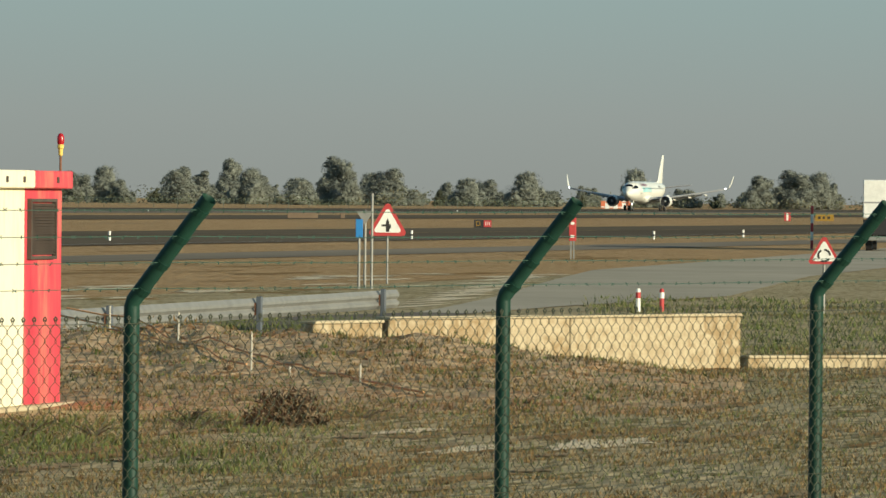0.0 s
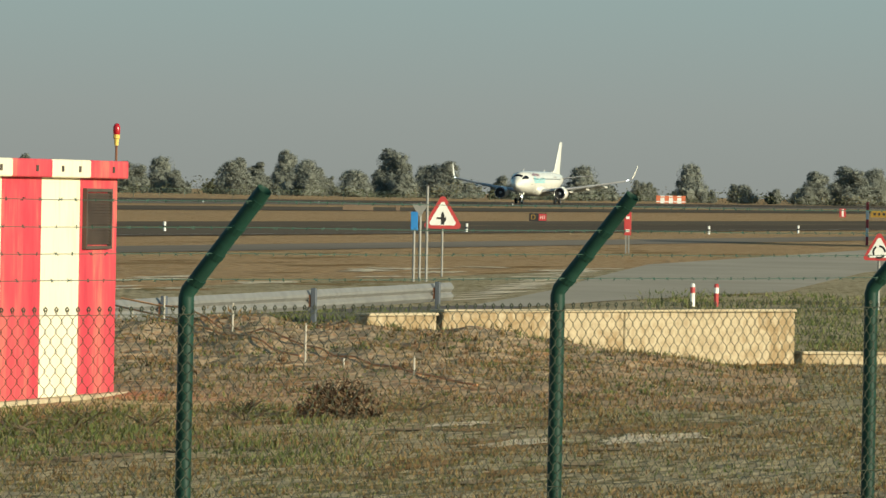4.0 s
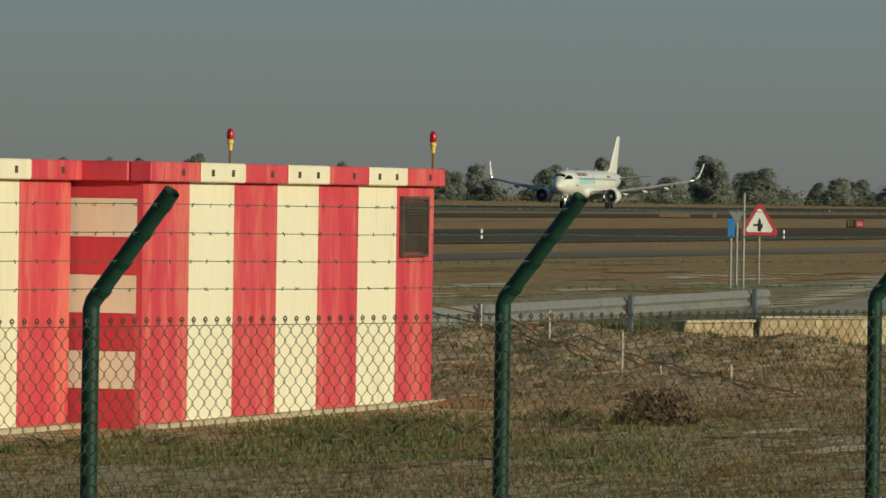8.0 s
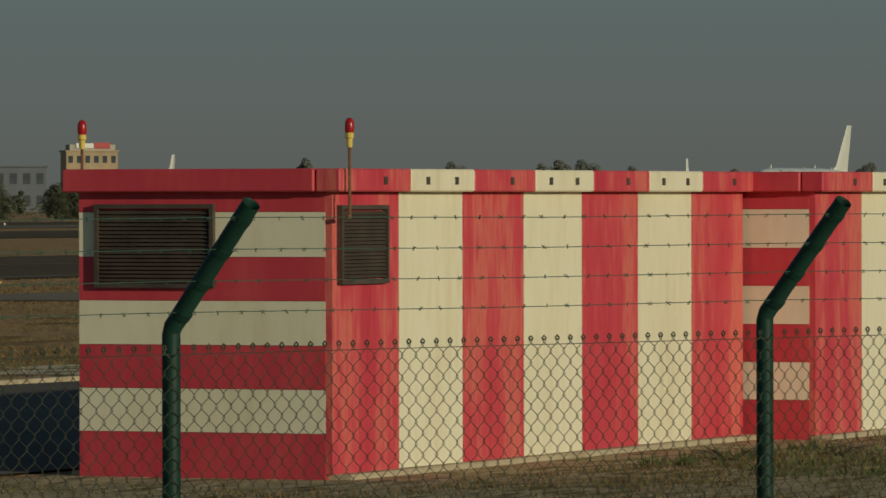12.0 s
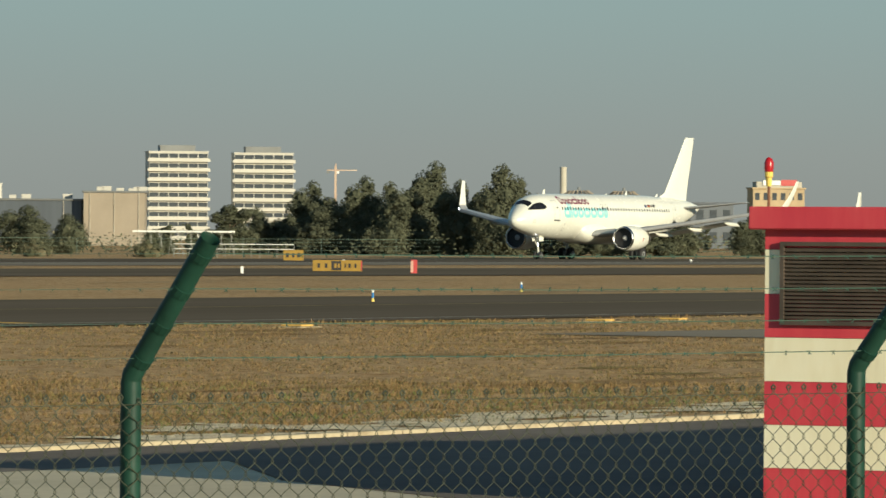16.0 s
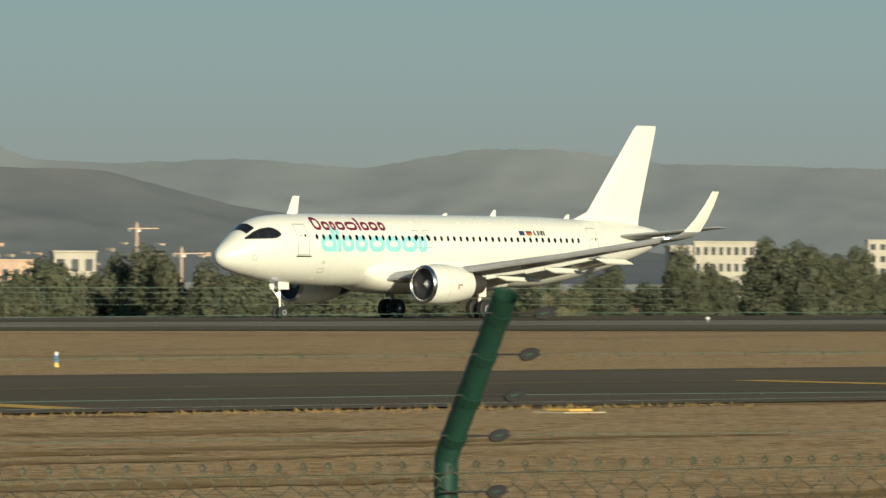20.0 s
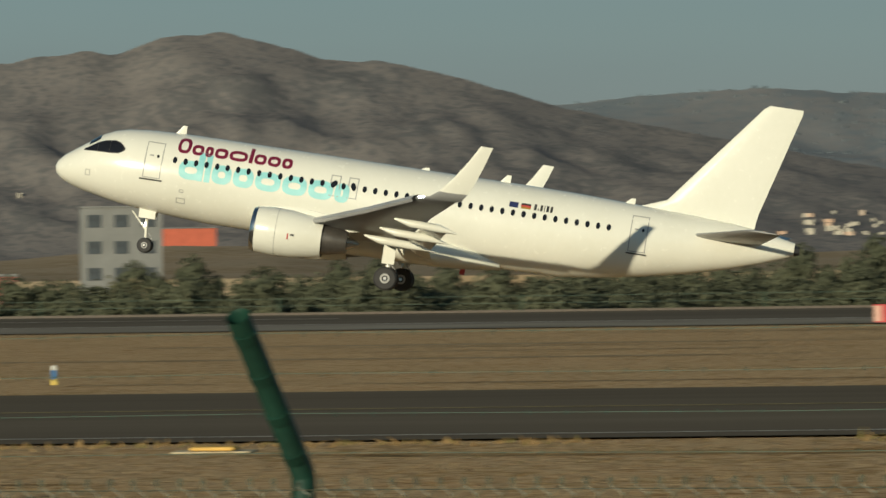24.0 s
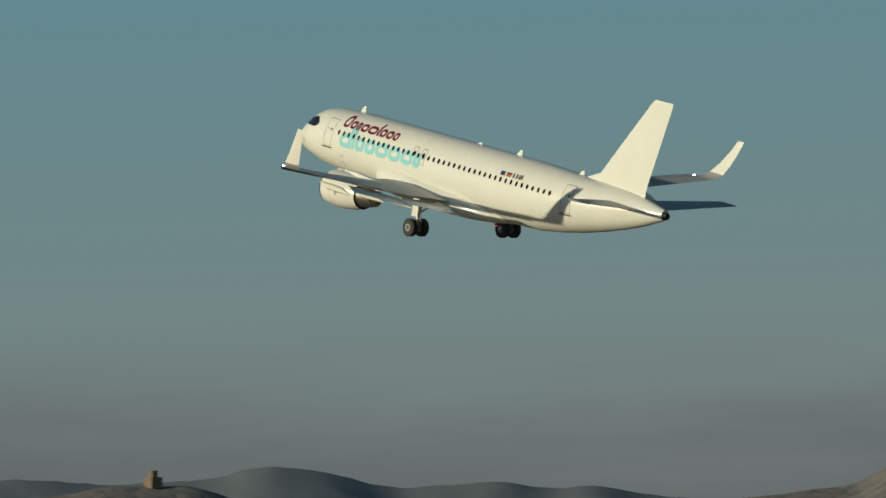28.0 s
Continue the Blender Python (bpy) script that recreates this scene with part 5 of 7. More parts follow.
def town(label, k, a0, a1, e0, e1, n, size, seed, materials):
    """Small far houses on a hillside."""
    rng = random.Random(seed)
    bm = bmesh.new()
    for i in range(n):
        az, el = rng.gauss((a0 + a1) / 2, (a1 - a0) / 3.5), rng.uniform(e0, e1)
        if noise.noise(Vector((az * 1.7, el * 6, seed))) < -0.12:
            continue
        p = hill_at(k, az, el)
        w, h = size * rng.uniform(0.5, 1.7), size * rng.uniform(0.3, 0.75)
        before = len(bm.faces)
        box(bm, p.x - w / 2, p.x + w / 2, p.y - 3, p.y + 3, p.z - 4, p.z + h)
        m = rng.randrange(len(materials))
        bm.faces.ensure_lookup_table()
        for f in bm.faces[before:]:
            f.material_index = m
    tagged(part("town", bm, materials), label, "houses", kind="stuff")


def hill_scrub(k, a0, a1, n, size, material, seed):
    """Trees and thickets on a far hillside, each a ragged little dome, thicker in the gullies."""
    rng = random.Random(seed)
    vs, fs = [], []
    for _ in range(n):
        az, u = rng.uniform(a0, a1), rng.random() ** 1.3
        if noise.noise(Vector((az * 0.9, u * 4, seed))) + 0.5 * noise.noise(Vector((az * 4, u * 16, seed))) < rng.uniform(-0.5, 0.3):
            continue
        c = on_hill(k, az, u * 0.96)
        r = size * rng.uniform(0.4, 1.3)
        i = len(vs)
        side = ray(az, 0).cross(Vector((0, 0, 1)))
        back = ray(az, 0)
        for q in range(6):
            t = 1.047 * q
            vs.append(c + side * math.cos(t) * r * rng.uniform(0.8, 1.2) + back * math.sin(t) * r - Vector((0, 0, 2.0)))
        for q in range(3):
            t = 2.094 * q + 0.5
            vs.append(c + side * math.cos(t) * r * 0.6 + back * math.sin(t) * r * 0.6 + Vector((0, 0, r * rng.uniform(0.45, 0.85))))
        for q in range(3):
            a, b, d, e = i + 2 * q, i + (2 * q + 1) % 6, i + (2 * q + 2) % 6, i + 6 + q
            fs += [(a, b, e), (b, d, e), (d, i + 6 + (q + 1) % 3, e)]
        fs.append((i + 6, i + 7, i + 8))
    me = bpy.data.meshes.new("hill_scrub")
    me.from_pydata(vs, [], fs)
    me.materials.append(material)
    tagged(new("hill_scrub", me), "scrub and scattered trees tinted haze-blue on a hillside", "bushes", kind="stuff")


# scrub tinted like the hazed mountain under it: haze painted as blue
SCRUB_BLUE = mat("haze_blue_scrub", [(0.124, 0.15, 0.17), (0.132, 0.157, 0.175), (0.14, 0.163, 0.18)], 1.0, 0.02, coords="World", island=0.5, spec=0.0)
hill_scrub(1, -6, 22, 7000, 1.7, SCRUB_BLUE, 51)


town("far white and terracotta houses on a hillside", 5, -24.5, -16.5, 0.12, 0.5, 2600, 1.15, 1, [PALE, PALE_PINK, TAN, PALE, TOWER, OCHRE])
town("far white houses climbing a hillside", 4, -14.0, -8.0, 0.45, 1.0, 40, 3.0, 2, [PALE, TOWER, PALE])
town("far pale houses at a hill's foot", 4, -3.4, 0.2, 0.22, 0.42, 70, 3.0, 12, [PALE, PALE_PINK, PALE])
town("scattered white houses on a mountain slope", 1, 11.0, 21.0, 0.75, 1.25, 50, 2.2, 3, [TAN, PALE])
town("far houses at a mountain's foot", 1, -2.0, 12.0, 0.2, 0.4, 90, 3.4, 4, [PALE, PALE_PINK, OCHRE])
town("scattered white houses on brown hills", 6, -38.5, -34.0, 0.2, 0.7, 34, 1.5, 5, [PALE, PALE])
town("far town houses under a grey hill", 3, 32.0, 43.0, 0.1, 0.3, 120, 2.2, 6, [TAN, PALE_PINK, TAN])
ridge("bare ochre slope behind the trees", 1700, [(-22, -0.15), (-14, 0.0), (-9, 0.1), (-7.5, 0.22), (-6.5, 0.2), (-5.5, 0.06), (-3, 0.06), (0, 0.12), (4, 0.2), (6, 0.26), (7.5, 0.25), (9, 0.12), (11, 0.05), (16, -0.1)], SLOPE, 160, 9.3)


# ---- roads and near ground ----
sheet("near_field", [(15, 2), (60, 6), (220, 30), (220, 44), (130, 42), (100, 39), (100, 27), (80, 24.3), (46, 24.1), (30, 27), (15, 30)], 0.005, NEAR, "olive-brown dry field behind a fence")
sheet("road", [(36, 35.2), (51, 33.5), (55, 33.4), (51, 30.4), (48.7, 27.5), (46.2, 24.4), (80, 24.6), (100, 27.5), (124, 30.2), (124, 31.4), (100, 34.5), (71, 36.2), (36, 37.0)], 0.02, ROAD_DARK, "grey asphalt service road bending behind a shelter")
sheet("road", [(124, 30.2), (133, 30.6), (151, 30.5), (193, 36.5), (360, 52), (360, 60), (203, 45.5), (183.5, 42), (166, 38.8), (149, 35.5), (130, 32.3), (124, 31.4)], 0.02, ROAD, "pale grey service road behind a wall")
sheet("service_road", [(130, 64), (420, 64), (420, 71), (130, 71)], 0.02, SERVICE, "pale service road across dry grass")
APRON = mat("pale_apron_concrete", plain((0.56, 0.5, 0.37), 0.14), 0.9, 0.4, coords="World", bump=0.3, bump_scale=10, spec=0.0)
sheet("concrete_apron", [(28, 35.5), (36, 35.1), (50.9, 33.4), (54.8, 33.3), (50.8, 30.3), (48.5, 27.4), (46.0, 24.3), (40, 24), (24, 28)], 0.025, APRON, "pale concrete apron beside a road")
bm = bmesh.new()
for i in range(36):
    x = 30 + i * 1.25
    box(bm, x, x + 1.22, 36.4, 36.62, -0.02, 0.065, 0.012)
tagged(part("kerb", bm, CONCRETE), "pale concrete kerb along a road", "kerb", kind="structure")


def blob_sheet(name, label, spots, material, z, seed, kind="stuff"):
    """Ragged flat patches: x, y, half length, half depth."""
    rng = random.Random(seed)
    bm = bmesh.new()
    for x, y, rx, ry in spots:
        n = 54
        ph = rng.uniform(0, 99)
        rad = [0.75 + 0.45 * noise.fractal(Vector((math.cos(2 * math.pi * k / n) * 1.6 + ph, math.sin(2 * math.pi * k / n) * 1.6, ph)), 0.6, 2.2, 5) + rng.uniform(-0.1, 0.1) for k in range(n)]
        poly(bm, [(x + rx * math.cos(2 * math.pi * k / n) * rad[k], y + ry * math.sin(2 * math.pi * k / n) * rad[k]) for k in range(n)], z + rng.random() * 0.004)
    return tagged(part(name, bm, material), label, "ground patch", kind=kind)


rng = random.Random(21)
blob_sheet("gravel_patch", "pale chalky gravel patches beside a road", [(rng.uniform(30, 82), 36.9 + 3.2 * rng.random() ** 2, rng.uniform(0.4, 1.8), rng.uniform(0.3, 1.0)) for _ in range(130)] + [(58.7, 13.1, 2.0, 0.5), (57, 13.9, 1.6, 0.3), (61, 15.5, 1.2, 0.3)]
           + [(130 + 60 * q, 32.8 + 11 * q + rng.uniform(0, 0.8), rng.uniform(1.5, 4), rng.uniform(0.2, 0.6)) for q in [k / 24 for k in range(25)]]
           + [(rng.uniform(110, 190), rng.uniform(40, 48), rng.uniform(1, 4), rng.uniform(0.3, 0.9)) for _ in range(30)], CHALK, 0.014, 3)
blob_sheet("grass_patch", "olive-green patches in dry grass", [(rng.uniform(90, 150), rng.uniform(20, 60), rng.uniform(0.6, 3), rng.uniform(0.2, 0.8)) for _ in range(70)], WEED_GROUND, 0.008, 4)
blob_sheet("bare_patch", "rust-brown bare patches in dry grass", [(rng.uniform(-120, 260), rng.uniform(38, 84), rng.uniform(1, 7), rng.uniform(0.3, 1.3)) for _ in range(150)], RUSTGRASS, 0.006, 5)
blob_sheet("rust_patch", "rust-brown weeds in a near field", [(rng.uniform(48, 92), rng.uniform(8, 20), rng.uniform(0.3, 1.8), rng.uniform(0.08, 0.35)) for _ in range(90)], RUSTGRASS, 0.012, 15)
blob_sheet("straw_patch", "pale straw patches in a near field", [(rng.uniform(48, 92), rng.uniform(8, 20), rng.uniform(0.2, 1.4), rng.uniform(0.05, 0.25)) for _ in range(110)], STRAW_GROUND, 0.017, 16)
blob_sheet("pale_patch", "straw-coloured patches on runway strips", [(rng.uniform(-200, 500), rng.uniform(121, 233), rng.uniform(2, 14), rng.uniform(0.4, 2.0)) for _ in range(160)], STRAW_GROUND, 0.006, 6)


def mound_z(x, y):
    az, d = math.degrees(math.atan2(x, y)), math.hypot(x, y)
    u, w = (az - 72.2) / 6.6, (d - 68) / 17.5
    if not (0 < u < 1 and 0 < w < 1):
        return 0.0
    side = min(1, (u + 0.04) * 14) * (1 - max(0, (u - 0.42) / 0.58) ** 1.3)
    slope = min(1, w / 0.74) ** 1.4 if w < 0.74 else max(0, 1 - (w - 0.74) / 0.26)
    k = 0.64 * side * slope
    return max(0, k * (1 + 0.3 * noise.fractal(Vector((x * 0.9, y * 0.9, 4)), 0.9, 2.0, 5)))


def tufts(name, label, n, area, size, material, seed):
    """Grass blades over a stretch of ground given in bearing and distance."""
    rng = random.Random(seed)
    a0, a1, d0, d1 = area
    vs, fs = [], []
    for _ in range(n):
        az, d = rng.uniform(a0, a1), d0 + (d1 - d0) * rng.random() ** 1.5
        c = ray(az, 0) * d
        if 46 < c.x < 68 and 20.4 < c.y < 24.2 or noise.noise(Vector((c.x * 0.35, c.y * 0.6, seed))) < -0.12:
            continue
        if 33 < c.y < 36.6 or (c.x > 44 and 24.2 < c.y < 36.6 and c.x < 70):
            continue
        if 36.5 < c.y < 38.3 + 1.6 * noise.noise(Vector((c.x * 0.5, c.y, 7))) and c.x > 28:
            continue
        if 83.9 < c.y < 118 or 61 < c.y < 71 and c.x > 130:
            continue
        k = 0.5 + d / 90
        for b in range(5):
            h = size * k * rng.uniform(0.4, 1.3)
            p = Vector((c.x + rng.gauss(0, 0.11 * k), c.y + rng.gauss(0, 0.11 * k), mound_z(c.x, c.y) - 0.01))
            t = Vector((rng.gauss(0, 0.5) * h, rng.gauss(0, 0.5) * h, h))
            w = Vector((rng.gauss(0, 1), rng.gauss(0, 1), 0)).normalized() * 0.008 * k * rng.uniform(0.7, 1.6)
            i = len(vs)
            vs += [p - w, p + w, p + t]
            fs.append((i, i + 1, i + 2))
    me = bpy.data.meshes.new(name)
    me.from_pydata(vs, [], fs)
    me.materials.append(material)
    return tagged(new(name, me), label, "grass", kind="stuff")


tufts("dry_grass", "dry straw-coloured grass tufts", 56000, (47, 80.5, 42, 100), 0.045, STRAW, 31)
tufts("green_weeds", "olive-green weeds in dry grass", 15000, (58, 80.5, 42, 95), 0.038, WEED, 32)
tufts("shelter_weeds", "green weeds and grass beside a shelter", 1300, (69.5, 75.0, 53, 66), 0.07, WEED, 41)
tufts("bank_weeds", "tall green weeds behind a bank", 4000, (73.2, 77.6, 90, 118), 0.09, WEED, 42)
tufts("road_weeds", "green weeds between a wall and a road", 1800, (77.4, 80.4, 92, 150), 0.06, WEED, 43)
tufts("field_grass", "dry brown grass tufts in a wide field", 42000, (50, 67.5, 60, 175), 0.026, STRAW, 34)
tufts("far_dry_grass", "dry grass tufts before a taxiway", 34000, (-26, 62, 55, 86), 0.022, STRAW, 33)


def clumps(label, n, area, size, material, seed, gate):
    """Weed clumps: fans of broad blades that stand in drifts and throw shade."""
    rng = random.Random(seed)
    a0, a1, d0, d1 = area
    vs, fs = [], []
    for _ in range(n):
        az, d = rng.uniform(a0, a1), d0 + (d1 - d0) * rng.random() ** 1.2
        c = ray(az, 0) * d
        if 46 < c.x < 68 and 20.3 < c.y < 24.4 or c.x > 44 and 24.2 < c.y < 36.7 and c.x < 100:
            continue
        if noise.noise(Vector((c.x * 0.22, c.y * 0.7, seed))) < gate:
            continue
        if 36.5 < c.y < 39 and c.x > 28:
            continue
        base = mound_z(c.x, c.y) - 0.02
        g = size * rng.uniform(0.5, 1.5)
        for b in range(20):
            t, r = rng.uniform(0, 6.28), g * rng.uniform(0.0, 0.9)
            q = Vector((c.x + math.cos(t) * r, c.y + math.sin(t) * r, base))
            h = g * rng.uniform(0.5, 1.2) * (1.1 - 0.6 * r / g)
            tip = q + Vector((rng.gauss(0, 0.3) * h, rng.gauss(0, 0.3) * h, h))
            w = Vector((rng.gauss(0, 1), rng.gauss(0, 1), 0)).normalized() * g * 0.06
            i = len(vs)
            vs += [q - w, q + w, (q + tip) / 2 + w * 1.2, tip, (q + tip) / 2 - w * 1.1]
            fs += [(i, i + 1, i + 2, i + 3, i + 4)]
    me = bpy.data.meshes.new("weed_clumps")
    me.from_pydata(vs, [], fs)
    me.materials.append(material)
    return tagged(new("weed_clumps", me), label, "weeds", kind="stuff")


RUSTWEED = mat("rust_brown_weeds", [(0.14, 0.08, 0.045), (0.19, 0.115, 0.065), (0.24, 0.16, 0.09)], 0.9, 0.5, coords="World", island=0.5, spec=0.1)
clumps("olive-green weed clumps in dry grass", 1500, (69.0, 80.5, 46, 100), 0.05, WEED, 61, 0.15)
clumps("dark dry weed clumps in a field", 2600, (66.0, 80.5, 44, 100), 0.05, DEADBUSH, 62, -0.05)
clumps("pale straw clumps in a field", 3600, (66.0, 80.5, 44, 100), 0.055, STRAW, 63, -0.1)
clumps("rust-brown weeds on an earth bank", 500, (72.4, 77.5, 68, 85), 0.07, RUSTWEED, 64, 0.0)
clumps("green weeds on an earth bank", 700, (72.4, 78.0, 66, 86), 0.07, WEED, 65, 0.1)
clumps("dense green weeds along a shelter's foot", 700, (68.0, 74.6, 55, 64), 0.09, WEED, 66, 0.0)
clumps("dry weeds before a taxiway", 2600, (-26, 66, 50, 84), 0.05, DEADBUSH, 67, 0.05)


def tall_grass_edge():
    rng = random.Random(8)
    vs, fs = [], []
    for _ in range(4200):
        x = rng.uniform(-70, 190)
        if noise.noise(Vector((x * 0.12, 2, 2))) < -0.25:
            continue
        p = Vector((x, 83.6 - abs(rng.gauss(0, 0.7)), 0))
        h = rng.uniform(0.02, 0.1) * (1 + 1.5 * max(0, noise.noise(Vector((x * 0.3, 0, 9)))))
        i = len(vs)
        w = rng.uniform(0.02, 0.05)
        vs += [p - Vector((w, 0, 0)), p + Vector((w, 0, 0)), p + Vector((rng.gauss(0, 0.08), 0, h))]
        fs.append((i, i + 1, i + 2))
    me = bpy.data.meshes.new("edge_grass")
    me.from_pydata(vs, [], fs)
    me.materials.append(STRAW)
    tagged(new("edge_grass", me), "taller dry grass along a taxiway edge", "grass", kind="stuff")


tall_grass_edge()


def mound():
    """The earth bank before the guard rail, falling away along the wall."""
    bm = bmesh.new()
    n, m = 70, 26
    g = []
    for i in range(n + 1):
        az = 72.2 + 6.6 * i / n
        col = []
        for j in range(m + 1):
            d = 68 + 17.5 * j / m
            c = ray(az, 0) * d
            col.append(bm.verts.new((c.x, c.y, mound_z(c.x, c.y) - (0.04 if i in (0, n) or j in (0, m) else 0))))
        g.append(col)
    for a, b in zip(g, g[1:]):
        for j in range(m):
            bm.faces.new((a[j], b[j], b[j + 1], a[j + 1]))
    tagged(part("earth_mound", bm, MOUND, smooth=True), "low earth bank overgrown with brown weeds", "mound", kind="structure")


mound()


def bush(x, y, r, h, label, material, seed, twigs=260):
    rng = random.Random(seed)
    p = thing("bush", label, "bush", pose(x, y, 0))
    bm = bmesh.new()
    for _ in range(9):
        a = rng.uniform(0, 6.28)
        tube(bm, [(0, 0, -0.02), (math.cos(a) * r * 0.5, math.sin(a) * r * 0.5, h * 0.5), (math.cos(a) * r * 0.85, math.sin(a) * r * 0.85, h * rng.uniform(0.5, 0.95))], [0.012, 0.008, 0.003], 4)
    part("stem", bm, BARK, p)
    bm = bmesh.new()
    for _ in range(twigs):
        a, q = rng.uniform(0, 6.28), rng.random() ** 0.5
        c = Vector((math.cos(a) * r * q, math.sin(a) * r * q, h * rng.uniform(0.05, 1) * math.sqrt(max(0.02, 1 - q * q))))
        d = Vector((rng.gauss(0, 1), rng.gauss(0, 1), rng.gauss(0.4, 1))).normalized() * h * 0.22
        w = d.orthogonal().normalized() * h * 0.035
        bm.faces.new([bm.verts.new(c - w), bm.verts.new(c + w), bm.verts.new(c + d)])
    tagged(part("foliage", bm, material, p), kind="stuff")


bush(61.9, 17.0, 0.42, 0.42, "round brown dead bush in dry grass", DEADBUSH, 1, 700)
bush(62.6, 18.2, 0.3, 0.2, "low dark green weed clump", WEED, 2, 300)
for i, (x, y) in enumerate(((57.6, 18.4), (58.6, 18.0), (59.5, 18.9), (60.6, 17.6), (56.3, 18.6), (64.5, 16.9), (55.2, 17.9), (54.0, 19.4), (52.6, 19.9))):
    bush(x, y, 0.4, 0.16, "low green weeds beside a shelter", WEED, 10 + i, 260)

# ---- concrete wall, guard rail, stakes ----
def wall_line(name, label, a, b, z0, z1, thick, step):
    a, b = Vector((*a, 0)), Vector((*b, 0))
    n = max(1, round((b - a).length / step))
    stone = WALLSTONE if "wall" in name else CONCRETE
    ang = math.degrees(math.atan2(b.y - a.y, b.x - a.x))
    L = (b - a).length / n
    p = thing(name, label, "wall", pose(a.x, a.y, 0, 0, 0, ang))
    for i in range(n):
        o = part("panel", boxed(i * L + 0.006, (i + 1) * L - 0.006, -thick / 2, thick / 2, z0, z1 - 0.01 * (i % 3), 0.015), stone, p)
    part("coping", boxed(0, n * L, -thick / 2 - 0.03, thick / 2 + 0.03, z1, z1 + 0.04, 0.01), CONCRETE, p)
    return p


wall_line("concrete_wall", "weathered yellowish concrete retaining wall", (80.4, 20.8), (86.6, 17.4), -0.2, 0.72, 0.22, 3.6)
wall_line("concrete_wall", "low weathered concrete kerb wall", (86.7, 17.3), (89.2, 14.4), -0.2, 0.14, 0.25, 1.6)
wall_line("concrete_wall", "short pale concrete ledge on a mound", (78.9, 21.4), (80.3, 20.85), 0.3, 0.68, 0.2, 1.2)


def guard_rail():
    a, b = Vector((80.0, 25.6, 0)), Vector((104.9, 26.9, 0))
    ang = math.degrees(math.atan2(b.y - a.y, b.x - a.x))
    L = (b - a).length
    p = thing("guard_rail", "galvanised steel roadside guard rail on posts", "guard rail", pose(a.x, a.y, 0, 0, 0, ang))
    prof = [(0.0, 0.44), (-0.05, 0.5), (-0.05, 0.54), (0.0, 0.59), (-0.05, 0.64), (-0.05, 0.68), (0.0, 0.75), (0.012, 0.75), (-0.036, 0.68), (-0.036, 0.64), (0.012, 0.59), (-0.036, 0.54), (-0.036, 0.5), (0.012, 0.44)]
    bm = bmesh.new()
    loft(bm, [[Vector((x, y, z)) for y, z in prof] for x in (0, L)])
    part("beam", bm, STEEL, p, "corrugated steel beam")
    x = L - 1.7
    while x > 0:
        part("post", boxed(x - 0.05, x + 0.05, -0.16, -0.08, -0.1, 0.78, 0.008), HALL_DARK, p)
        part("spacer", boxed(x - 0.04, x + 0.04, -0.08, -0.052, 0.5, 0.68), RUST, p)
        x -= 9.4


guard_rail()
wall_line("concrete_kerb", "long low pale concrete kerb under a guard rail", (78.0, 24.3), (104.0, 25.9), -0.1, 0.24, 0.3, 2.0)
for x, y, h in ((81.3, 25.2, 0.64), (75.8, 22.2, 0.43), (72.0, 20.2, 0.5), (70.9, 18.6, 0.26), (77.5, 23.6, 0.4), (71.5, 19.6, 0.16)):
    tagged(part("stake", tubed([(0, 0, -0.1), (0.01, 0, h)], [0.013, 0.012], 6), STAKE), "thin pale wooden stake in the ground", "stake", group="stakes in the field").matrix_basis = pose(x, y, mound_z(x, y) - 0.04)


def sag(pts):
    """Points along a tape, kept clear of the bank under it."""
    out = []
    for a, b in zip(pts, pts[1:]):
        for k in range(8):
            p = Vector(a).lerp(Vector(b), k / 8)
            out.append((p.x, p.y, max(p.z, mound_z(p.x, p.y) + 0.03)))
    return out


for pts in (((80.2, 25.1, 0.72), (76.7, 22.6, 0.52), (73.3, 20.2, 0.32), (68.9, 17.1, 0.06)), ((78.3, 24.3, 0.44), (74.9, 21.9, 0.28), (72.2, 20.2, 0.08)), ((82.1, 25.6, 0.78), (81.8, 25.0, 0.7), (81.4, 24.4, 0.68))):
    tagged(part("orange_tape", tubed(sag(pts), 0.013, 5), ORANGE), "sagging orange barrier tape between stakes", "barrier tape", group="orange tapes")


# ---- signs ----
def facing(x, y, z=0.0, turn=0.0):
    """A pose whose -y looks to the eye."""
    return pose(x, y, z, 0, 0, -math.degrees(math.atan2(x, y)) + turn)


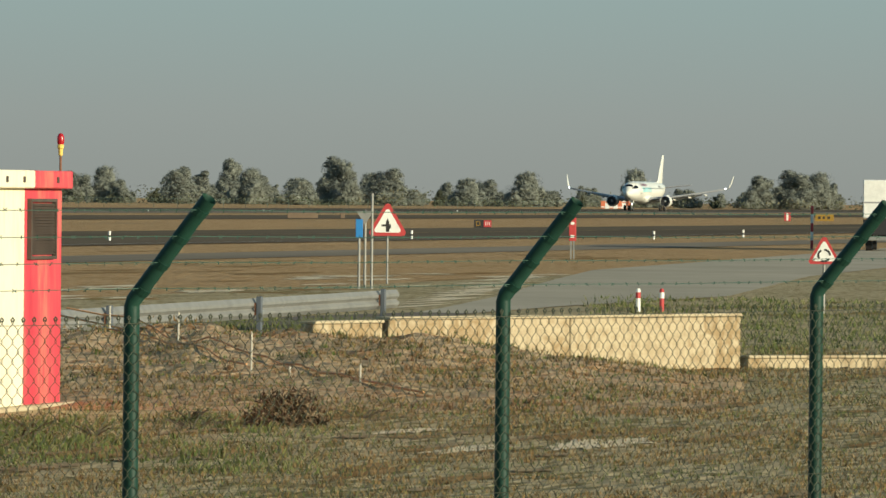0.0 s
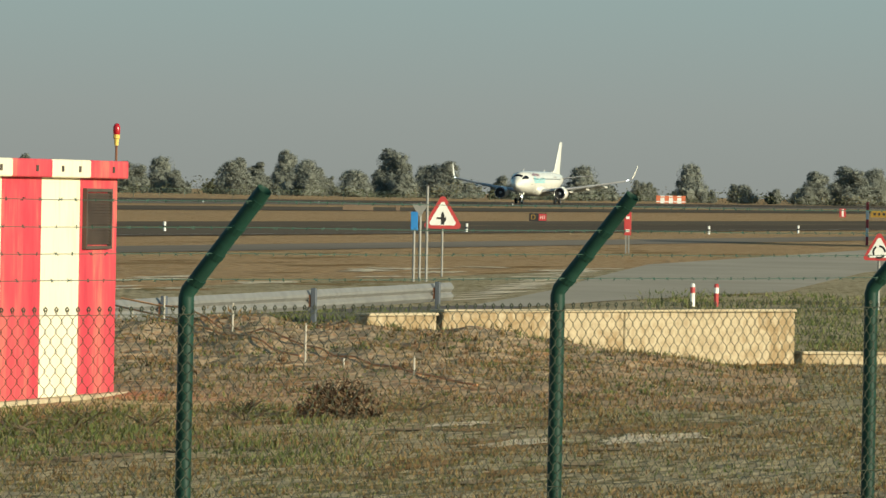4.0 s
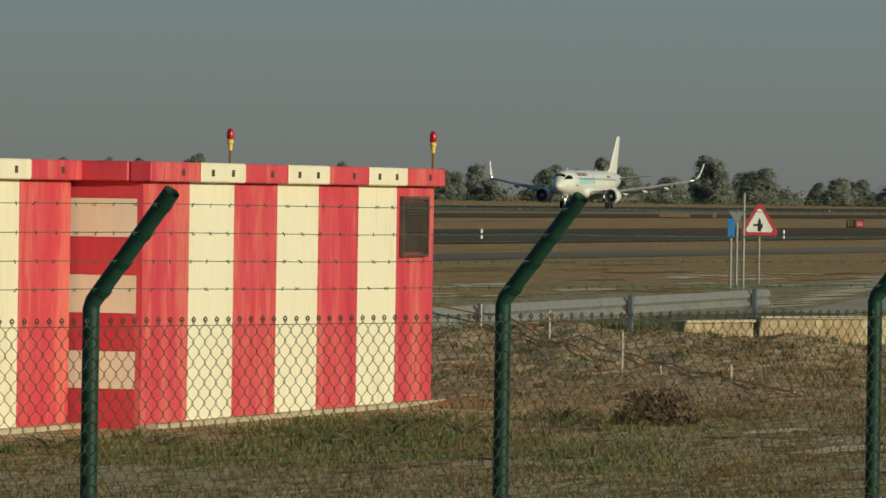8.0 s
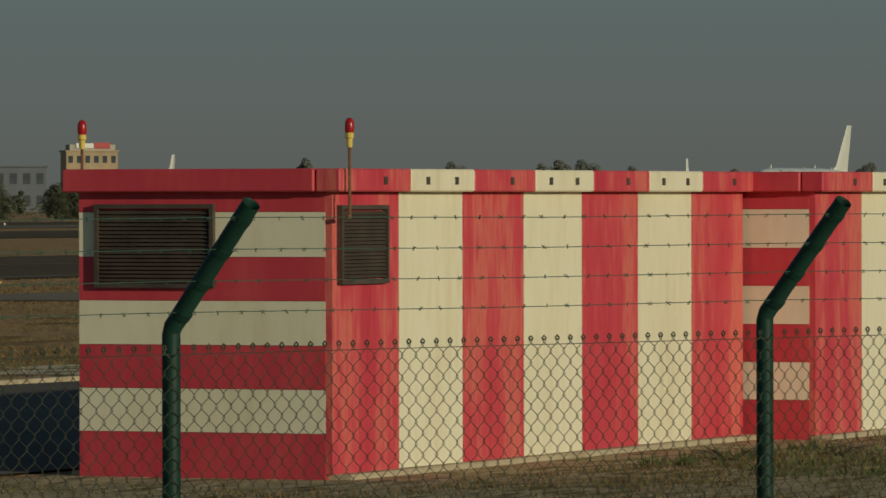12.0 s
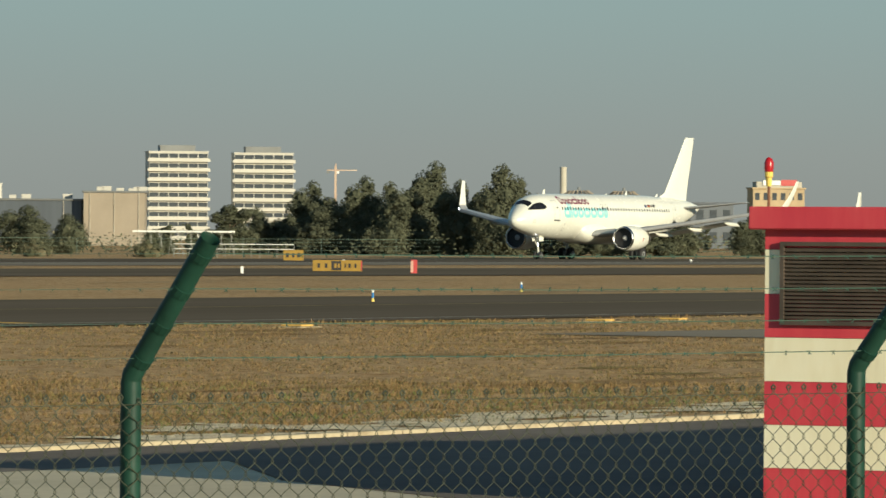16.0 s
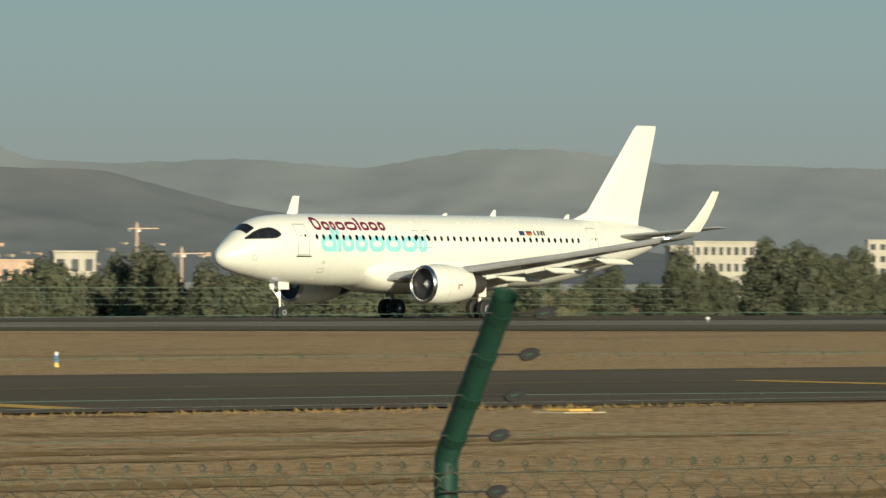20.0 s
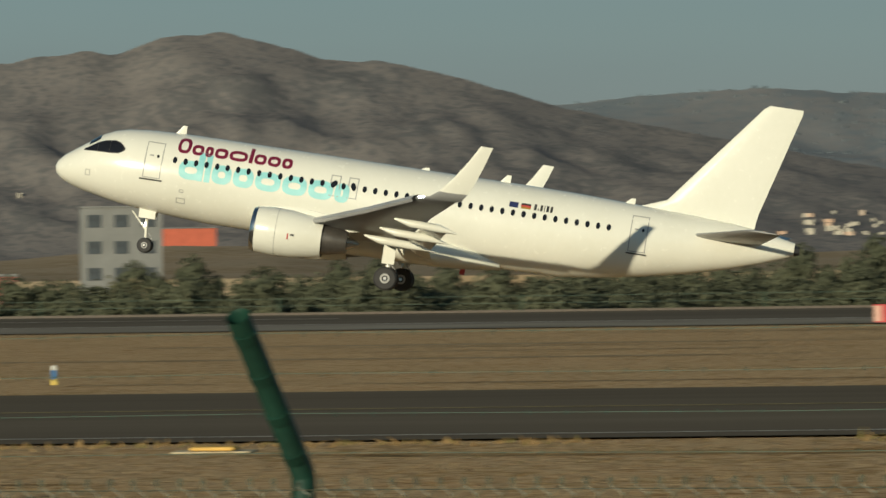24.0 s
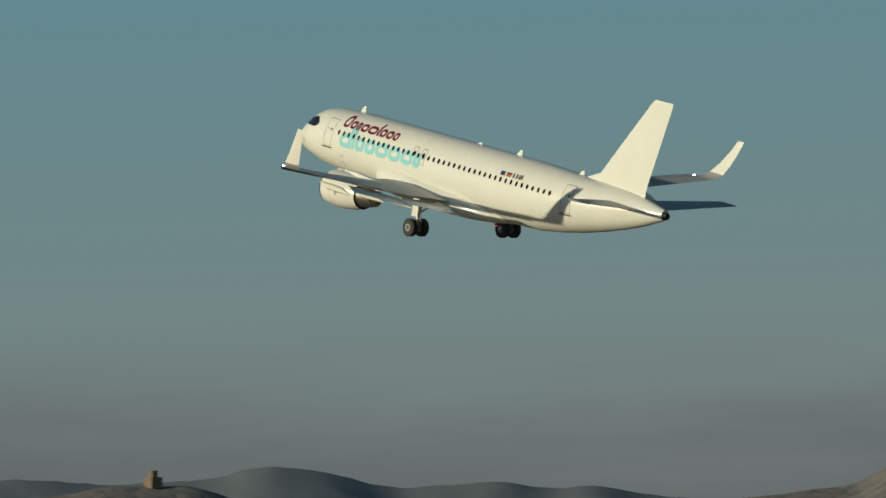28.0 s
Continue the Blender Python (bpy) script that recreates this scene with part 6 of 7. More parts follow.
def triangle_sign(x, y, pole_h, size, symbol):
    p = thing("warning_sign", "triangular red-bordered warning sign on a steel pole", "road sign", facing(x, y), group="warning signs")
    part("pole", tubed([(0, 0.04, -0.1), (0, 0.04, pole_h + size * 0.5)], 0.03, 8), STEEL, p)

    def tri(s, y0, y1):
        bm = bmesh.new()
        c = pole_h + size * 0.29
        pts = []
        for k in range(3):
            a = math.pi / 2 + k * 2 * math.pi / 3
            for da in (-0.12, 0, 0.12):
                pts.append((math.cos(a + da) * s * (0.577 if da == 0 else 0.555), c + math.sin(a + da) * s * (0.577 if da == 0 else 0.555)))
        f = [bm.verts.new((u, y0, v)) for u, v in pts]
        g = [bm.verts.new((u, y1, v)) for u, v in pts]
        bm.faces.new(f)
        bm.faces.new(g[::-1])
        for k in range(len(f)):
            bm.faces.new((f[k], f[(k + 1) % len(f)], g[(k + 1) % len(f)], g[k]))
        return bm

    part("board", tri(size, -0.01, 0.012), SIGN_RED, p, "red border")
    part("face", tri(size * 0.72, -0.016, -0.011), SIGN_WHITE, p, "white face")
    c = pole_h + size * 0.24
    bm = bmesh.new()
    if symbol == "junction":
        poly(bm, [(-0.045, -0.02, c - 0.16), (0.045, -0.02, c - 0.16), (0.045, -0.02, c + 0.1), (0, -0.02, c + 0.2), (-0.045, -0.02, c + 0.1)])
        poly(bm, [(-0.16, -0.02, c - 0.02), (-0.045, -0.02, c - 0.02), (-0.045, -0.02, c + 0.035), (-0.16, -0.02, c + 0.035)])
        poly(bm, [(0.045, -0.02, c - 0.1), (0.09, -0.02, c - 0.06), (0.09, -0.02, c + 0.06), (0.045, -0.02, c + 0.02)])
    else:
        for k in range(3):
            for q in range(5):
                a0, a1 = 2 * math.pi * (k + q * 0.15) / 3, 2 * math.pi * (k + (q + 1) * 0.15) / 3
                poly(bm, [(math.cos(a) * r, -0.02, c + math.sin(a) * r) for a, r in ((a0, 0.1), (a1, 0.1), (a1, 0.14), (a0, 0.14))])
    part("symbol", bm, BLACK, p, "black pictogram")


triangle_sign(165.1, 42.6, 1.32, 0.95, "junction")
triangle_sign(129.6, 24.2, 1.05, 0.62, "roundabout")


def sign_posts():
    for x, y, h in ((155.3, 40.8, 1.75), (155.5, 40.7, 1.95), (155.6, 40.55, 2.4)):
        p = thing("sign_post", "galvanised sign post beside a road", "sign post", facing(x, y), group="sign posts")
        part("pole", tubed([(0, 0, -0.1), (0, 0, h)], 0.035, 8), STEEL, p)
        part("cap", tubed([(0, 0, h), (0, 0, h + 0.02)], 0.04, 8), BLACK, p)
        if h < 1.9:
            part("blue_board", boxed(-0.09, 0.09, -0.05, -0.036, 1.28, 1.75, 0.01), SIGN_BLUE, p, "blue sign board")
        elif h < 2:
            bm = bmesh.new()
            f = [bm.verts.new((u, -0.045, v)) for u, v in ((-0.22, 1.95), (0.2, 1.95), (-0.01, 1.6))]
            bm.faces.new(f)
            r = bmesh.ops.extrude_face_region(bm, geom=bm.faces[:])
            for v in r["geom"]:
                if isinstance(v, bmesh.types.BMVert):
                    v.co.y += 0.015
            part("board_back", bm, STEEL, p, "plain grey back of a give-way sign")


sign_posts()


def board(x, y, w, h, z0, material, label, legs=2, block=None, name="airfield_sign", depth=0.12):
    """An airfield board on short legs, with plain blocks for its writing."""
    p = thing(name, label, "airfield sign", facing(x, y))
    part("panel", boxed(-w / 2, w / 2, -depth / 2, depth / 2, z0, z0 + h, 0.015), material, p)
    for i in range(legs):
        u = (i + 0.5) / legs - 0.5
        part("leg", boxed(w * u * 0.8 - 0.03, w * u * 0.8 + 0.03, -0.03, 0.03, -0.05, z0), STEEL, p)
    for u0, u1, m in block or ():
        part("face_block", boxed(u0 * w / 2, u1 * w / 2, -depth / 2 - 0.012, -depth / 2 - 0.002, z0 + h * 0.08, z0 + h * 0.92), m, p)
    return p


def bars(p, w, z0, h, spans, material, depth=0.12):
    for u0, u1 in spans:
        part("bar", boxed(u0 * w / 2, u1 * w / 2, -depth / 2 - 0.02, -depth / 2 - 0.013, z0 + h * 0.3, z0 + h * 0.7), material, p)


b1 = board(240.4, 54.7, 0.28, 0.9, 0.7, SIGN_RED, "narrow red warning board on two legs", 2, name="warning_board", depth=0.05)
bars(b1, 0.28, 0.75, 0.25, [(-0.5, 0.5)], SIGN_WHITE, 0.05)
bars(b1, 0.28, 1.25, 0.25, [(-0.5, 0.5)], SIGN_WHITE, 0.05)
b2 = board(482.5, 116.9, 1.35, 0.62, 0.04, BLACK, "black and red taxiway location sign", 2, [(0.1, 0.98, SIGN_RED)])
tx = bpy.data.curves.new("letter", "FONT")
tx.body, tx.size, tx.align_x, tx.extrude = "D", 0.55, "CENTER", 0.004
lt = new("letter", tx)
lt.data.materials.append(SIGN_YELLOW)
lt.parent, lt.matrix_basis = b2, pose(-0.36, -0.075, 0.17, 90)
bars(b2, 1.35, 0.04, 0.62, [(0.3, 0.36), (0.5, 0.56), (0.72, 0.78)], SIGN_WHITE)
b3 = board(649.6, 176.8, 3.2, 0.55, 0.04, BARK_BOARD, "brown back of a runway guidance sign", 3)
board(662.5, 175.9, 0.45, 0.55, 0.04, BARK_BOARD, "small brown airfield box", 1)
b4 = board(721.9, 134.8, 2.1, 0.75, 0.1, SIGN_YELLOW, "yellow taxiway direction sign", 2)
bars(b4, 2.1, 0.1, 0.75, [(-0.7, -0.4), (-0.2, 0.05), (0.3, 0.6)], BLACK)
board(728.1, 140.3, 0.75, 1.0, 0.02, SIGN_RED, "red and white airfield marker box", 1, [(-0.3, 0.3, SIGN_WHITE)], name="marker_box")
b5 = board(452.5, 268.9, 1.65, 0.85, 0.08, SIGN_YELLOW, "yellow exit sign beside the runway", 2)
bars(b5, 1.65, 0.08, 0.85, [(-0.75, -0.45), (-0.15, 0.1), (0.35, 0.65)], BLACK)
b6 = board(331.6, 194.0, 2.95, 0.66, 0.06, SIGN_YELLOW, "yellow and black taxiway sign", 3, [(-0.24, 0.16, BLACK), (0.95, 1.0, SIGN_RED)])
bars(b6, 2.95, 0.06, 0.66, [(-0.8, -0.7), (-0.5, -0.4), (0.3, 0.36), (0.45, 0.55), (0.7, 0.78)], BLACK)
bars(b6, 2.95, 0.06, 0.66, [(-0.12, -0.02), (0.02, 0.1)], SIGN_YELLOW)
for x, y, w, h in ((324.7, 184.8, 0.38, 0.8), (-4.6, 236.5, 0.72, 0.68)):
    q = board(x, y, w, h, 0.02, SIGN_RED, "faded red marker box on dry grass", 1, [(-1.0, -0.2, PINKISH)], name="marker_box", depth=0.35)
board(309.2, 187.1, 0.16, 0.42, 0.02, SIGN_WHITE, "small white airfield marker", 1, name="marker_box")
board(-67.5, 283.5, 0.42, 0.42, 0.25, SIGN_YELLOW, "small yellow sign past the runway", 1)


def banded_pole(x, y, h, r, bands, label, name="marker_pole"):
    p = thing(name, label, "marker pole", pose(x, y, gz(x, y)))
    for i in range(bands):
        part("band", tubed([(0, 0, h * i / bands), (0, 0, h * (i + 1) / bands)], r, 10), SIGN_WHITE if i % 2 else SIGN_RED, p)
    return p


banded_pole(306.8, 57.9, 2.1, 0.07, 5, "red and white banded pole beside a road")
banded_pole(353, 293, 2.4, 0.11, 4, "red and white banded mast past the runway")
for x, y, m, lab in ((129.2, 28.0, SIGN_WHITE, "white reflective marker post"), (129.47, 27.56, SIGN_RED, "red and white marker post")):
    p = thing("marker_post", lab, "marker post", pose(x, y, 0), group="marker posts behind the wall")
    part("post", tubed([(0, 0, -0.1), (0, 0, 0.44), (0, 0, 0.48)], [0.05, 0.05, 0.03], 10), m, p)
    part("band", tubed([(0, 0, 0.28), (0, 0, 0.4)], 0.053, 10), SIGN_RED if m == SIGN_WHITE else SIGN_WHITE, p)


def edge_marker(x, y, z=0.0):
    p = thing("taxiway_marker", "slim blue taxiway marker with yellow foot and white cap", "marker", pose(x, y, z), group="taxiway markers")
    part("base", tubed([(0, 0, 0), (0, 0, 0.12)], [0.06, 0.045], 10), LAMP_YELLOW, p)
    part("tube", tubed([(0, 0, 0.12), (0, 0, 0.3)], 0.042, 10), SIGN_BLUE, p, "blue tube")
    part("cap", tubed([(0, 0, 0.3), (0, 0, 0.38), (0, 0, 0.4)], [0.044, 0.044, 0.02], 10), SIGN_WHITE, p, "white cap")


for x, y in ((186.8, 107.9), (119.6, 110.6), (43.0, 127.7), (-82, 127.7), (167.6, 126.6), (105.3, 127.8), (-19.1, 127.7), (224.6, 122.9), (290, 121.0)):
    edge_marker(x, y, 0.03)
for i in range(24):
    x = -330 + i * 58
    p = thing("runway_light", "small white runway edge light", "runway light", pose(x, 247.5, 0.03), group="runway lights")
    part("stem", tubed([(0, 0, 0), (0, 0, 0.16)], 0.06, 8), STEEL, p)
    part("dome", tubed([(0, 0, 0.16), (0, 0, 0.26), (0, 0, 0.32)], [0.11, 0.11, 0.04], 8), SIGN_WHITE, p)
for i in range(16):
    x, y = ((304.6, 92.8), (342.9, 87.1), (367.3, 78.7), (394.4, 78.8))[i] if i < 4 else (430 + i * 30, 84)
    p = thing("edge_light", "small white taxiway stick marker", "marker", pose(x, y, 0), group="stick markers")
    part("stick", tubed([(0, 0, 0), (0, 0, 0.5)], 0.07, 8), SIGN_WHITE, p)
    part("band", tubed([(0, 0, 0.2), (0, 0, 0.3)], 0.073, 8), BLACK, p)
for x in (-116, -86, -55, -25.2, -10, 19.2, 48, 77.8, 120.9, 135.5, 151.3, 155.6, 183, 214):
    p = thing("edge_pad", "low pale pad with a worn yellow block", "pad", pose(x, 80.4, 0), group="edge pads")
    part("slab", boxed(-0.5, 0.5, -0.4, 0.4, -0.05, 0.02, 0.008), CONCRETE, p)
    part("block", boxed(-0.28, 0.28, -0.3, 0.3, 0.025, 0.07, 0.015), YELLOW, p, "worn yellow block")

# painted lines
strip("centre_line", -900, 2500, 102.55, 102.9, 0.036, YELLOW_WORN, "worn yellow taxiway centre line")
for i, (xa, xb) in enumerate(((13.6, 12.9), (76.4, 71.6), (104.9, 102.2), (-21.0, -26.5), (-54.5, -59.0), (140, 133), (-110, -114))):
    w = 0.55
    sheet("yellow_bar", [(xa - w, 102.5), (xa + w, 102.5), (xb + w, 86.6), (xb - w, 86.6)], 0.038, YELLOW, "broad yellow painted bar across a taxiway")
strip("edge_line", -1500, 3200, 257.2, 258.1, 0.04, PALE_LINE, "worn white runway edge line")
strip("edge_line", 620, 3200, 294, 294.9, 0.04, PALE_LINE, "worn white runway edge line")
strip("taxi_edge_line", -900, 2500, 86.3, 86.55, 0.036, PALE_LINE, "worn pale taxiway edge line")
for i in range(30):
    x = -420 + i * 60
    strip("centre_dash", x, x + 30, 286, 286.9, 0.04, PALE_LINE, "white runway centre dash")


def east_fence():
    p = thing("far_fence", "pale green mesh fence before far trees", "fence", pose(0, 0, 0))
    for i in range(90):
        x = 140 + i * 16
        part("post", tubed([(x, 346, -0.1), (x, 346, 1.75)], 0.035, 5), DARKGREEN, p)
    for k, z in enumerate((1.7, 1.35, 0.95, 0.5)):
        part("wire", tubed([(132, 346, z), (1580, 346, z)], 0.022 if k == 0 else 0.011, 4), FENCE_PALE, p)


FENCE_PALE = mat("pale_green_coated_wire", plain((0.1, 0.15, 0.12), 0.2), 0.7, 3)
east_fence()


def runway_fence():
    p = thing("far_fence", "low dark green far perimeter fence", "fence", pose(0, 0, 0))
    ys = 316.5
    for i in range(51):
        x = -480 + i * 12
        part("post", tubed([(x, ys, gz(x, ys) - 0.2), (x, ys, 0.85)], 0.03, 5), DARKGREEN, p)
    bm = bmesh.new()
    box(bm, -480, 130, ys - 0.02, ys + 0.02, -0.6, 0.12)
    part("base_strip", bm, LOUVRE, p, "dark lower strip")
    for z in (0.8, 0.45):
        part("wire", tubed([(-480, ys, z), (130, ys, z)], 0.01, 4), DARKGREEN, p)


runway_fence()


# ---- camera pole ----
def camera_pole():
    v = ray(-34.82, 0) * 40
    m = pose(v.x, v.y, 0, 0, 0, 34.82) @ pose(0.2, 0, 0, 0, -3.4, 0)
    p = thing("camera_pole", "grey steel pole with a dome surveillance camera", "pole", m)
    part("pole", tubed([(0, 0, -0.1), (0, 0, 3.0), (0, 0, 7.5)], [0.104, 0.096, 0.09], 20), POLE, p, "tall grey round pole", smooth=True)
    for z in (3.9, 3.72):
        part("clamp_band", tubed([(0, 0, z - 0.02), (0, 0, z + 0.02)], 0.1, 16), STEEL, p, "steel band")
    part("junction_box", boxed(0.13, 0.24, -0.07, 0.07, 3.6, 3.92, 0.01), POLE, p, "grey junction box")
    part("bracket", boxed(0.05, 0.14, -0.03, 0.03, 3.7, 3.86), STEEL, p)
    part("arm", tubed([(0.22, 0, 3.85), (0.34, 0, 3.9), (0.46, 0, 3.87), (0.49, 0, 3.78), (0.5, 0, 3.67)], [0.04, 0.036, 0.036, 0.045, 0.06], 10), POLE, p, "curved camera arm", smooth=True)
    c = part("camera_housing", tubed([(0.5, 0, 3.69), (0.5, 0, 3.67), (0.5, 0, 3.6), (0.5, 0, 3.5), (0.5, 0, 3.49), (0.5, 0, 3.42), (0.5, 0, 3.41)], [0.07, 0.1, 0.125, 0.13, 0.145, 0.145, 0.13], 20), WHITE, p, "cream camera housing", smooth=True)
    part("dome", tubed([(0.5, 0, 3.415), (0.5, 0, 3.37), (0.5, 0, 3.33), (0.5, 0, 3.31)], [0.105, 0.1, 0.07, 0.02], 18), GLASS_DARK, c, "dark glass dome", smooth=True)
    part("cable", tubed([(0.16, 0, 3.6), (0.19, 0, 3.45), (0.2, 0, 3.36), (0.15, 0, 3.26), (0.08, 0, 3.24)], 0.016, 6), BLACK, p, "hanging black cable", smooth=True)


camera_pole()


# ---- parked truck ----
def truck():
    p = thing("truck", "white box truck with dark chassis parked on a road", "truck", pose(297.5, 52.5, 0, 0, 0, 8))
    part("box_body", boxed(0, 6.5, -1.2, 1.2, 1.55, 3.35, 0.04), SIGN_WHITE, p, "white cargo box")
    part("box_band", boxed(-0.012, 0.0, -1.2, 1.2, 2.25, 2.32), PLANE_GREY, p)
    part("cab", boxed(6.6, 8.3, -1.15, 1.15, 0.7, 2.9, 0.15), SIGN_WHITE, p)
    part("chassis", boxed(0.1, 8.0, -0.5, 0.5, 0.6, 1.5), BLACK, p, "dark chassis")
    part("tail_frame", boxed(0.0, 0.2, -1.2, 1.2, 0.75, 1.5, 0.02), BLACK, p)
    part("bumper", boxed(-0.1, 0.05, -1.15, 1.15, 0.5, 0.68, 0.02), STEEL, p)
    for y in (-0.95, 0.95):
        part("tail_light", boxed(-0.03, 0.0, y - 0.17, y + 0.17, 0.85, 1.05), SIGN_RED, p, "red tail light")
        for x in (1.0, 2.1, 7.2):
            w = part("wheel", tubed([(x, y - 0.14, 0.5), (x, y + 0.14, 0.5)], 0.5, 16), BLACK, p, "black wheel")
            part("hub", tubed([(x, y - 0.15, 0.5), (x, y + 0.15, 0.5)], 0.2, 10), STEEL, w)


truck()
p = thing("no_entry_sign", "blue sign board with a red no-entry disc", "road sign", facing(300, 49.9))
part("pole", tubed([(0, 0.05, -0.1), (0, 0.05, 1.7)], 0.04, 8), STEEL, p)
part("board", boxed(-0.45, 0.45, -0.02, 0.02, 0.9, 2.1, 0.02), SIGN_BLUE, p)
part("disc", tubed([(0, -0.035, 1.5), (0, -0.022, 1.5)], 0.36, 20), SIGN_RED, p)
part("bar", boxed(-0.25, 0.25, -0.045, -0.036, 1.43, 1.57), SIGN_WHITE, p)


def barrier_array(x, y, w, h, z0, n, label):
    p = thing("antenna_barrier", label, "antenna array", facing(x, y, gz(x, y)))
    for i in range(n):
        part("panel", boxed(-w / 2 + w * i / n, -w / 2 + w * (i + 1) / n - 0.02, -0.1, 0.1, z0, z0 + h, 0.01), SIGN_WHITE if i % 2 else ORANGE_RED, p)
        part("leg", boxed(-w / 2 + w * (i + 0.5) / n - 0.04, -w / 2 + w * (i + 0.5) / n + 0.04, -0.04, 0.04, -0.1, z0), STEEL, p)
    for k in range(2):
        part("rail", boxed(-w / 2, w / 2, -0.14, -0.11, z0 + h * (0.15 + 0.6 * k), z0 + h * (0.28 + 0.6 * k)), SIGN_WHITE if k == 0 else ORANGE_RED, p)


barrier_array(211.2, 293, 8.5, 0.9, 0.1, 9, "orange and white barrier boards past the runway")
barrier_array(1392, 307, 6.5, 1.7, 0.3, 7, "far red and white antenna boards")
p = thing("white_dome", "small white radome on a stand", "radome", pose(218.6, 294, 0))
part("dome", tubed([(0, 0, 0.25), (0, 0, 0.5), (0, 0, 0.8), (0, 0, 0.95)], [0.2, 0.34, 0.28, 0.06], 14), SIGN_WHITE, p, smooth=True)
part("stand", tubed([(0, 0, -0.1), (0, 0, 0.26)], 0.1, 8), STEEL, p)


def localiser():
    c = ray(58.3, 0) * 640
    p = thing("antenna_array", "long white antenna array on thin legs", "antenna array", facing(c.x, c.y))
    part("beam", boxed(-5.1, 5.1, -0.1, 0.1, 2.3, 2.5, 0.02), SIGN_WHITE, p)
    for i in range(21):
        x = -5.0 + i * 0.5
        part("dipole", boxed(x - 0.03, x + 0.03, -0.6, -0.1, 2.36, 2.42), SIGN_WHITE, p)
        part("leg", tubed([(x, 0, -0.1), (x + (0.35 if i % 2 else -0.35), 0, 2.3)], 0.025, 5), STEEL, p)
    c = ray(58.75, 0) * 600
    p = thing("antenna_array", "low white pipe frame before trees", "antenna array", facing(c.x, c.y))
    for z in (0.35, 0.8, 1.25):
        part("pipe", tubed([(-5.6, 0, z), (5.6, 0, z)], 0.035, 6), SIGN_WHITE, p)
    for i in range(15):
        x = -5.6 + i * 0.8
        part("leg", tubed([(x, 0, -0.1), (x, 0, 1.25)], 0.025, 5), STEEL, p)


localiser()


# ---- far buildings ----
BUILDINGS_EAST = [
    ("apartment_tower", "white apartment tower with stacked balconies", TOWER, 58.25, 2000, 18.4, 27.3, 9, 6),
    ("apartment_tower", "white apartment tower with stacked balconies", TOWER, 59.01, 2000, 18.4, 27.0, 9, 6),
    ("industrial_hall", "long dark blue-grey industrial hall", HALL_DARK, 56.60, 1100, 30.5, 7.6, 0, 0),
    ("industrial_hall", "tan panelled end block of an industrial hall", TAN, 57.68, 1095, 10.4, 9.0, 0, 0),
    ("hotel_block", "brown hotel block with a roof sign", BRICK_PALE, 63.60, 1300, 10.6, 11.9, 4, 6),
    ("office_block", "dark grey flat-roofed office block", HALL_DARK, 62.90, 1200, 12.7, 8.3, 2, 5),
    ("apartment_block", "pale apartment block above the trees", PALE, 45.32, 1500, 19.2, 10.2, 4, 8),
    ("apartment_block", "cream apartment block with grey bays", PALE, 47.02, 1500, 16.2, 11.7, 5, 7),
    ("apartment_block", "cream and brick apartment block", PALE_PINK, 47.60, 1520, 14.2, 12.0, 5, 6),
    ("apartment_block", "low cream houses above the trees", PALE, 49.12, 1400, 9.2, 6.9, 2, 5),
    ("apartment_block", "low brick-red town houses", PALE_PINK, 49.69, 1450, 19.1, 6.5, 2, 9),
    ("silo_building", "white industrial silo building", PALE, 39.65, 1100, 7.2, 6.8, 3, 3),
    ("apartment_block", "wide cream apartment block", PALE, 45.44, 1300, 12.4, 10.0, 4, 8),
]
BUILDINGS_NORTH = [
    ("apartment_block", "orange-brown rendered apartment houses", PALE_PINK, 38.98, 1200, 12.6, 5.6, 2, 6),
    ("office_block", "low white and grey halls", PALE, 42.37, 900, 9.3, 5.0, 1, 8),
    ("apartment_block", "cream houses on a slope", PALE, 35.70, 1300, 19.4, 6.7, 2, 8),
    ("apartment_block", "white houses behind the trees", PALE, 15.15, 900, 10.7, 2.6, 2, 6),
    ("apartment_block", "terracotta rendered apartment houses", PALE_PINK, 20.66, 900, 13.6, 4.2, 3, 8),
    ("warehouse", "long low white and orange warehouse", PALE_PINK, 6.43, 1800, 37.8, 13.9, 2, 14),
    ("warehouse", "row of ochre town houses", OCHRE, 0.04, 1850, 37.0, 13.0, 2, 12),
    ("apartment_block", "pale rendered apartment blocks", PALE, 5.98, 1870, 33.7, 14.2, 3, 9),
    ("office_block", "grey factory block with tall tanks", HALL_GREY, -7.89, 1250, 15.8, 14.6, 4, 3),
    ("container_stack", "red cargo container stack", CONTAINER, -7.28, 1900, 15.6, 14.6, 0, 0),
    ("apartment_block", "plain white apartment block", PALE, -14.58, 700, 7.9, 5.6, 0, 0),
    ("brick_house", "orange brick house with balconies", BRICK, -15.20, 690, 7.1, 3.0, 3, 4),
    ("brick_house", "orange brick apartment house with grey bays", BRICK, -13.32, 720, 14.4, 4.1, 4, 8),
]
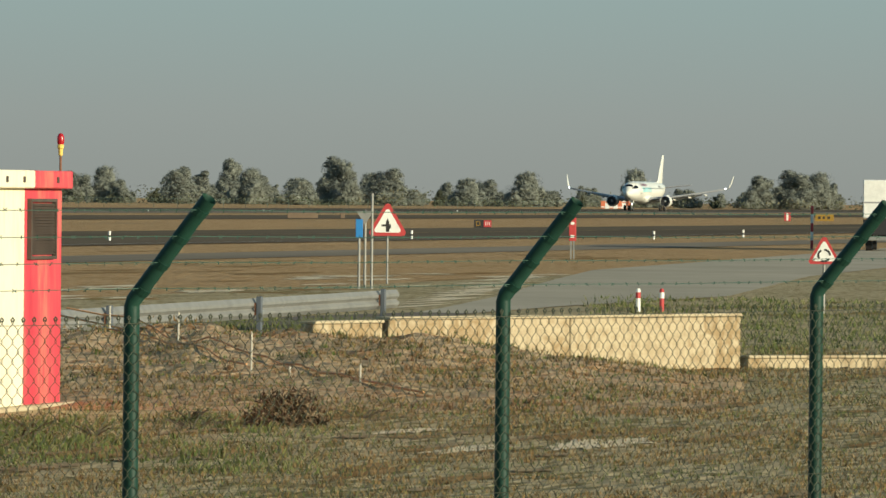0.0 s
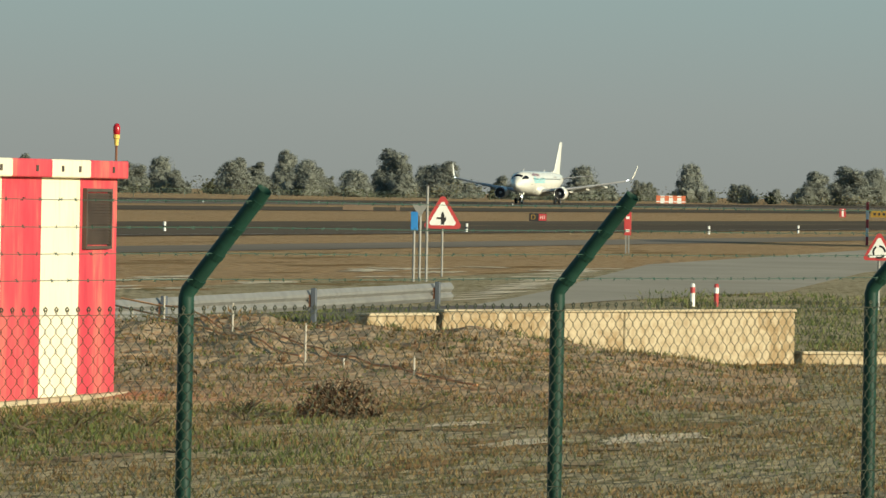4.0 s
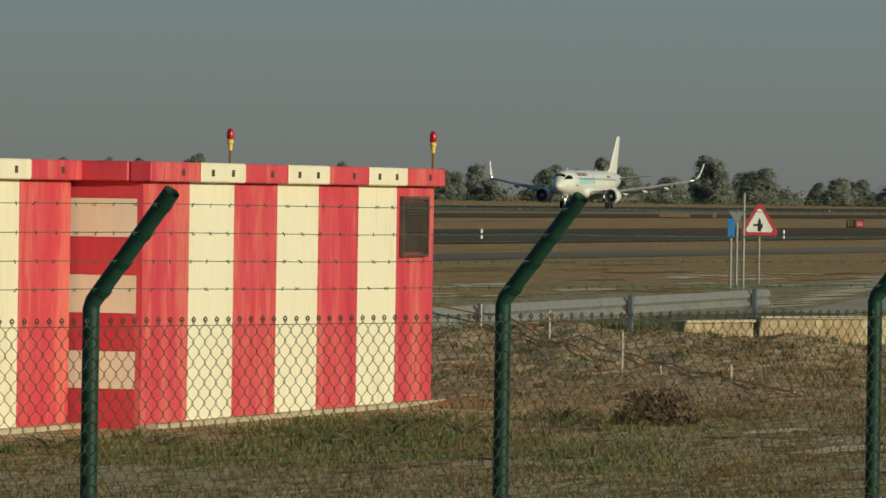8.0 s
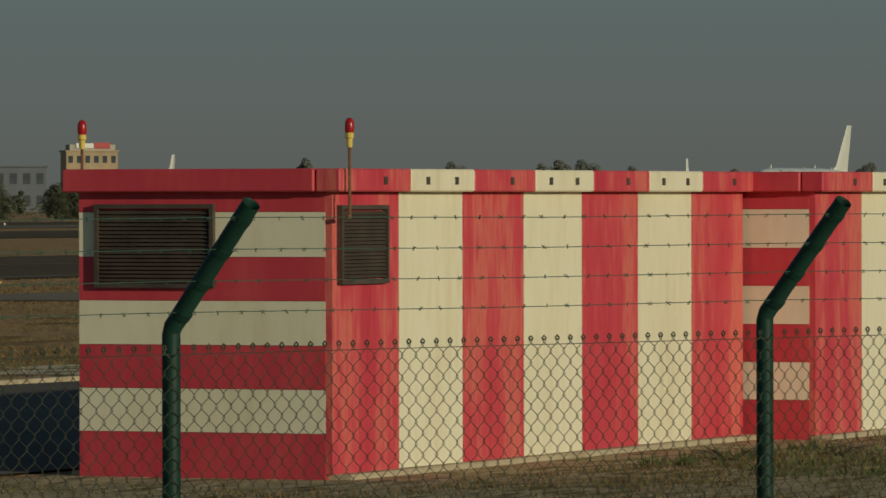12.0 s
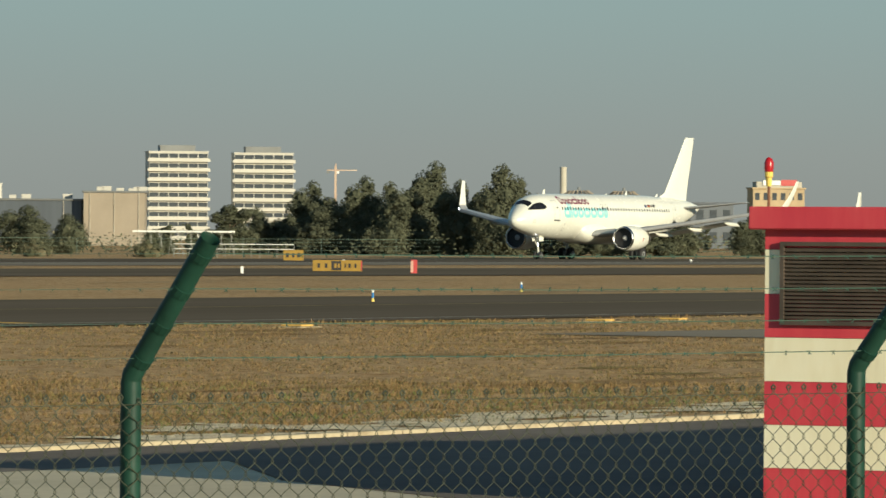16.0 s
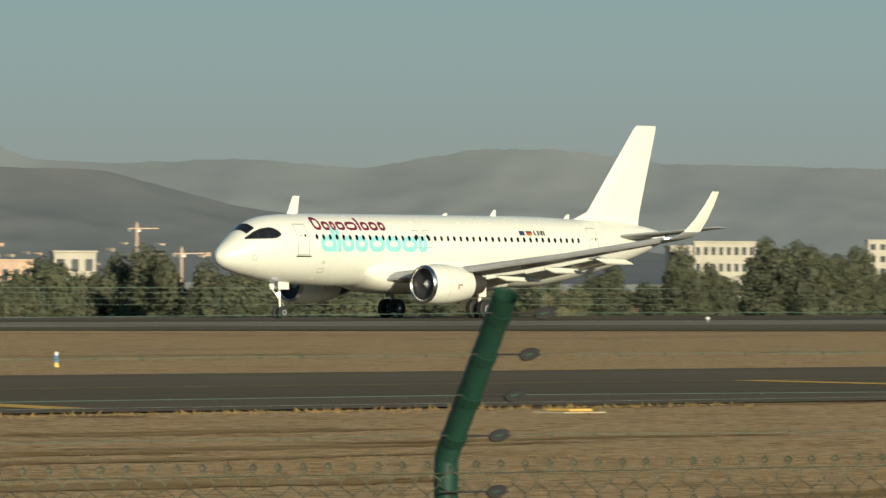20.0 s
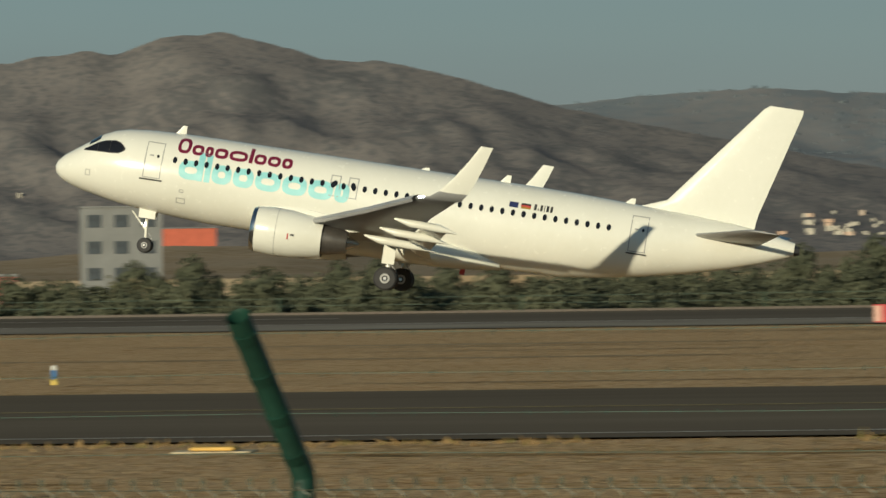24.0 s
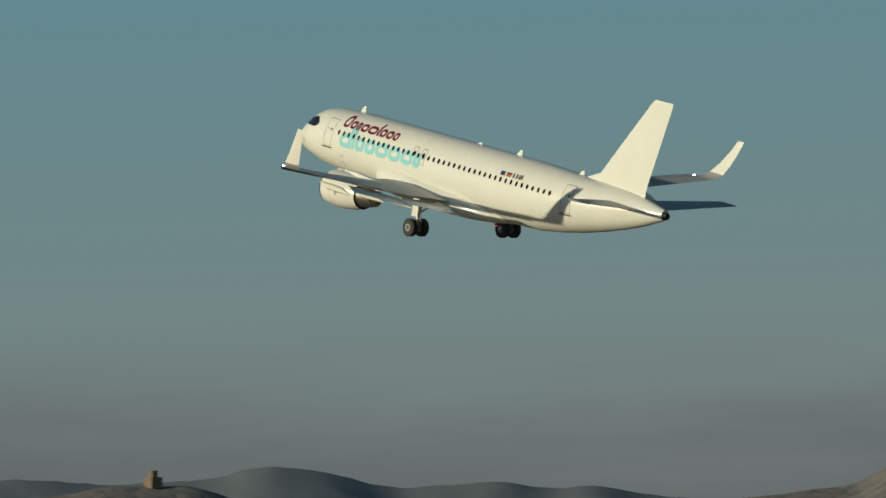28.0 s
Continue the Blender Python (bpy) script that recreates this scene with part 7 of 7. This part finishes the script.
BUILDINGS_WEST = [
    ("warehouse", "long shed with a dull red roof", ROOF_RED, -9.92, 760, 29.0, 1.8, 0, 0),
    ("factory", "grey flat factory with rows of windows", HALL_GREY, -19.54, 900, 19.8, 4.8, 3, 14),
    ("warehouse", "white low wall and shed", PALE, -22.94, 500, 12.3, 0.7, 0, 0),
    ("warehouse", "grey sheet-metal shed roofs", HALL_GREY, -23.13, 800, 27.0, 3.9, 1, 10),
    ("warehouse", "big white warehouse with a grey roof", WAREHOUSE, -26.60, 560, 25.1, 3.3, 0, 0),
    ("warehouse", "white upper hall with a strip of windows", PALE, -26.20, 800, 18.8, 6.2, 1, 9),
    ("warehouse", "long white low hall", PALE, -28.94, 650, 14.8, 3.6, 0, 0),
    ("hotel_block", "far white hotel with rows of windows", PALE, -26.23, 1500, 12.5, 16.3, 3, 8),
    ("warehouse", "white sheds at the runway end", PALE, -24.24, 520, 12.3, 1.3, 0, 0),
    ("factory", "white office building behind trees", PALE, -32.77, 700, 4.3, 3.8, 2, 4),
    ("brick_house", "low red brick building", BRICK, -32.67, 520, 5.5, 1.3, 1, 4),
    ("factory", "pale flat-roofed industrial hall", PALE, -29.96, 650, 3.3, 3.5, 1, 3),
]


def building(name, label, material, az, d, w, top, floors, cols):
    c = ray(az, 0) * d
    zb = gz(c.x, c.y)
    H, dep = top - zb, min(14.0, max(6.0, w * 0.5))
    p = thing(name, label, "building", facing(c.x, c.y, zb, random.uniform(-12, 12)))
    part("wall", boxed(-w / 2, w / 2, 0, dep, -0.5, H), material, p)
    if material is WAREHOUSE:
        part("roof", loft(bmesh.new(), [[Vector((x, -0.3, H * 0.72)), Vector((x, dep / 2, H * 1.06)), Vector((x, dep + 0.3, H * 0.72)), Vector((x, dep / 2, H * 1.03))] for x in (-w / 2 - 0.3, w / 2 + 0.3)]), HALL_GREY, p, "grey sheet roof")
        part("fascia", boxed(-w / 2, w / 2, -0.35, -0.3, H * 0.7, H * 0.74), SIGN_RED, p, "thin red stripe")
    else:
        part("roof", boxed(-w / 2 - 0.25, w / 2 + 0.25, -0.25, dep + 0.25, H, H + 0.35, 0.05), material if floors else HALL_GREY, p)
    if floors:
        me = bpy.data.meshes.new("window")
        bw, fh = w / cols, H / floors
        wide, tall = (0.46, 0.22) if material is TOWER else (0.26, 0.24)
        wm = boxed(-bw * wide, bw * wide, -0.08, 0.02, -fh * tall, fh * tall)
        wm.to_mesh(me)
        wm.free()
        me.materials.append(PANE)
        for f in range(floors):
            for k in range(cols):
                o = new("window", me)
                o.parent = p
                o.matrix_basis = pose(-w / 2 + (k + 0.5) * bw, -0.0, (f + (0.64 if material is TOWER else 0.5)) * fh)
            if material is TOWER or material is BRICK:
                part("balcony", boxed(-w / 2 - 0.6, w / 2 + 0.6, -1.3, 0, f * fh + fh * 0.02, f * fh + fh * 0.36, 0.05), material, p, "long balcony front")
    if name == "industrial_hall":
        rr = random.Random(int(w * 10))
        for k in range(6):
            x = w * rr.uniform(-0.45, 0.45)
            part("roof_unit", boxed(x - 0.5, x + rr.uniform(0.4, 1.3), 1.0, 2.4, H + 0.35, H + rr.uniform(0.7, 1.2), 0.04), TOWER, p, "white rooftop unit")
        for k in range(3):
            x = w * (k / 2 - 0.5) * 0.8
            part("downpipe", tubed([(x, -0.1, 0), (x, -0.1, H)], 0.07, 5), PALE, p)
    if material is TOWER:
        part("roof_house", boxed(-w * 0.3, w * 0.3, 2, dep - 2, H + 0.35, H + 2.2), HALL_GREY, p, "set-back roof storey")
    if material is BRICK_PALE and "roof sign" in label:
        part("roof_storey", boxed(-w * 0.42, w * 0.46, 0.6, dep - 1, H + 0.35, H + 1.5), PALE, p, "white roof storey")
        part("sign_board", boxed(w * 0.05, w * 0.36, 0.3, 0.55, H + 0.7, H + 1.9), SIGN_RED, p, "red roof sign")
        part("sign_board", boxed(-w * 0.3, w * 0.04, 0.3, 0.55, H + 0.8, H + 1.75), SIGN_WHITE, p, "white roof sign")
    return p


for row in BUILDINGS_EAST + BUILDINGS_NORTH + BUILDINGS_WEST:
    building(*row)


def chimney(az, d, top, r, material, label, band=None, tip=0.7):
    c = ray(az, 0) * d
    zb = gz(c.x, c.y)
    p = thing("chimney", label, "chimney", pose(c.x, c.y, zb))
    H = top - zb
    part("shaft", tubed([(0, 0, -0.5), (0, 0, H)], [r, r * tip], 16), material, p, smooth=True)
    part("rim", tubed([(0, 0, H), (0, 0, H + r * 0.25)], r * tip * 1.1, 16), material if band is None else SIGN_RED, p)
    for k, m in enumerate(band or ()):
        z0, z1 = H * (1 - 0.055 * (k + 1)), H * (1 - 0.055 * k)
        part("band", tubed([(0, 0, z0), (0, 0, z1)], r * tip * 1.08, 16), m, p)


chimney(61.68, 1500, 18.0, 0.9, PALE, "tall pale brick chimney beyond trees", tip=0.85)
chimney(49.62, 1500, 21.9, 1.0, BRICK, "tall red brick factory chimney")
chimney(-38.45, 1300, 34.3, 1.05, BARK_BOARD, "tall brown chimney with red and white top", [SIGN_RED, SIGN_WHITE, SIGN_RED], 0.8)
chimney(56.64, 1108, 10.4, 0.8, TOWER, "short white rooftop stack", tip=1.0)
chimney(56.45, 1108, 9.3, 0.5, TOWER, "short white rooftop stack", tip=1.0)


def round_tank(az, d, r, top, cone, material, label, name="storage_tank", ribs=0):
    c = ray(az, 0) * d
    zb = gz(c.x, c.y)
    p = thing(name, label, "tank", pose(c.x, c.y, zb), group=label)
    H = top - zb
    part("shell", tubed([(0, 0, -0.3), (0, 0, H - cone)], r, 24), material, p, smooth=True)
    part("roof", tubed([(0, 0, H - cone), (0, 0, H)], [r * 1.03, r * 0.25], 24), HALL_GREY if ribs else material, p, smooth=True)
    for k in range(ribs):
        a = 2 * math.pi * k / ribs
        part("rib", tubed([(math.cos(a) * r * 1.03, math.sin(a) * r * 1.03, H - cone + 0.05), (math.cos(a) * r * 0.26, math.sin(a) * r * 0.26, H + 0.05)], 0.12, 5), TAN, p)
    part("vent", tubed([(0, 0, H), (0, 0, H + 0.6)], [0.3, 0.2], 8), HALL_GREY, p)


round_tank(61.82, 1000, 5.6, 9.2, 3.0, OCHRE, "round digester with a ribbed cone roof", "digester", 18)
round_tank(62.22, 980, 5.8, 9.0, 3.6, OCHRE, "round digester with a ribbed cone roof", "digester", 18)
round_tank(61.45, 1050, 5.0, 8.6, 2.4, OCHRE, "round digester with a ribbed cone roof", "digester", 18)
for k in range(11):
    round_tank(-20.6 + k * 0.25, 600, 1.25, 1.7, 0.2, SILO, "cream cylindrical silo in a row", "silo")
round_tank(-42.4, 640, 2.6, 1.3, 0.3, PALE, "cream storage tank behind trees")
round_tank(-41.35, 640, 1.7, 1.1, 0.3, PALE, "cream storage tank behind trees")


def lattice_mast(az, d, top, w, label, crown=True, material=None):
    material = material or HALL_GREY
    c = ray(az, 0) * d
    zb = gz(c.x, c.y)
    p = thing("lattice_mast", label, "mast", facing(c.x, c.y, zb))
    H = top - zb
    for sx in (-1, 1):
        for sy in (-1, 1):
            part("leg", tubed([(sx * w, sy * w, -0.3), (sx * w * 0.5, sy * w * 0.5, H)], 0.1, 5), material, p)
    n = 8
    for i in range(n):
        z0, z1 = H * i / n, H * (i + 1) / n
        k0, k1 = w * (1 - 0.5 * i / n), w * (1 - 0.5 * (i + 1) / n)
        part("brace", tubed([(-k0, -k0, z0), (k1, -k1, z1)], 0.06, 4), material, p)
        part("brace", tubed([(k0, -k0, z0), (-k1, -k1, z1)], 0.06, 4), material, p)
    if crown:
        for k in range(5):
            a = 2 * math.pi * k / 5
            part("antenna_panel", boxed(math.cos(a) * w * 1.6 - 0.16, math.cos(a) * w * 1.6 + 0.16, math.sin(a) * w * 1.6 - 0.1, math.sin(a) * w * 1.6 + 0.1, H - 1.4, H + 0.3, 0.03), SIGN_WHITE, p)
        part("platform", tubed([(0, 0, H - 0.9), (0, 0, H - 0.75)], w * 1.7, 12), HALL_GREY, p)


lattice_mast(35.77, 900, 15.1, 0.9, "grey lattice telecom mast with dishes")
lattice_mast(-28.63, 900, 16.4, 0.6, "slim grey lattice mast", False)
lattice_mast(-31.09, 905, 12.2, 0.7, "grey telecom mast with antenna panels")
lattice_mast(-40.0, 1500, 11.0, 0.8, "far grey power pylon", False)
lattice_mast(-37.2, 1500, 12.0, 0.8, "far grey power pylon", False)
lattice_mast(-40.6, 1400, 14.0, 0.8, "far grey power pylon", False)


def crane(az, d, top, label, material):
    c = ray(az, 0) * d
    zb = gz(c.x, c.y)
    p = thing("tower_crane", label, "crane", facing(c.x, c.y, zb), group="far cranes")
    H = top - zb
    part("mast", boxed(-0.25, 0.25, -0.25, 0.25, -0.3, H), material, p)
    part("jib", boxed(-2.0, 5.0, -0.15, 0.15, H - 1.0, H - 0.75), material, p)
    part("counterweight", boxed(-2.1, -1.4, -0.3, 0.3, H - 1.6, H - 1.0), HALL_GREY, p)
    part("cab", boxed(0.26, 0.8, -0.3, 0.3, H - 1.7, H - 1.1), SIGN_WHITE, p)
    part("apex", tubed([(0, 0, H - 0.7), (0, 0, H + 0.8)], [0.4, 0.1], 4), material, p)


for az, d, top in ((59.65, 1500, 18.0), (40.2, 1500, 15.0), (40.6, 1450, 9.0), (42.4, 1500, 16.0), (-39.3, 1500, 6.5), (-38.1, 1500, 7.0), (-37.7, 1500, 7.5)):
    crane(az, d, top, "far red and white tower crane", PALE_PINK)
c = ray(-35.25, 0) * 800
p = thing("mobile_crane", "orange mobile crane boom behind bushes", "crane", facing(c.x, c.y, gz(c.x, c.y)))
part("boom", tubed([(1.2, 0, 0), (-0.9, 0, 9.6)], [0.5, 0.25], 6), ORANGE, p)
part("carrier", boxed(-1.5, 3.5, -1.2, 1.2, 0, 1.8, 0.1), ORANGE, p)

# parked airliners far behind the shelters: fins and hull tops
def far_jet(az, d, scale, label):
    c = ray(az, 0) * d
    p = thing("parked_jet", label, "airplane", pose(c.x, c.y, 0, 0, 0, 12), group="far parked jets")
    s = scale
    bm = bmesh.new()
    loft(bm, [[Vector((x * s, r * s * math.cos(a), (zc + r * math.sin(a)) * s)) for a in [2 * math.pi * k / 16 for k in range(16)]] for x, r, zc in ((-19, 0.2, 3.5), (-17, 1.3, 3.7), (-14, 1.95, 3.85), (6, 1.98, 3.85), (13, 1.3, 4.3), (18.5, 0.3, 4.9))])
    part("fuselage", bm, PLANE_WHITE, p, smooth=True)
    bm = bmesh.new()
    loft(bm, [[Vector((x * s, y * s, z * s)) for x, y in ((x0, 0), (x0 + (x1 - x0) * 0.3, 0.2), (x1, 0), (x0 + (x1 - x0) * 0.3, -0.2))] for x0, x1, z in ((11, 18, 5.4), (16.2, 18.8, 11.7))])
    part("fin", bm, PLANE_WHITE, p)
    for side in (-1, 1):
        part("wing", loft(bmesh.new(), [[Vector((x * s, side * y * s, z * s)) for x, z in ((x0, zz), (x0 + 1, zz + 0.25), (x1, zz), (x0 + 1, zz - 0.2))] for x0, x1, y, zz in ((-6, 1, 1.5, 2.6), (2, 4, 16.5, 4.0))]), PLANE_GREY, p)
        part("gear", tubed([(0, side * 3.5 * s, -0.05), (0, side * 3.5 * s, 2.4 * s)], 0.35 * s, 8), BLACK, p)
    part("nose_gear", tubed([(-13 * s, 0, -0.05), (-13 * s, 0, 2.2 * s)], 0.25 * s, 8), BLACK, p)


far_jet(64.15, 1500, 1.1, "white airliner parked far across the field")

p = thing("castle_ruin", "small brown castle ruin on a hilltop", "ruin", pose(*(on_hill(6, -53.12, 0.0) - Vector((0, 0, 1)))))
part("keep", boxed(-3, 3, -3, 3, 0, 5), BARK_BOARD, p)
part("tower", boxed(-1.2, 1.6, -1.5, 1.5, 5, 8), BARK_BOARD, p)


# ---- what moves ----
# seconds, along, across, height, nose-up, lean and heading in degrees
FLIGHT = [
    (0.0, 1326.2, 286.2, 0.00, 0.00, 0.00, 0.00),
    (0.5, 1307.8, 286.2, 0.00, 0.00, 0.00, 0.00),
    (1.0, 1289.8, 286.2, 0.00, 0.00, 0.00, 0.00),
    (1.5, 1272.1, 286.2, 0.00, 0.00, 0.00, 0.00),
    (2.0, 1254.5, 286.2, 0.00, 0.00, 0.00, 0.00),
    (2.5, 1236.7, 286.2, 0.00, 0.00, 0.00, 0.00),
    (3.0, 1218.7, 286.2, 0.00, 0.00, 0.00, 0.00),
    (3.5, 1200.1, 286.2, 0.00, 0.00, 0.00, 0.00),
    (4.0, 1180.9, 286.2, 0.00, 0.00, 0.00, 0.00),
    (4.5, 1160.7, 286.2, 0.00, 0.00, 0.00, 0.00),
    (5.0, 1139.5, 286.2, 0.00, 0.00, 0.00, 0.00),
    (5.5, 1117.4, 286.2, 0.00, 0.00, 0.00, 0.00),
    (6.0, 1094.5, 286.2, 0.00, 0.00, 0.00, 0.00),
    (6.5, 1071.1, 286.2, 0.00, 0.00, 0.00, 0.00),
    (7.0, 1047.0, 286.2, 0.00, 0.00, 0.00, 0.00),
    (7.5, 1022.6, 286.2, 0.00, 0.00, 0.00, 0.00),
    (8.0, 997.7, 286.2, 0.00, 0.00, 0.00, 0.00),
    (8.5, 972.5, 286.2, 0.00, 0.00, 0.00, 0.00),
    (9.0, 946.8, 286.2, 0.00, 0.00, 0.00, 0.00),
    (9.5, 920.7, 286.2, 0.00, 0.00, 0.00, 0.00),
    (10.0, 894.1, 286.2, 0.00, 0.00, 0.00, 0.00),
    (10.5, 867.0, 286.2, 0.00, 0.00, 0.00, 0.00),
    (11.0, 839.5, 286.2, 0.00, 0.00, 0.00, 0.00),
    (11.5, 811.6, 286.2, 0.00, 0.00, 0.00, 0.00),
    (12.0, 783.2, 286.2, 0.00, 0.00, 0.00, 0.00),
    (12.5, 754.3, 286.2, 0.00, 0.00, 0.00, 0.00),
    (13.0, 725.0, 286.2, 0.00, 0.00, 0.00, 0.00),
    (13.5, 695.1, 286.2, 0.00, 0.00, 0.00, 0.00),
    (14.0, 664.9, 286.2, 0.00, 0.00, 0.00, 0.00),
    (14.5, 634.1, 286.2, 0.00, 0.00, 0.00, 0.00),
    (15.0, 602.9, 286.2, 0.00, 0.00, 0.00, 0.00),
    (15.5, 571.2, 286.2, 0.00, 0.00, 0.00, 0.00),
    (16.0, 538.9, 286.2, 0.00, 0.00, 0.00, 0.00),
    (16.5, 506.2, 286.2, 0.00, 0.00, 0.00, 0.00),
    (17.0, 473.2, 286.2, 0.00, 0.00, 0.00, 0.00),
    (17.5, 439.9, 286.2, 0.00, 0.00, 0.00, 0.30),
    (18.0, 406.2, 286.2, 0.00, 0.00, 0.00, 0.90),
    (18.5, 372.0, 286.2, 0.00, 0.00, 0.00, 1.10),
    (19.0, 335.9, 285.0, 0.00, 0.00, 0.00, 1.20),
    (19.5, 298.9, 283.6, 0.00, 0.00, 0.00, 1.20),
    (20.0, 261.7, 282.0, 0.00, 0.00, 0.00, 1.20),
    (20.5, 227.9, 282.6, 0.00, 0.00, 0.00, 1.00),
    (21.0, 194.6, 283.8, 0.00, 0.77, 0.00, 0.70),
    (21.5, 161.1, 285.5, 0.00, 2.24, 0.00, 0.40),
    (22.0, 126.8, 289.4, 0.00, 4.12, 0.00, 0.20),
    (22.5, 90.3, 296.4, 0.00, 5.92, 0.00, 0.00),
    (23.0, 52.8, 307.7, 0.00, 7.40, -0.05, -0.15),
    (23.5, 11.9, 314.8, 0.33, 8.50, -0.10, -0.30),
    (24.0, -30.6, 318.7, 1.14, 9.39, -0.57, -0.60),
    (24.5, -72.8, 318.9, 2.56, 10.35, -0.89, -0.75),
    (25.0, -116.1, 317.5, 4.60, 11.20, -1.20, -0.90),
    (25.5, -162.0, 315.4, 7.40, 11.67, -0.88, -0.70),
    (26.0, -207.4, 314.6, 10.69, 12.16, -0.56, -0.50),
    (26.5, -247.4, 316.9, 14.17, 13.01, -0.13, -0.65),
    (27.0, -272.9, 297.7, 16.74, 13.46, 0.30, -0.80),
    (27.5, -283.3, 268.4, 20.33, 14.64, 0.19, -0.80),
    (28.0, -317.0, 263.0, 24.61, 13.94, 0.08, -0.80),
]


def motions():
    walk(plane, [(t, pose(x, y, z, r, a, w)) for t, x, y, z, a, r, w in FLIGHT])


motions()
